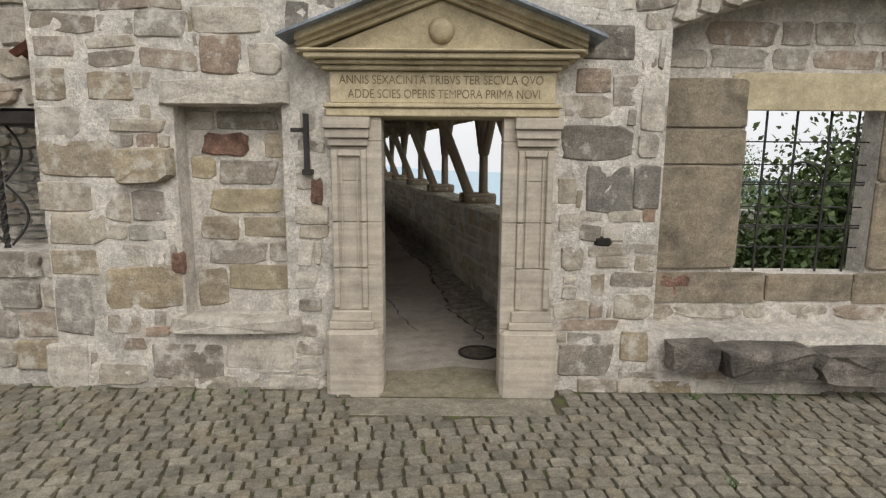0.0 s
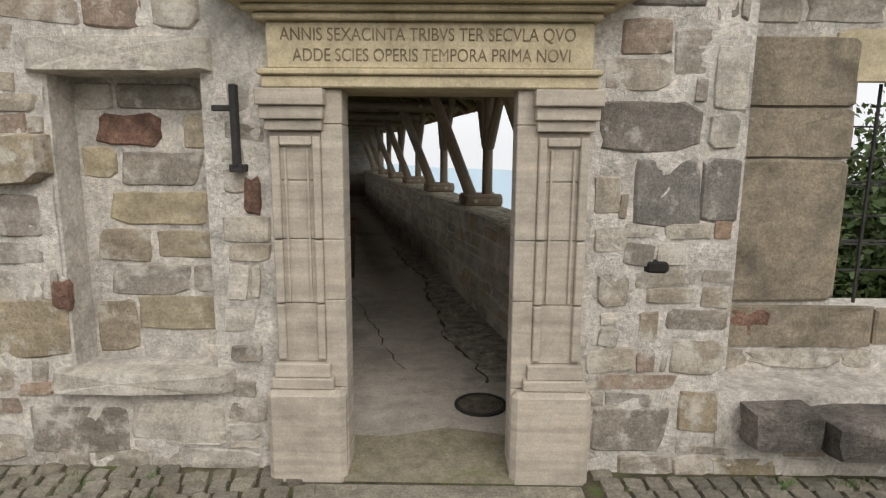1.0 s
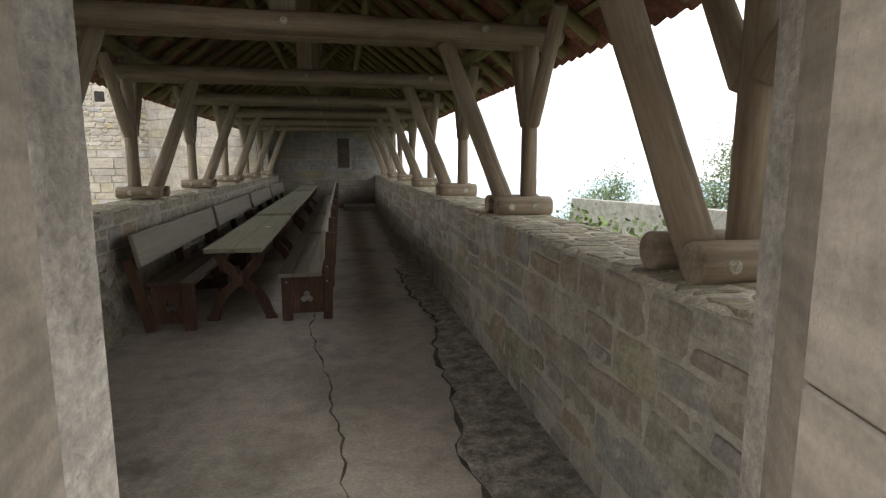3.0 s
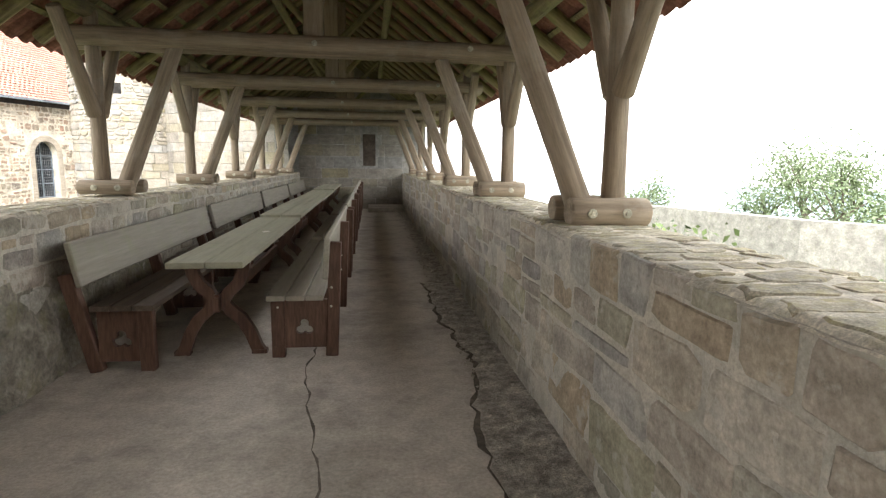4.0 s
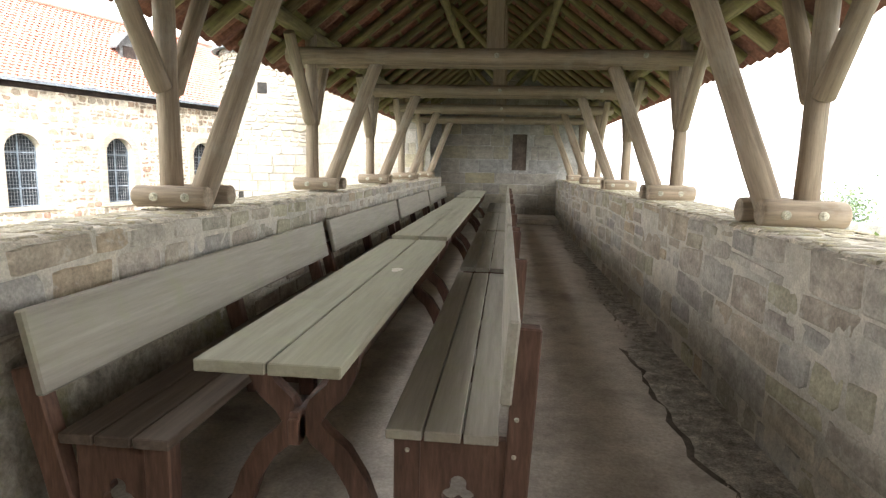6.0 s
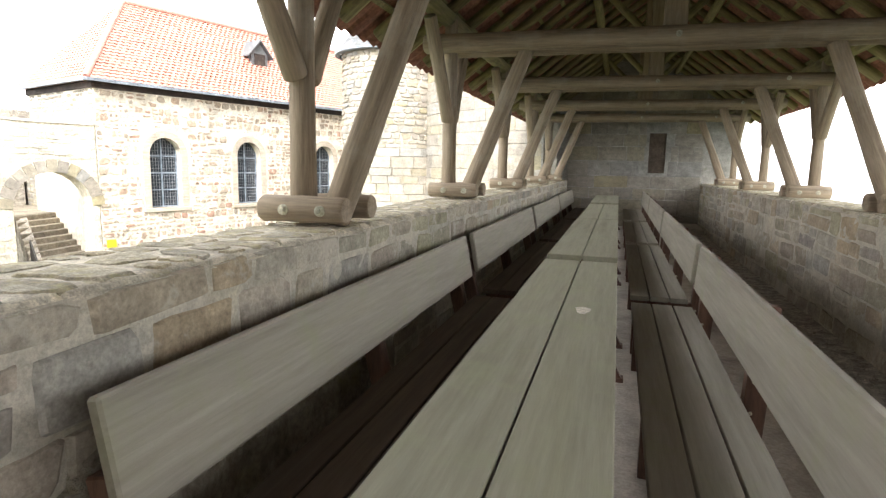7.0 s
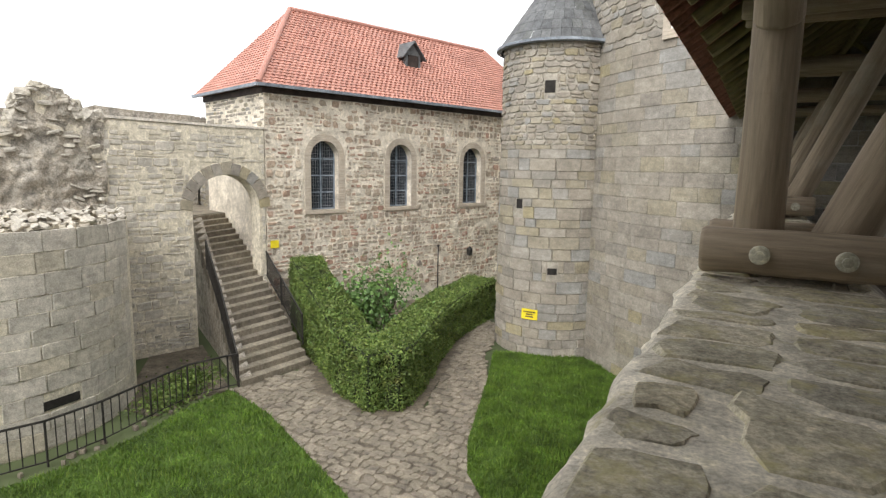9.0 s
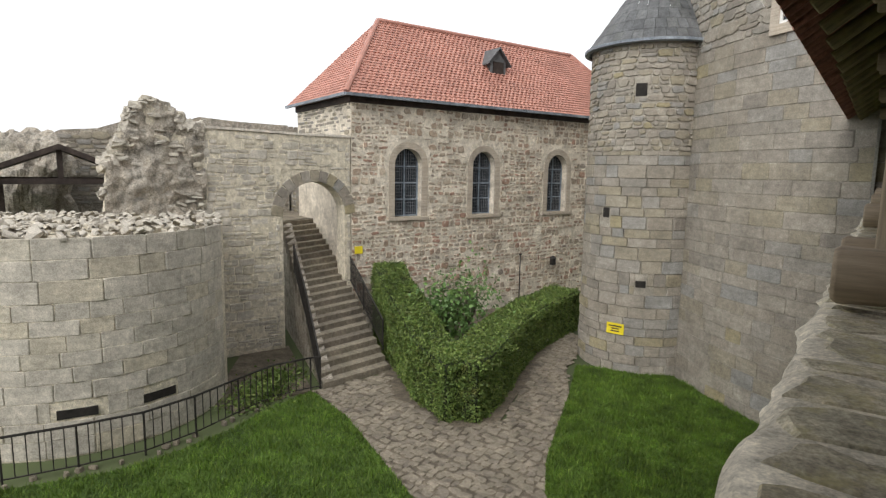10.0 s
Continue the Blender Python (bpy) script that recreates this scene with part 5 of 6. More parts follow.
for i, y in enumerate(TABLES):
    trestle_table(y, (0.0, 0.02, 0.012, 0.03)[i])
    bench(Matrix.Translation((1.285, y + 0.17, 0)), "weathered plank bench with brown pierced end panels beside the table", 4, 0.89)
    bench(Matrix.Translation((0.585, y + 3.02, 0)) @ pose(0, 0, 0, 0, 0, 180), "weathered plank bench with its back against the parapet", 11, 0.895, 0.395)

worn = part("worn_patch", scrape(), M_MORTAR, bpy.data.objects["trestle_table"], "pale worn patch", Matrix.Translation((0.1, 1.71, 0.7495)))

# ---- the courtyard ----
CH = Vector((-13.65, 22.12, 0))
CA = radians(18)
CD, CN = Vector((math.sin(CA), math.cos(CA), 0)), Vector((-math.cos(CA), math.sin(CA), 0))
# local x along the chapel's long wall, local y away from the courtyard
CHAPEL_AT = Matrix(((CD.x, CN.x, 0, CH.x), (CD.y, CN.y, 0, CH.y), (0, 0, 1, 0), (0, 0, 0, 1)))
chapel = thing("chapel", "rubble stone chapel with arched windows and red tiled hip roof", "chapel", CHAPEL_AT)
CL, CW, CTOP = 14.0, 4.6, 3.45
WIN = [(1.55, 2.62), (4.76, 5.80), (8.5, 9.58)]
WZ0, WZ1 = -0.15, 2.12


def arch_outline(a, b, z0, z1, grow=0.0, n=10):
    r = (b - a) / 2 + grow
    c = (a + b) / 2
    s = z1 - (b - a) / 2
    return [(c - r, z0 - grow * 0.4), (c + r, z0 - grow * 0.4)] + [(c + r * math.cos(math.pi * i / n), s + r * math.sin(math.pi * i / n)) for i in range(n + 1)]


def holed(outer, holes, y0, y1):
    """A wall in the x-z plane with openings, drawn from y0 to y1."""
    bm = bmesh.new()
    ed = []
    for pts in [outer] + holes:
        vs = [bm.verts.new((x, y0, z)) for x, z in pts]
        ed += [bm.edges.new((vs[i], vs[(i + 1) % len(vs)])) for i in range(len(vs))]
    bmesh.ops.triangle_fill(bm, use_beauty=True, edges=ed)
    g = bmesh.ops.extrude_face_region(bm, geom=bm.faces[:])
    for v in g["geom"]:
        if isinstance(v, bmesh.types.BMVert):
            v.co.y += y1 - y0
    bmesh.ops.recalc_face_normals(bm, faces=bm.faces[:])
    return bm


wall_long = part("wall", holed([(0, -4), (CL, -4), (CL, CTOP), (0, CTOP)], [arch_outline(a, b, WZ0, WZ1) for a, b in WIN], 0, 0.5), M_CHAPELBED, chapel)
wall_gable = part("wall", box(0.0, 0.5, 0.501, CW, -4, CTOP), M_CHAPELBED, chapel)
part("wall", box(0.5, CL, CW - 0.4, CW - 0.001, -4, CTOP), M_MORTAR, chapel)
part("wall", box(CL - 0.4, CL - 0.001, 0.501, CW - 0.401, -4, CTOP), M_MORTAR, chapel)
# Near-black sheet behind the windows, painted as the unlit room.
part("interior", box(0.6, CL - 0.5, 1.2, 1.3, -0.6, CTOP - 0.2), M_PAINTED_DARK, chapel)


def chapel_blocked(a, b, c, d):
    return any(a < q + 0.24 and b > p - 0.24 and d > WZ0 - 0.14 and c < WZ1 + 0.22 for p, q in WIN)


masonry(lay(0.0, 11.2, -3.4, CTOP, (0.13, 0.34), (0.12, 0.3), 0.06, chapel_blocked, 51, 0.9), lambda u, z: Matrix.Translation((u, 0.012, z)), wall_long, 0, M_CHAPEL, M_CHAPELS, 0.04, 51, 300,
        near=lambda s: abs(s[0] - 3) + abs(s[1] - 1.0), tilt=9, bare=0.12)
skin(0.0, 11.2, -3.6, CTOP, 0.06, lambda u, z: Matrix.Translation((u, 0.0, z)), M_CHAPELBED, wall_long, 0.012, 0.022, 3.5, lambda a, b, c, d: any(a < q and b > p and d > WZ0 and c < WZ1 for p, q in WIN), 11.0)
masonry(lay(-4.5, 0.0, 1.5, CTOP, (0.14, 0.36), (0.1, 0.2), 0.04, None, 52, 0.6), lambda u, z: Matrix.Translation((0.012, -u, z)) @ pose(0, 0, 0, 0, 0, -90), wall_gable, 0, M_ASHLAR, M_ASHLARS, 0.03, 52, 0, bare=0.4)
for a, b in WIN:
    win = part("window", holed(arch_outline(a, b, WZ0, WZ1, 0.22), [arch_outline(a + 0.004, b - 0.004, WZ0 + 0.003, WZ1 - 0.004)], -0.03, 0.02), M_SAND, chapel, "round-arched window with sandstone surround")
    part("sill", box(a - 0.26, b + 0.26, -0.09, 0.3, WZ0 - 0.12, WZ0 + 0.003, bevel=0.01), M_SAND, win)
    part("pane", prism(arch_outline(a - 0.02, b + 0.02, WZ0 - 0.02, WZ1), 0.30, 0.312), M_GLASS, win, "dark leaded glass")
    c = (a + b) / 2
    bm = bmesh.new()
    hw = (b - a) / 2
    for k in range(1, 12):
        x = a + (b - a) * k / 12
        h = WZ1 - hw + math.sqrt(max(0.0, hw * hw - (x - c) ** 2))
        bar((x, 0.296, WZ0), (x, 0.296, h), 0.012, bm)
    z = WZ0 + 0.12
    while z < WZ1 - 0.05:
        s = hw if z < WZ1 - hw else math.sqrt(max(0.0, hw * hw - (z - WZ1 + hw) ** 2))
        bar((c - s, 0.296, z), (c + s, 0.296, z), 0.012, bm)
        z += 0.115
    tagged(part("leading", bm, M_LEADED, win), kind="stuff")
    for x in (a + 0.02, c, b - 0.02):
        h = WZ1 - hw + math.sqrt(max(0.0, hw * hw - (x - c) ** 2))
        part("window_bar", bar((x, 0.28, WZ0), (x, 0.28, h), 0.04, bmesh.new()), M_BLUEBAR, win, "grey-blue painted bar")
    for z in (WZ0 + 0.03, WZ0 + 0.58, WZ0 + 1.13, WZ0 + 1.68):
        part("window_bar", bar((a, 0.278, z), (b, 0.278, z), 0.04, bmesh.new()), M_BLUEBAR, win, "grey-blue painted bar")

plate = thing("notice_plate", "small yellow plate on the chapel corner", "sign", CHAPEL_AT @ Matrix.Translation((0.22, -0.06, -1.15)))
part("plate", box(-0.14, 0.14, -0.012, 0.0, -0.12, 0.12, bevel=0.004), M_SIGN, plate)
pole = thing("iron_post", "thin black iron post before the chapel wall", "post", CHAPEL_AT @ Matrix.Translation((6.9, -0.35, -3.6)))
part("shaft", lathe([(0.025, 0.0), (0.022, 1.9)], 8), M_IRON, pole)
part("finial", box(-0.07, 0.07, -0.02, 0.02, 1.86, 1.92, bevel=0.006), M_IRON, pole)

lantern = thing("wall_lantern", "small dark iron lantern on the chapel wall", "lantern", CHAPEL_AT @ Matrix.Translation((8.85, -0.16, -2.3)))
part("housing", box(-0.09, 0.09, -0.09, 0.09, 0.0, 0.26, bevel=0.012), M_IRON, lantern)
part("cap", lathe([(0.14, 0.26), (0.1, 0.31), (0.02, 0.38)], 8), M_IRON, lantern)
part("bracket", box(-0.015, 0.015, 0.08, 0.17, 0.1, 0.14), M_IRON, lantern)

# eaves board, gutter and hip roof
E_OUT = 0.28
EV, RZ = CTOP + 0.22, 6.6
part("eaves_board", box(-0.06, CL + 0.06, -0.06, CW + 0.06, CTOP, CTOP + 0.2, bevel=0.01), M_DARKWOOD, chapel, "dark timber eaves board")
bm = bmesh.new()
e0, e1 = (-E_OUT - 0.05), CL + E_OUT
for p, q in (((e0, -E_OUT - 0.05), (e1, -E_OUT - 0.05)), ((e0, -E_OUT - 0.05), (e0, CW + E_OUT))):
    bar((p[0], p[1], EV - 0.02), (q[0], q[1], EV - 0.02), 0.09, bm)
part("gutter", bm, M_LEAD, chapel)
R0, R1 = 2.15, 11.9
ybar = CW / 2
P = [Vector((-E_OUT, -E_OUT, EV)), Vector((CL + E_OUT, -E_OUT, EV)), Vector((CL + E_OUT, CW + E_OUT, EV)), Vector((-E_OUT, CW + E_OUT, EV))]
Q = [Vector((R0, ybar, RZ)), Vector((R1, ybar, RZ))]
bm = bmesh.new()
pv, qv = [bm.verts.new(p) for p in P], [bm.verts.new(q) for q in Q]
for f in ((pv[0], pv[1], qv[1], qv[0]), (pv[2], pv[3], qv[0], qv[1]), (pv[3], pv[0], qv[0]), (pv[1], pv[2], qv[1]), (pv[3], pv[2], pv[1], pv[0])):
    bm.faces.new(f)
roofbody = part("roof", bm, M_TILE, chapel, "red clay tiled hip roof")


def tile_slope(a, b, c, d, wid, hgt, seed):
    """Rows of plain tiles on the quad a-b (eave) to d-c (ridge)."""
    r = random.Random(seed)
    vs, fs = [], []
    ns = int((d - a).length / hgt)
    nrm = (b - a).cross(d - a).normalized()
    up = nrm if nrm.z > 0 else -nrm
    for i in range(ns):
        t0, t1 = i / ns, min(1.0, (i + 1.25) / ns)
        l0, r0, l1, r1 = a.lerp(d, t0), b.lerp(c, t0), a.lerp(d, t1), b.lerp(c, t1)
        n = max(1, int((r0 - l0).length / wid))
        full = (b - a).length
        for k in range(n):
            s0, s1 = k / n, (k + 1) / n
            lift = 0.035 + r.uniform(0, 0.01)
            q = [l0.lerp(r0, s0), l0.lerp(r0, s0 * 0.5 + s1 * 0.5), l0.lerp(r0, s1), l1.lerp(r1, s1), l1.lerp(r1, s0 * 0.5 + s1 * 0.5), l1.lerp(r1, s0)]
            e = len(vs)
            for m, p in enumerate(q):
                h = (lift if m < 3 else 0.008) + (0.028 if m in (1, 4) else 0.0)
                vs.append(p + up * h)
            for m in range(3):
                vs.append(q[m] + up * 0.0)
            fs += [(e, e + 1, e + 4, e + 5), (e + 1, e + 2, e + 3, e + 4), (e + 6, e + 7, e + 1, e), (e + 7, e + 8, e + 2, e + 1)]
    me = bpy.data.meshes.new("tiles")
    me.from_pydata(vs, [], fs)
    return me


tagged(part("tiles", tile_slope(P[0], P[1], Q[1], Q[0], 0.2, 0.16, 1), M_TILE, roofbody), kind="stuff")
tagged(part("tiles", tile_slope(P[3], P[0], Q[0], Q[0], 0.2, 0.16, 2), M_TILE, roofbody), kind="stuff")
for p, q in ((P[0], Q[0]), (Q[0], Q[1]), (P[1], Q[1])):
    log("ridge_tiles", p + Vector((0, 0, 0.04)), q + Vector((0, 0, 0.04)), 0.09, 0.09, M_TILE, roofbody, sides=10)
dorm_y = 1.05
dz = EV + (dorm_y + E_OUT) / (ybar + E_OUT) * (RZ - EV)
dormer = part("dormer", prism([(-0.3, -0.25), (0.3, -0.25), (0.3, 0.2), (0.0, 0.55), (-0.3, 0.2)], -0.1, 0.9), M_SLATE, chapel, "small slate dormer with a louvred hatch", Matrix.Translation((6.6, dorm_y, dz + 0.12)) @ Matrix.Diagonal((1.25, 1.0, 1.2, 1)))
part("hatch", box(-0.2, 0.2, -0.13, -0.1, -0.18, 0.2), M_DARKWOOD, dormer)
for sgn in (-1, 1):
    part("dormer_roof", prism([(0, 0.6), (sgn * 0.46, 0.08), (sgn * 0.46, 0.12), (0, 0.65)][::sgn], -0.22, 0.9), M_SLATE, dormer)

# wall with the stair arch, in line with the chapel's front
arch_wall = tagged(new("wall_arch"), "old rubble wall with a round stone arch over the stairs", "wall", kind="structure")
arch_wall.matrix_basis = CHAPEL_AT
A0, A1 = -2.2, -0.22
ar = (A1 - A0) / 2
spring = 0.02
tops = [(-6.7, 0.2), (-6.6, 1.3), (-6.25, 1.95), (-6.06, 2.5), (-5.89, 2.85), (-5.56, 3.04), (-5.11, 2.9), (-4.8, 2.5), (-4.4, 2.42), (-3.2, 2.4), (-1.6, 2.36), (-0.02, 2.36)]
outer = [(-6.75, -4.0), (A0, -4.0)] + [(A0, spring)] + [((A0 + A1) / 2 - ar * math.cos(math.pi * i / 12), spring + ar * math.sin(math.pi * i / 12)) for i in range(1, 12)] + [(A1, spring), (A1, -4.0), (-0.02, -4.0)] + tops[::-1]
bm = holed(outer, [], 0.0, 0.6)
part("wall_core", bm, M_CAPBED, arch_wall)
part("wall_cap", prism([(x, z + 0.004) for x, z in tops[8:]] + [(x, z + 0.07) for x, z in tops[8:][::-1]], -0.05, 0.65), M_MORTAR, arch_wall, "pale mortar capping")
for i in range(13):
    a = math.pi * (i + 0.5) / 13
    m = Matrix.Translation(((A0 + A1) / 2 - (ar + 0.17) * math.cos(a), 0.01, spring + (ar + 0.17) * math.sin(a))) @ Matrix.Rotation(a - math.pi / 2, 4, "Y")
    part("arch_stone", shape_mesh(2, i % 6, M_ASHLAR), None, arch_wall, at=m @ Matrix.Diagonal((0.27, 0.05, 0.34, 1)))


def arch_blocked(a, b, c, d):
    if b > A0 - 0.05 and a < A1 + 0.05 and c < spring + ar + 0.36:
        return True
    return d > 2.35 or (a < -4.4)


masonry(lay(-6.2, -0.04, -3.9, 2.4, (0.16, 0.5), (0.12, 0.28), 0.03, arch_blocked, 55, 0.7), lambda u, z: Matrix.Translation((u, 0.012, z)), arch_wall, 3, M_BASTION, M_BASTIONS, 0.04, 55, 200, tilt=5, bare=0.25)



def over_top(a, b, c, d):
    return d > float(np.interp((a + b) / 2, [q[0] for q in tops], [q[1] for q in tops])) + 0.12


def arch_open(a, b, c, d):
    if b > A0 - 0.02 and a < A1 + 0.02 and c < spring + ar + 0.34:
        return True
    return d > 2.36 if a > -4.5 else over_top(a, b, c, d)


def on_wall(u, z):
    return Matrix.Translation((u, 0.0, z))


skin(-4.4, -0.04, -4.0, 2.36, 0.07, on_wall, M_CAPBED, arch_wall, 0.012, 0.02, 2.5, arch_open, 6.0)
# the broken end of the wall: bare rubble core, ragged along the top
skin(-6.75, -4.3, -1.0, 3.2, 0.055, on_wall, M_RUIN, arch_wall, 0.05, 0.2, 1.5, over_top, 7.0, lambda u, z: 0.28 * max(0.0, min(1.0, (-4.5 - u) / 1.2)) * max(0.0, 1 - (z + 0.5) / 3.4))
masonry(lay(-6.7, -4.4, -0.6, 3.0, (0.12, 0.4), (0.08, 0.2), 0.02, over_top, 58, 0.8), lambda u, z: Matrix.Translation((u, -0.05, z)) @ pose(0, 0, 0, rng.uniform(-12, 12), rng.uniform(-20, 20), rng.uniform(-12, 12)),
        arch_wall, 0, M_BASTION, M_BASTIONS, 0.09, 58, 80, bare=0.78, tilt=8, vary=(0.5, 1.8))
crest = [(-6.65 + 0.06 * k, float(np.interp(-6.65 + 0.06 * k, [q[0] for q in tops], [q[1] for q in tops]))) for k in range(38)]
for back in (0.05, 0.35):
    masonry([(x, z - 0.02, rng.uniform(0.15, 0.42), rng.uniform(0.1, 0.26)) for x, z in crest], lambda u, z, y=back: Matrix.Translation((u, y + 0.2, z)) @ pose(0, 0, 0, rng.uniform(-20, 20), rng.uniform(-30, 30), rng.uniform(-30, 30)),
            arch_wall, 3, M_BASTION, M_BASTIONS, 0.3, 59, 0)

# rough ruined core above the round bastion
def lumpy(name, centre, size, seed, material, label, cat, sub=4, rough=0.35):
    bm = bmesh.new()
    bmesh.ops.create_icosphere(bm, subdivisions=sub, radius=1)
    for v in bm.verts:
        c = v.co.copy()
        c = Vector((max(-0.7, min(0.7, c.x)), max(-0.7, min(0.7, c.y)), max(-0.75, min(0.75, c.z)))) * 1.35
        q = Vector((c.x * size[0], c.y * size[1], c.z * size[2]))
        k = noise.noise(q * 1.1 + Vector((seed, 0, 0))) * rough + noise.noise(q * 3.5 + Vector((0, seed, 0))) * rough * 0.5
        v.co = q + v.co * k
    ob = part(name, bm, material, None, at=Matrix.Translation(centre))
    return tagged(ob, label, cat, kind="structure")


lumpy("ruin_core", CH + CD * -5.6 + CN * 0.95 + Vector((0, 0, -0.9)), (0.75, 0.55, 3.1), 3, M_RUIN, "crumbling rubble core of a ruined wall", "ruin", 5, 0.6)
lumpy("ruin_core", CH + CD * -8.6 + CN * 7.5 + Vector((0, 0, -1.0)), (2.2, 1.0, 3.2), 9, M_RUIN, "crumbling rubble core of a ruined wall", "ruin", 5, 0.6)

# round bastion
BC, BR, BT = (-14.6, 14.8), 2.95, 0.1
bastion = tagged(new("bastion"), "ruined round ashlar bastion with rubble on its open top", "bastion", kind="structure")
part("wall_core", lathe([(BR, -4.1), (BR, BT - 0.05)], 64), M_CAPBED, bastion, at=Matrix.Translation((BC[0], BC[1], 0)))
slots = [(2.58, -3.18), (4.02, -3.18)]
bst = lay(0, 6.2, -4.0, BT, (0.4, 0.85), (0.28, 0.42), 0.009, lambda a, b, c, d: any(a < s + 0.33 and b > s - 0.33 and c < z + 0.08 and d > z - 0.08 for s, z in slots), 61)
masonry(bst, round_face(BC[0], BC[1], BR - 0.02, radians(-75)), bastion, 2, M_BASTION, M_BASTION, 0.027, 61, 300, tilt=0.7, vary=(0.86, 1.12))
# Slits are near-black plates on the face; their depth is only painted.
for s, z in slots:
    part("loophole", box(-0.33, 0.33, -0.012, 0.02, -0.085, 0.085), M_PAINTED_DARK, bastion, "narrow gun slit painted as a near-black plate", round_face(BC[0], BC[1], BR, radians(-75))(s, z))
rr = random.Random(9)
bm = bmesh.new()
vs, fs = [], []
for i in range(900):
    a, q = rr.uniform(0, 6.28), BR * math.sqrt(rr.random()) * 0.99
    s = rr.uniform(0.05, 0.17)
    m = Matrix.Translation((BC[0] + q * math.cos(a), BC[1] + q * math.sin(a), BT - 0.03 + rr.uniform(0, 0.12))) @ Euler((rr.uniform(-0.6, 0.6), rr.uniform(-0.6, 0.6), rr.random() * 6)).to_matrix().to_4x4() @ Matrix.Diagonal((s * 1.6, s * 0.8, s * 0.7, 1))
    b = len(vs)
    sv, sf = SHAPES[0][i % 10]
    vs += [m @ Vector(v) for v in sv]
    fs += [tuple(b + k for k in f) for f in sf]
me = bpy.data.meshes.new("rubble")
me.from_pydata(vs, [], fs)
tagged(part("rubble", me, M_BASTIONS), "loose rubble stones on the bastion's top", "rubble", kind="stuff")

# stair tower and great tower
TC, TR, TT = (-5.85, 26.2), 1.62, 4.75
tower = tagged(new("stair_tower"), "slim round stone stair tower with a slate cone roof", "tower", kind="structure")
part("wall_core", lathe([(TR, -4.1), (TR, TT)], 48), M_TOWERBED, tower, at=Matrix.Translation((TC[0], TC[1], 0)))
tst = radians(-165)
tface = round_face(TC[0], TC[1], TR - 0.015, tst)
view = math.atan2(9.7 - TC[1], -0.6 - TC[0])
holes = []
for off, z, w, h in ((-0.22, 3.55, 0.28, 0.32), (-1.0, 0.36, 0.2, 0.26), (0.06, -1.5, 0.26, 0.18)):
    holes.append(((view - tst) * TR + off, z, w, h))


def t_block(a, b, c, d):
    return any(a < s + w / 2 and b > s - w / 2 and c < z + h / 2 and d > z - h / 2 for s, z, w, h in holes)


masonry(lay(0, 5.6, -4.0, 2.0, (0.3, 0.7), (0.22, 0.36), 0.014, t_block, 71), tface, tower, 2, M_ASHLAR, M_ASHLARS, 0.035, 71, 150, tilt=0.5, vary=(0.88, 1.12))
masonry(lay(0, 5.6, 2.0, TT, (0.14, 0.4), (0.12, 0.24), 0.035, t_block, 72, 0.5), tface, tower, 0, M_ASHLAR, M_ASHLARS, 0.04, 72, 150)
# The wall isn't cut here: dark plates paint the shade of the slits.
for s, z, w, h in holes:
    part("loophole", box(-w / 2, w / 2, -0.01, 0.02, -h / 2, h / 2), M_PAINTED_DARK, tower, "small window slit painted as a near-black plate", round_face(TC[0], TC[1], TR, tst)(s, z))
vs, fs = [], []
rings = 9
for i in range(rings):
    r0, r1 = (TR + 0.2) * (1 - i / rings) , (TR + 0.2) * (1 - (i + 1.15) / rings)
    z0, z1 = TT + 0.02 + 2.6 * i / rings, TT + 2.6 * (i + 1.15) / rings
    n = max(8, int(40 * (1 - i / rings)))
    for k in range(n):
        a0, a1 = 6.28319 * k / n, 6.28319 * (k + 0.97) / n
        b = len(vs)
        r1 = max(r1, 0.01)
        vs += [(r0 * math.cos(a0), r0 * math.sin(a0), z0), (r0 * math.cos(a1), r0 * math.sin(a1), z0), (r1 * math.cos(a1), r1 * math.sin(a1), z1), (r1 * math.cos(a0), r1 * math.sin(a0), z1),
               (r0 * math.cos(a0), r0 * math.sin(a0), z0 - 0.025), (r0 * math.cos(a1), r0 * math.sin(a1), z0 - 0.025)]
        fs += [(b, b + 1, b + 2, b + 3), (b + 4, b + 5, b + 1, b)]
me = bpy.data.meshes.new("slates")
me.from_pydata(vs, [], fs)
tagged(part("slates", me, M_SLATE, tower, at=Matrix.Translation((TC[0], TC[1], 0))), kind="stuff")
part("eaves_gutter", lathe([(TR + 0.12, TT - 0.06), (TR + 0.24, TT - 0.04), (TR + 0.24, TT + 0.03), (TR + 0.1, TT + 0.03)], 48, caps=False), M_LEAD, tower, at=Matrix.Translation((TC[0], TC[1], 0)))
sign = thing("notice_sign", "small yellow notice sign on the tower wall", "sign", round_face(TC[0], TC[1], TR + 0.035, tst)((view - tst) * TR - 0.62 + 0.15, -2.78))
part("board", box(-0.24, 0.24, -0.012, 0.004, -0.15, 0.15), M_SIGN, sign)
for z, w in ((0.07, 0.36), (0.0, 0.2), (-0.07, 0.24)):
    part("text_bar", box(-w / 2, w / 2, -0.016, -0.013, z - 0.018, z + 0.018), M_INK, sign)

KC, KR = (2.5, 31.0), 8.95
keep = tagged(new("great_tower"), "great round tower of pale grey ashlar", "tower", kind="structure")
bm = bmesh.new()
prev = None
for i in range(61):
    a = radians(140 + i * 112 / 60)
    vs = [bm.verts.new((KC[0] + KR * math.cos(a), KC[1] + KR * math.sin(a), z)) for z in (-4.1, 11)]
    if prev:
        bm.faces.new((prev[0], vs[0], vs[1], prev[1]))
    prev = vs
part("wall_core", bm, M_TOWERBED, keep)
kst = radians(205)
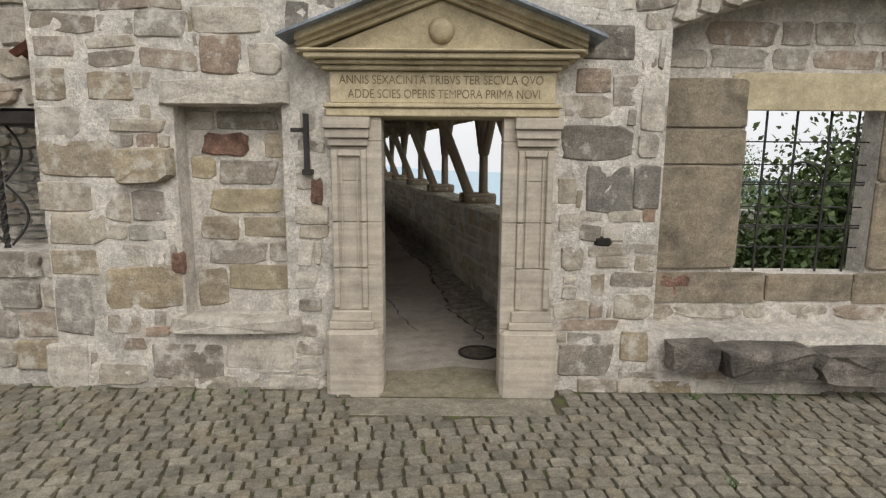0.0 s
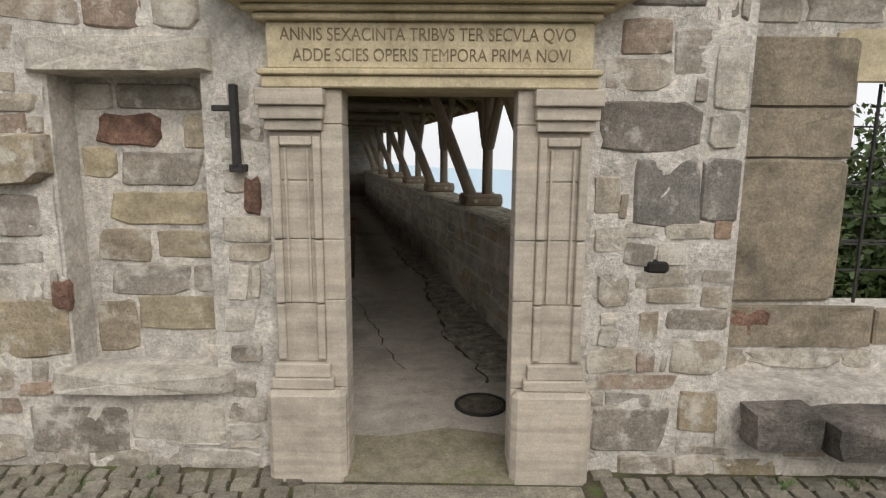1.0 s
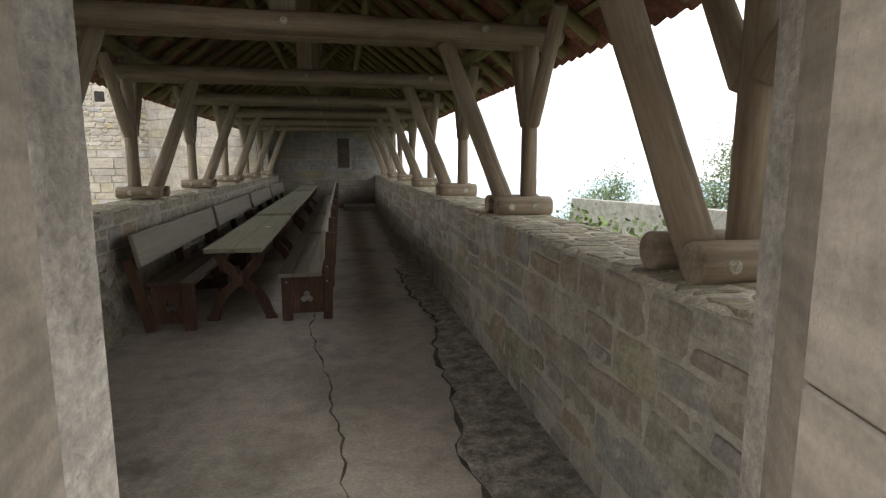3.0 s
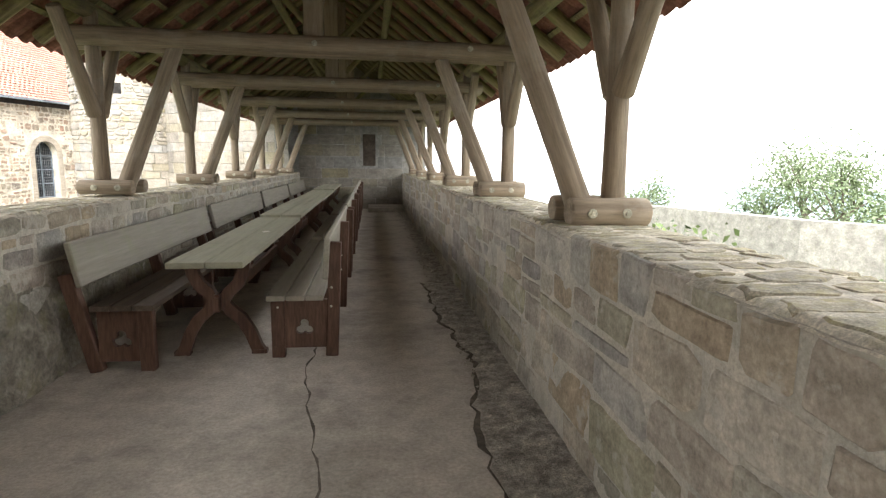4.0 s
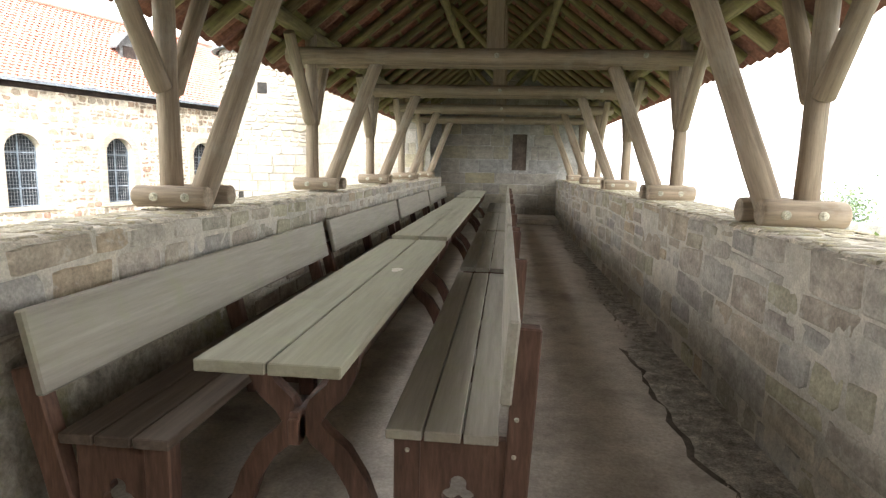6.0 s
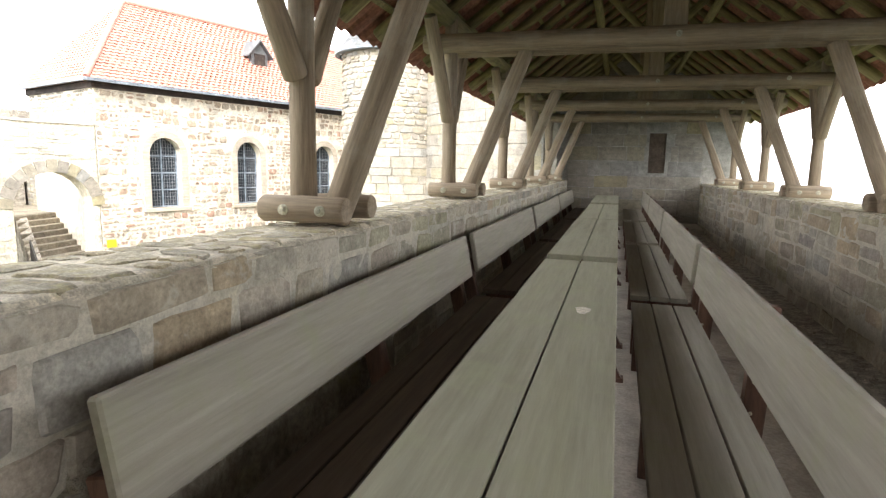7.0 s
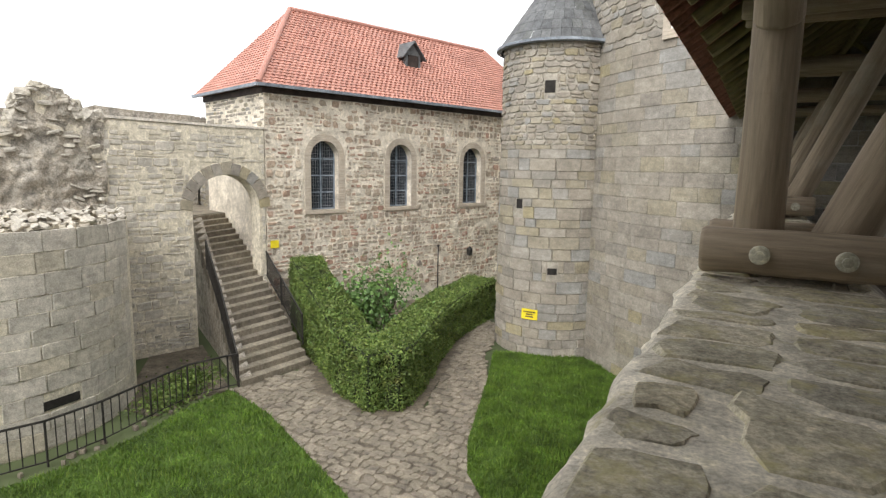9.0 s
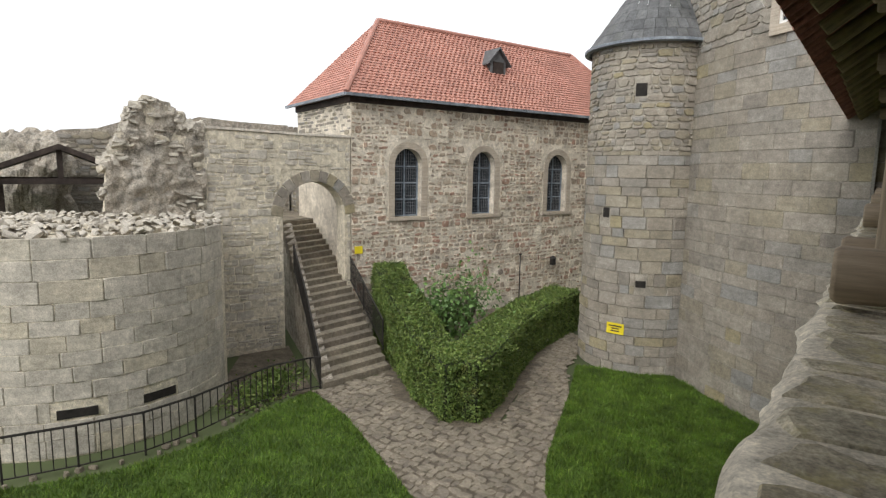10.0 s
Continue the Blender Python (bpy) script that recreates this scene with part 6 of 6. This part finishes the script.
masonry(lay(0, 7.2, -4.0, 4.4, (0.4, 0.95), (0.24, 0.38), 0.012, None, 81), round_face(KC[0], KC[1], KR - 0.015, kst), keep, 2, M_ASHLAR, M_ASHLARS, 0.025, 81, 300, near=lambda s: abs(s[0] - 3.5) + abs(s[1]), tilt=0.5, vary=(0.88, 1.12))
masonry(lay(0, 7.2, 4.4, 9, (0.2, 0.6), (0.16, 0.32), 0.03, None, 82, 0.5), round_face(KC[0], KC[1], KR - 0.015, kst), keep, 0, M_ASHLAR, M_ASHLARS, 0.04, 82, 0, tilt=0.5, vary=(0.88, 1.12))
kwin = part("window", holed([(-0.62, -0.2), (0.62, -0.2), (0.62, 1.7), (-0.62, 1.7)], [[(-0.42, 0), (0.42, 0), (0.42, 1.5), (-0.42, 1.5)]], -0.06, 0.05), M_SAND, keep, "tower window with sandstone surround",
            round_face(KC[0], KC[1], KR, kst)(5.35, 4.5))
part("pane", box(-0.42, 0.42, 0.0, 0.01, 0.0, 1.5), M_GLASS, kwin)
for x in (-0.39, 0.0, 0.39):
    part("window_bar", box(x - 0.03, x + 0.03, -0.03, -0.002, 0.0, 1.5), M_WHITE, kwin, "white painted bar")
for z in (0.03, 0.5, 1.0, 1.47):
    part("window_bar", box(-0.42, 0.42, -0.028, -0.004, z - 0.03, z + 0.03), M_WHITE, kwin, "white painted bar")
tagged(part("wall_return", box(-0.62, -0.57, 22.4, Y1, -4, 7), M_MORTAR_GREY), "wall corner beside the great tower", "wall", kind="structure")

# ---- stairs ----
stairs = tagged(new("stairs"), "long flight of worn grey stone steps rising through the arch", "stairs", kind="structure")
SL0, SR0, SL1, SR1 = Vector((-10.92, 18.58, -4)), Vector((-10.64, 20.67, -4)), Vector((-16.57, 21.65, -0.39)), Vector((-17.04, 23.55, -0.39))
N = 23
for i in range(N):
    t0, t1 = i / N, (i + 1.15) / N
    p = [SL0.lerp(SL1, t0), SR0.lerp(SR1, t0), SR0.lerp(SR1, t1), SL0.lerp(SL1, t1)]
    z = GROUND + (i + 1) * 3.61 / N
    bm = slab([(q.x, q.y) for q in p], z - 0.5, z)
    bmesh.ops.bevel(bm, geom=[e for e in bm.edges if min(v.co.z for v in e.verts) > z - 0.01], offset=0.015, segments=1, affect="EDGES")
    part("step", bm, M_FLAG, stairs)
flank = bmesh.new()
lo, hi = SL0.lerp(SL1, 0.02), SL0.lerp(SL1, 0.98)
side = Vector((0.477, 0.879, 0)) * 0.3
for p in (lo, hi, hi + side, lo + side):
    flank.verts.new((p.x, p.y, -4.1))
for p in (lo, hi, hi + side, lo + side):
    flank.verts.new((p.x, p.y, p.z + 0.02))
flank.verts.ensure_lookup_table()
for f in ((0, 1, 2, 3), (4, 5, 6, 7), (0, 1, 5, 4), (1, 2, 6, 5), (2, 3, 7, 6), (3, 0, 4, 7)):
    flank.faces.new([flank.verts[k] for k in f])
bmesh.ops.recalc_face_normals(flank, faces=flank.faces[:])
part("flank_wall", flank, M_RUIN, stairs, "rubble wall under the side of the stairs")
part("landing", slab([(-16.4, 21.5), (-16.9, 23.6), (-21, 25.5), (-21, 22.5)], -0.9, -0.39), M_FLAG, stairs)
sw = tagged(part("wall_stair", slab([(-13.7, 22.3), (-17.3, 23.75), (-22, 25.6), (-22, 26.1), (-17.3, 24.2), (-13.7, 22.75)], -4, 2.2), M_MORTAR_GREY), "rubble wall beside the upper stairs", "wall", kind="structure")
masonry(lay(0.0, 8.3, -1.6, 2.15, (0.16, 0.45), (0.12, 0.26), 0.04, None, 56, 0.7), plane_face((-21.38, 25.38), (0.9276, -0.3736)), sw, 0, M_ASHLAR, M_ASHLARS, 0.03, 56, 0, bare=0.15)
tagged(part("wall_upper", slab([(-20.2, 18.5), (-21.6, 29.5), (-22.0, 29.5), (-20.7, 18.5)], -1, 2.3), M_MORTAR_GREY), "rubble wall above the stairs", "wall", kind="structure")


def railing(name, line, label, height=0.85, gap=0.13, at_ends=True):
    """An iron railing along points: posts, rails and bars."""
    t = thing(name, label, "railing", Matrix.Translation(line[0]))
    o = Vector(line[0])
    pts = [Vector(p) - o for p in line]
    up = Vector((0, 0, 1))
    for a, b in zip(pts, pts[1:]):
        part("top_rail", bar(a + up * height, b + up * height, 0.035, bmesh.new()), M_IRON, t)
        part("bottom_rail", bar(a + up * 0.1, b + up * 0.1, 0.022, bmesh.new()), M_IRON, t)
        n = max(1, int((b - a).length / gap))
        for k in range(n):
            p = a.lerp(b, k / n)
            w = 0.03 if k == 0 else 0.016
            part("bar", bar(p + up * (0.0 if k == 0 else 0.1), p + up * height, w, bmesh.new()), M_IRON, t)
    part("bar", bar(pts[-1], pts[-1] + up * height, 0.03, bmesh.new()), M_IRON, t)
    return t


fence = [(-12.3, 11.2, -4), (-11.75, 12.3, -4), (-11.3, 13.3, -4), (-10.95, 14.3, -4), (-10.95, 15.3, -4), (-11.15, 16.4, -4), (-11.3, 17.4, -4), (-11.05, 18.3, -4), (-10.95, 18.52, -4)]
railing("iron_railing", fence, "black iron railing along the foot of the bastion", 0.85, 0.16)
edge_stones = []
for (x0, y0, z0), (x1, y1, z1) in zip(fence, fence[1:]):
    n = int(math.hypot(x1 - x0, y1 - y0) / 0.2)
    edge_stones += [(x0 + (x1 - x0) * k / n + rng.uniform(-0.06, 0.14), y0 + (y1 - y0) * k / n, rng.uniform(0.07, 0.16), rng.uniform(0.06, 0.13)) for k in range(n) if rng.random() < 0.75]
kerb = tagged(new("kerb"), "row of rough stones along the railing", "kerb", kind="structure")
masonry(edge_stones, lambda u, y: Matrix.Translation((u, y, GROUND - 0.02)) @ pose(0, 0, 0, -90, 0, 0) @ pose(0, 0, 0, 0, rng.uniform(-40, 40), 0), kerb, 0, M_FLAG, M_FLAGS, 0.07, 92, 100, tilt=6)
railing("stair_railing", [SL0 + Vector((-0.1, -0.02, 0)), SL0.lerp(SL1, 0.3) + Vector((0, -0.03, 0.1)), SL0.lerp(SL1, 0.6) + Vector((0, -0.03, 0.1))], "black iron stair railing with close bars", 0.85, 0.13)
railing("stair_railing", [SR0.lerp(SR1, 0.08) + Vector((0, 0.05, 0.1)), SR0.lerp(SR1, 0.3) + Vector((0, 0.05, 0.1)), SR0.lerp(SR1, 0.52) + Vector((0, 0.03, 0.1))], "black iron stair railing with close bars", 0.85, 0.09)
t = thing("handrail", "iron handrail on the wall above the stairs", "handrail", Matrix.Translation(SR0.lerp(SR1, 0.5)))
part("rail", bar(Vector((0.05, 0.1, 0.9)), SR1 - SR0.lerp(SR1, 0.5) + Vector((0, -0.05, 0.9)), 0.035, bmesh.new()), M_IRON, t)

# ---- lawns, path, hedge ----
def inside(p, poly):
    x, y = p
    c = False
    for i in range(len(poly)):
        (x0, y0), (x1, y1) = poly[i - 1], poly[i]
        if (y0 > y) != (y1 > y) and x < (x1 - x0) * (y - y0) / (y1 - y0) + x0:
            c = not c
    return c


LAWN1 = [(-11.0, 18.3), (-9.2, 17.8), (-6.25, 16.44), (-3.5, 15.1), (-0.6, 13.2), (-0.6, 6), (-12.2, 6), (-12.2, 11.2), (-11.45, 12.4), (-10.8, 13.6), (-10.6, 14.6), (-10.65, 15.9), (-10.95, 17.0)]
LAWN2 = [(-5.0, 18.94), (-4.48, 17.89), (-3.5, 16.9), (-0.6, 16.2), (-0.6, 22.5), (-2.55, 23.7), (-4.45, 25.1), (-6.3, 24.5), (-6.8, 24.2), (-6.1, 22.3)]
PATH_AREA = [(-11.0, 18.4), (-9.2, 17.8), (-6.25, 16.44), (-3.5, 15.1), (-0.6, 13.2), (-0.6, 16.2), (-3.5, 16.9), (-4.48, 17.89), (-5.0, 18.94), (-6.1, 22.3), (-7.0, 24.0), (-7.6, 27.2), (-8.6, 27.2), (-7.9, 24.0),
             (-7.0, 21.3), (-6.5, 20.0), (-7.2, 18.9), (-9.3, 19.4), (-10.5, 20.4)]
tagged(part("path", slab(PATH_AREA, GROUND - 0.2, GROUND + 0.005), M_EARTH), "path of irregular worn flagstones", "path", kind="structure")
pathob = bpy.data.objects["path"]
for poly, nm in ((LAWN1, 3), (LAWN2, 4)):
    lawn = tagged(part("lawn", slab(poly, GROUND - 0.2, GROUND + 0.03), M_GRASSGROUND), "mown green lawn", "lawn", kind="structure")
    q = np.random.RandomState(nm)
    xs = [p[0] for p in poly]
    ys = [p[1] for p in poly]
    cnt = 170000 if nm == 3 else 110000
    cand = np.stack([q.uniform(min(xs), max(xs), cnt), q.uniform(min(ys), max(ys), cnt)], 1)
    cand = [c for c in cand if inside(c, poly) and (c[1] > 10.5)]
    n = len(cand)
    c = np.array(cand)
    clump = np.array([noise.noise(Vector((p[0] * 2.2, p[1] * 2.2, nm))) for p in cand])
    h = q.uniform(0.03, 0.1, n) * (1 + 0.6 * clump)
    a = q.uniform(0, 6.28, n)
    lean = q.normal(size=(n, 2)) * 0.03
    w = 0.009
    base = np.stack([c[:, 0], c[:, 1], np.full(n, GROUND + 0.028)], 1)
    dx = np.stack([np.cos(a) * w, np.sin(a) * w, np.zeros(n)], 1)
    tip = base + np.stack([lean[:, 0], lean[:, 1], h], 1)
    co = np.stack([base - dx, base + dx, tip], 1).reshape(-1, 3)
    me = bpy.data.meshes.new("grass")
    me.from_pydata(co.tolist(), [], np.arange(3 * n).reshape(-1, 3).tolist())
    tagged(part("grass", me, M_GRASS), "short green grass blades of the lawn", "grass", kind="stuff")
flags = []
rr = random.Random(14)
y = 13.0
while y < 27.2:
    x = -11.2 + rr.uniform(0, 0.2)
    h = rr.uniform(0.12, 0.22)
    while x < -0.6:
        w = rr.uniform(0.11, 0.28)
        if inside((x + w / 2, y + h / 2), PATH_AREA):
            flags.append((x + w / 2 + rr.uniform(-0.03, 0.03), y + h / 2 + rr.uniform(-0.06, 0.06), w - 0.02, h - 0.006))
        x += w
    y += h
masonry(flags, lambda u, yy: flat_face(GROUND + 0.0)(u, yy) @ pose(0, 0, 0, 0, rng.uniform(-14, 14), 0), pathob, 0, M_FLAG, M_FLAGS, 0.022, 91, 300, near=lambda s: -s[0] - s[1] * 0.3, tilt=1.0, name="flagstone", vary=(0.92, 1.08))


def hedge(line, tops, width, label, seed):
    """A clipped hedge along a line; tops: its height at each point."""
    pts, nrm = [], []
    q = np.random.RandomState(seed)
    bm = bmesh.new()
    prev = None
    for i, (p, zt) in enumerate(zip(line, tops)):
        a, b = line[max(0, i - 1)], line[min(len(line) - 1, i + 1)]
        d = Vector((b[0] - a[0], b[1] - a[1])).normalized()
        n = Vector((-d.y, d.x)) * (width / 2 - 0.05)
        ring = [bm.verts.new((p[0] + s * n.x, p[1] + s * n.y, z)) for s, z in ((1, -4.05), (1, zt - 0.05), (-1, zt - 0.05), (-1, -4.05))]
        if prev:
            for k in range(3):
                bm.faces.new((prev[k], prev[k + 1], ring[k + 1], ring[k]))
        else:
            bm.faces.new(ring)
        prev = ring
    bm.faces.new(prev[::-1])
    bmesh.ops.recalc_face_normals(bm, faces=bm.faces[:])
    bmesh.ops.triangulate(bm, faces=bm.faces[:])
    for f in bm.faces:
        if abs(f.normal.z) > 0.5 and f.calc_center_median().z < -3.9:
            continue
        k = int(f.calc_area() * 2300)
        u, v = q.rand(k, 1), q.rand(k, 1)
        u, v = np.where(u + v > 1, 1 - u, u), np.where(u + v > 1, 1 - v, v)
        A, B, C = [np.array(w.co) for w in f.verts]
        pp = A + u * (B - A) + v * (C - A) + np.array(f.normal) * (q.normal(0.02, 0.035, (k, 1)) + np.array([[noise.noise(Vector(w) * 2.6) * 0.07 + noise.noise(Vector(w) * 7) * 0.04] for w in A + u * (B - A) + v * (C - A)]).reshape(-1, 1))
        pts.append(pp)
        nrm.append(np.repeat(np.array(f.normal)[None], k, 0))
    t = thing("hedge", label, "hedge", Matrix.Translation((line[0][0], line[0][1], GROUND)))
    back = Matrix.Translation((-line[0][0], -line[0][1], -GROUND))
    # Solid dark filler, painted as the shade between the leaves.
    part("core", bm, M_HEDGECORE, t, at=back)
    part("leaves", leaf_mesh(np.concatenate(pts), 0.036, seed, normals=np.concatenate(nrm)), M_HEDGE, t, at=back)


hedge([(-7.45, 19.35), (-7.55, 20.2), (-7.95, 21.5), (-8.55, 23.4), (-8.9, 25.2), (-9.0, 28)], [-2.66, -2.62, -2.62, -2.65, -2.65, -2.6], 1.15, "clipped green hedge curving along the path", 1)
hedge([(-7.3, 19.45), (-8.6, 20.0), (-10.0, 21.0), (-11.5, 21.95), (-12.6, 22.7)], [-2.68, -2.6, -2.3, -1.85, -1.45], 1.0, "clipped green hedge climbing beside the stairs", 2)
tagged(part("bed", slab([(-8.2, 20.6), (-12.9, 22.9), (-10.6, 29.5), (-9.0, 28), (-8.6, 23.4)], -4.1, -3.6), M_EARTH), "earth bed inside the hedge", "bed", kind="structure")
tree("shrub", -10.2, 22.3, -3.7, 2.4, 0.65, "young shrub with fresh green leaves before the chapel", 5, 1700, 0.033, -0.6, 0.1, M_SHRUB)
tree("shrub", -9.65, 22.8, -3.7, 3.3, 0.4, "tall thin shrub with fresh green leaves", 8, 900, 0.03, -0.5, 0.2, M_SHRUB)

tagged(part("bed", slab([(-11.2, 20.75), (-9.7, 19.35), (-7.3, 18.45), (-6.45, 19.4), (-7.1, 21.5), (-7.8, 24.0), (-8.5, 27.6), (-10.5, 29), (-13, 23)], GROUND - 0.2, GROUND + 0.001), M_EARTH), "bare brown earth round the hedge", "bed", kind="structure")
# shaded strip with low plants between bastion, stairs and railing
tagged(part("bed", slab([(-11.05, 18.35), (-11.35, 17.3), (-11.2, 16.5), (-12.3, 16.4), (-15.2, 19.2), (-14.4, 20.2)], -4.1, GROUND + 0.012), M_EARTH), "bare damp earth at the foot of the bastion", "bed", kind="structure")
q = np.random.RandomState(44)
t = q.rand(2600, 1)
low = np.array([[-11.45, 16.7, GROUND]]) * (1 - t) + np.array([[-12.4, 18.6, GROUND]]) * t + np.concatenate([q.normal(0, 0.32, (2600, 2)), np.abs(q.normal(0.02, 0.12, (2600, 1)))], 1)
ivy = tagged(part("low_plants", leaf_mesh(low, 0.05, 44), M_HEDGE), "low green plants behind the railing", "plants", kind="stuff")

# ---- beyond the courtyard ----
far = tagged(part("wall_far", slab([(-28, 21.5), (-22.6, 31), (-23.2, 31.4), (-28.6, 21.9)], -4, 3.4), M_RUIN), "distant ruined rubble wall", "wall", kind="structure")
masonry(lay(0.5, 10.7, 1.0, 3.5, (0.2, 0.55), (0.14, 0.3), 0.05, None, 63, 0.7), plane_face((-28, 21.5), (0.494, 0.869)), far, 0, M_ASHLAR, M_ASHLARS, 0.06, 63, 0, tilt=5, bare=0.1)
tagged(part("wall_terrace", slab([(-30, 8), (-26, 21), (-26.6, 21.2), (-30.6, 8.2)], -4, 2.2), M_RUIN), "distant terrace wall", "wall", kind="structure")
rd = Vector((math.sin(radians(-60)), math.cos(radians(-60)), 0))
rp = [(-4.2, 0.6), (-3.6, 1.9), (-2.8, 2.15), (-1.9, 2.6), (-0.8, 2.7), (0.3, 3.1), (1.6, 2.95), (2.6, 3.3), (4.0, 3.2), (6.0, 3.15)]
ruin_at = pose(-0.6 - 24 * math.sin(radians(66.5)), 9.7 + 24 * math.cos(radians(66.5)), 0, 0, 0, 66.5)
ruin_wall = tagged(part("wall_ruin", prism([(-4.3, -4)] + rp + [(6.0, -4)], 0, 0.8), M_RUIN, None, at=ruin_at), "ragged ruined wall behind the bastion", "wall", kind="structure")
masonry(lay(-4.0, 5.8, 0.0, 2.6, (0.2, 0.6), (0.12, 0.26), 0.03, lambda a, b, c, d: d > np.interp((a + b) / 2, [q[0] for q in rp], [q[1] for q in rp]) - 0.05, 57, 0.7),
        lambda u, z: Matrix.Translation((u, 0.012, z)), ruin_wall, 0, M_ASHLAR, M_ASHLARS, 0.05, 57, 0)
GZ = Vector((-19.4, 16.1, -0.95))
ga = math.atan2(GZ.y - 9.7, GZ.x + 0.6)
shelter = thing("wooden_shelter", "small open timber shelter with a pitched roof on the bastion", "shelter", Matrix.Translation(GZ) @ Matrix.Rotation(ga + math.pi / 2, 4, "Z"))
for x in (-1.5, 1.5):
    for y in (-1.0, 1.0):
        part("post", box(x - 0.08, x + 0.08, y - 0.08, y + 0.08, -0.6, 1.85, bevel=0.01), M_DARKWOOD, shelter)
for y in (-1.0, 1.0):
    part("beam", box(-1.9, 1.9, y - 0.07, y + 0.07, 1.8, 1.96, bevel=0.01), M_DARKWOOD, shelter)
    part("king_post", box(-0.07, 0.07, y - 0.07, y + 0.07, 1.96, 2.75), M_DARKWOOD, shelter)
for sgn in (-1, 1):
    part("roof_slope", prism([(0, 2.75), (sgn * 2.2, 1.85), (sgn * 2.2, 1.98), (0, 2.9)][::sgn], -1.3, 1.3), M_DARKWOOD, shelter)
tagged(part("wall_shelter", box(-1.6, 0.6, 0.9, 1.2, -1, 1.0), M_RUIN, None, at=shelter.matrix_basis.copy()), "low wall inside the shelter", "wall", kind="structure")

# ---- outside the right parapet ----
outer_wall = tagged(part("wall_outer", slab([(26, 18), (19.5, 27), (16, 38), (16.6, 38.2), (20.2, 27.3), (26.6, 18.4)], -9, -0.75), M_MORTAR_GREY), "long weathered outer castle wall", "wall", kind="structure")
tagged(part("wall_buttress", box(21.3, 22.3, 22.6, 23.3, -9, -0.9), M_MORTAR, None), "pale repaired buttress of the outer wall", "buttress", kind="structure")
# The three far trees wear the paler leaf colour that imitates haze.
tree("tree", 29, 37, -9, 13, 0.9, "broad airy deciduous tree beyond the outer wall", 11, 12000, 0.1, 0.3, 0.5, M_FARLEAF)
tree("tree", 34.5, 35, -9, 11, 1.0, "round dense tree beyond the outer wall", 12, 14000, 0.13, 0.1, 0.0, M_FARLEAF)
tree("tree", 22, 46, -9, 11, 0.9, "tree beyond the outer wall", 13, 6000, 0.12, 0.3, 0.4, M_FARLEAF)
for i, (x, y, h) in enumerate(((7.4, 15.4, 4.6), (8.6, 17.2, 3.4), (9.6, 15.0, 3.3), (10.5, 12.6, 3.8), (12.0, 13.2, 4.2))):
    tree("bush", x, y, GROUND, h, 0.8, "leafy yellow-green bush below the parapet", 20 + i, 3500, 0.07, 0.1, 0.4, M_BUSH)
for i, (x, y, h) in enumerate(((12.9, 10.9, 8.5), (14.6, 11.2, 10.0), (14.2, 8.6, 9.5))):
    tree("tree", x, y, GROUND - 1, h, 0.7, "dark leafy tree behind the grilled window", 30 + i, 60000, 0.07, -0.3, 0.0)
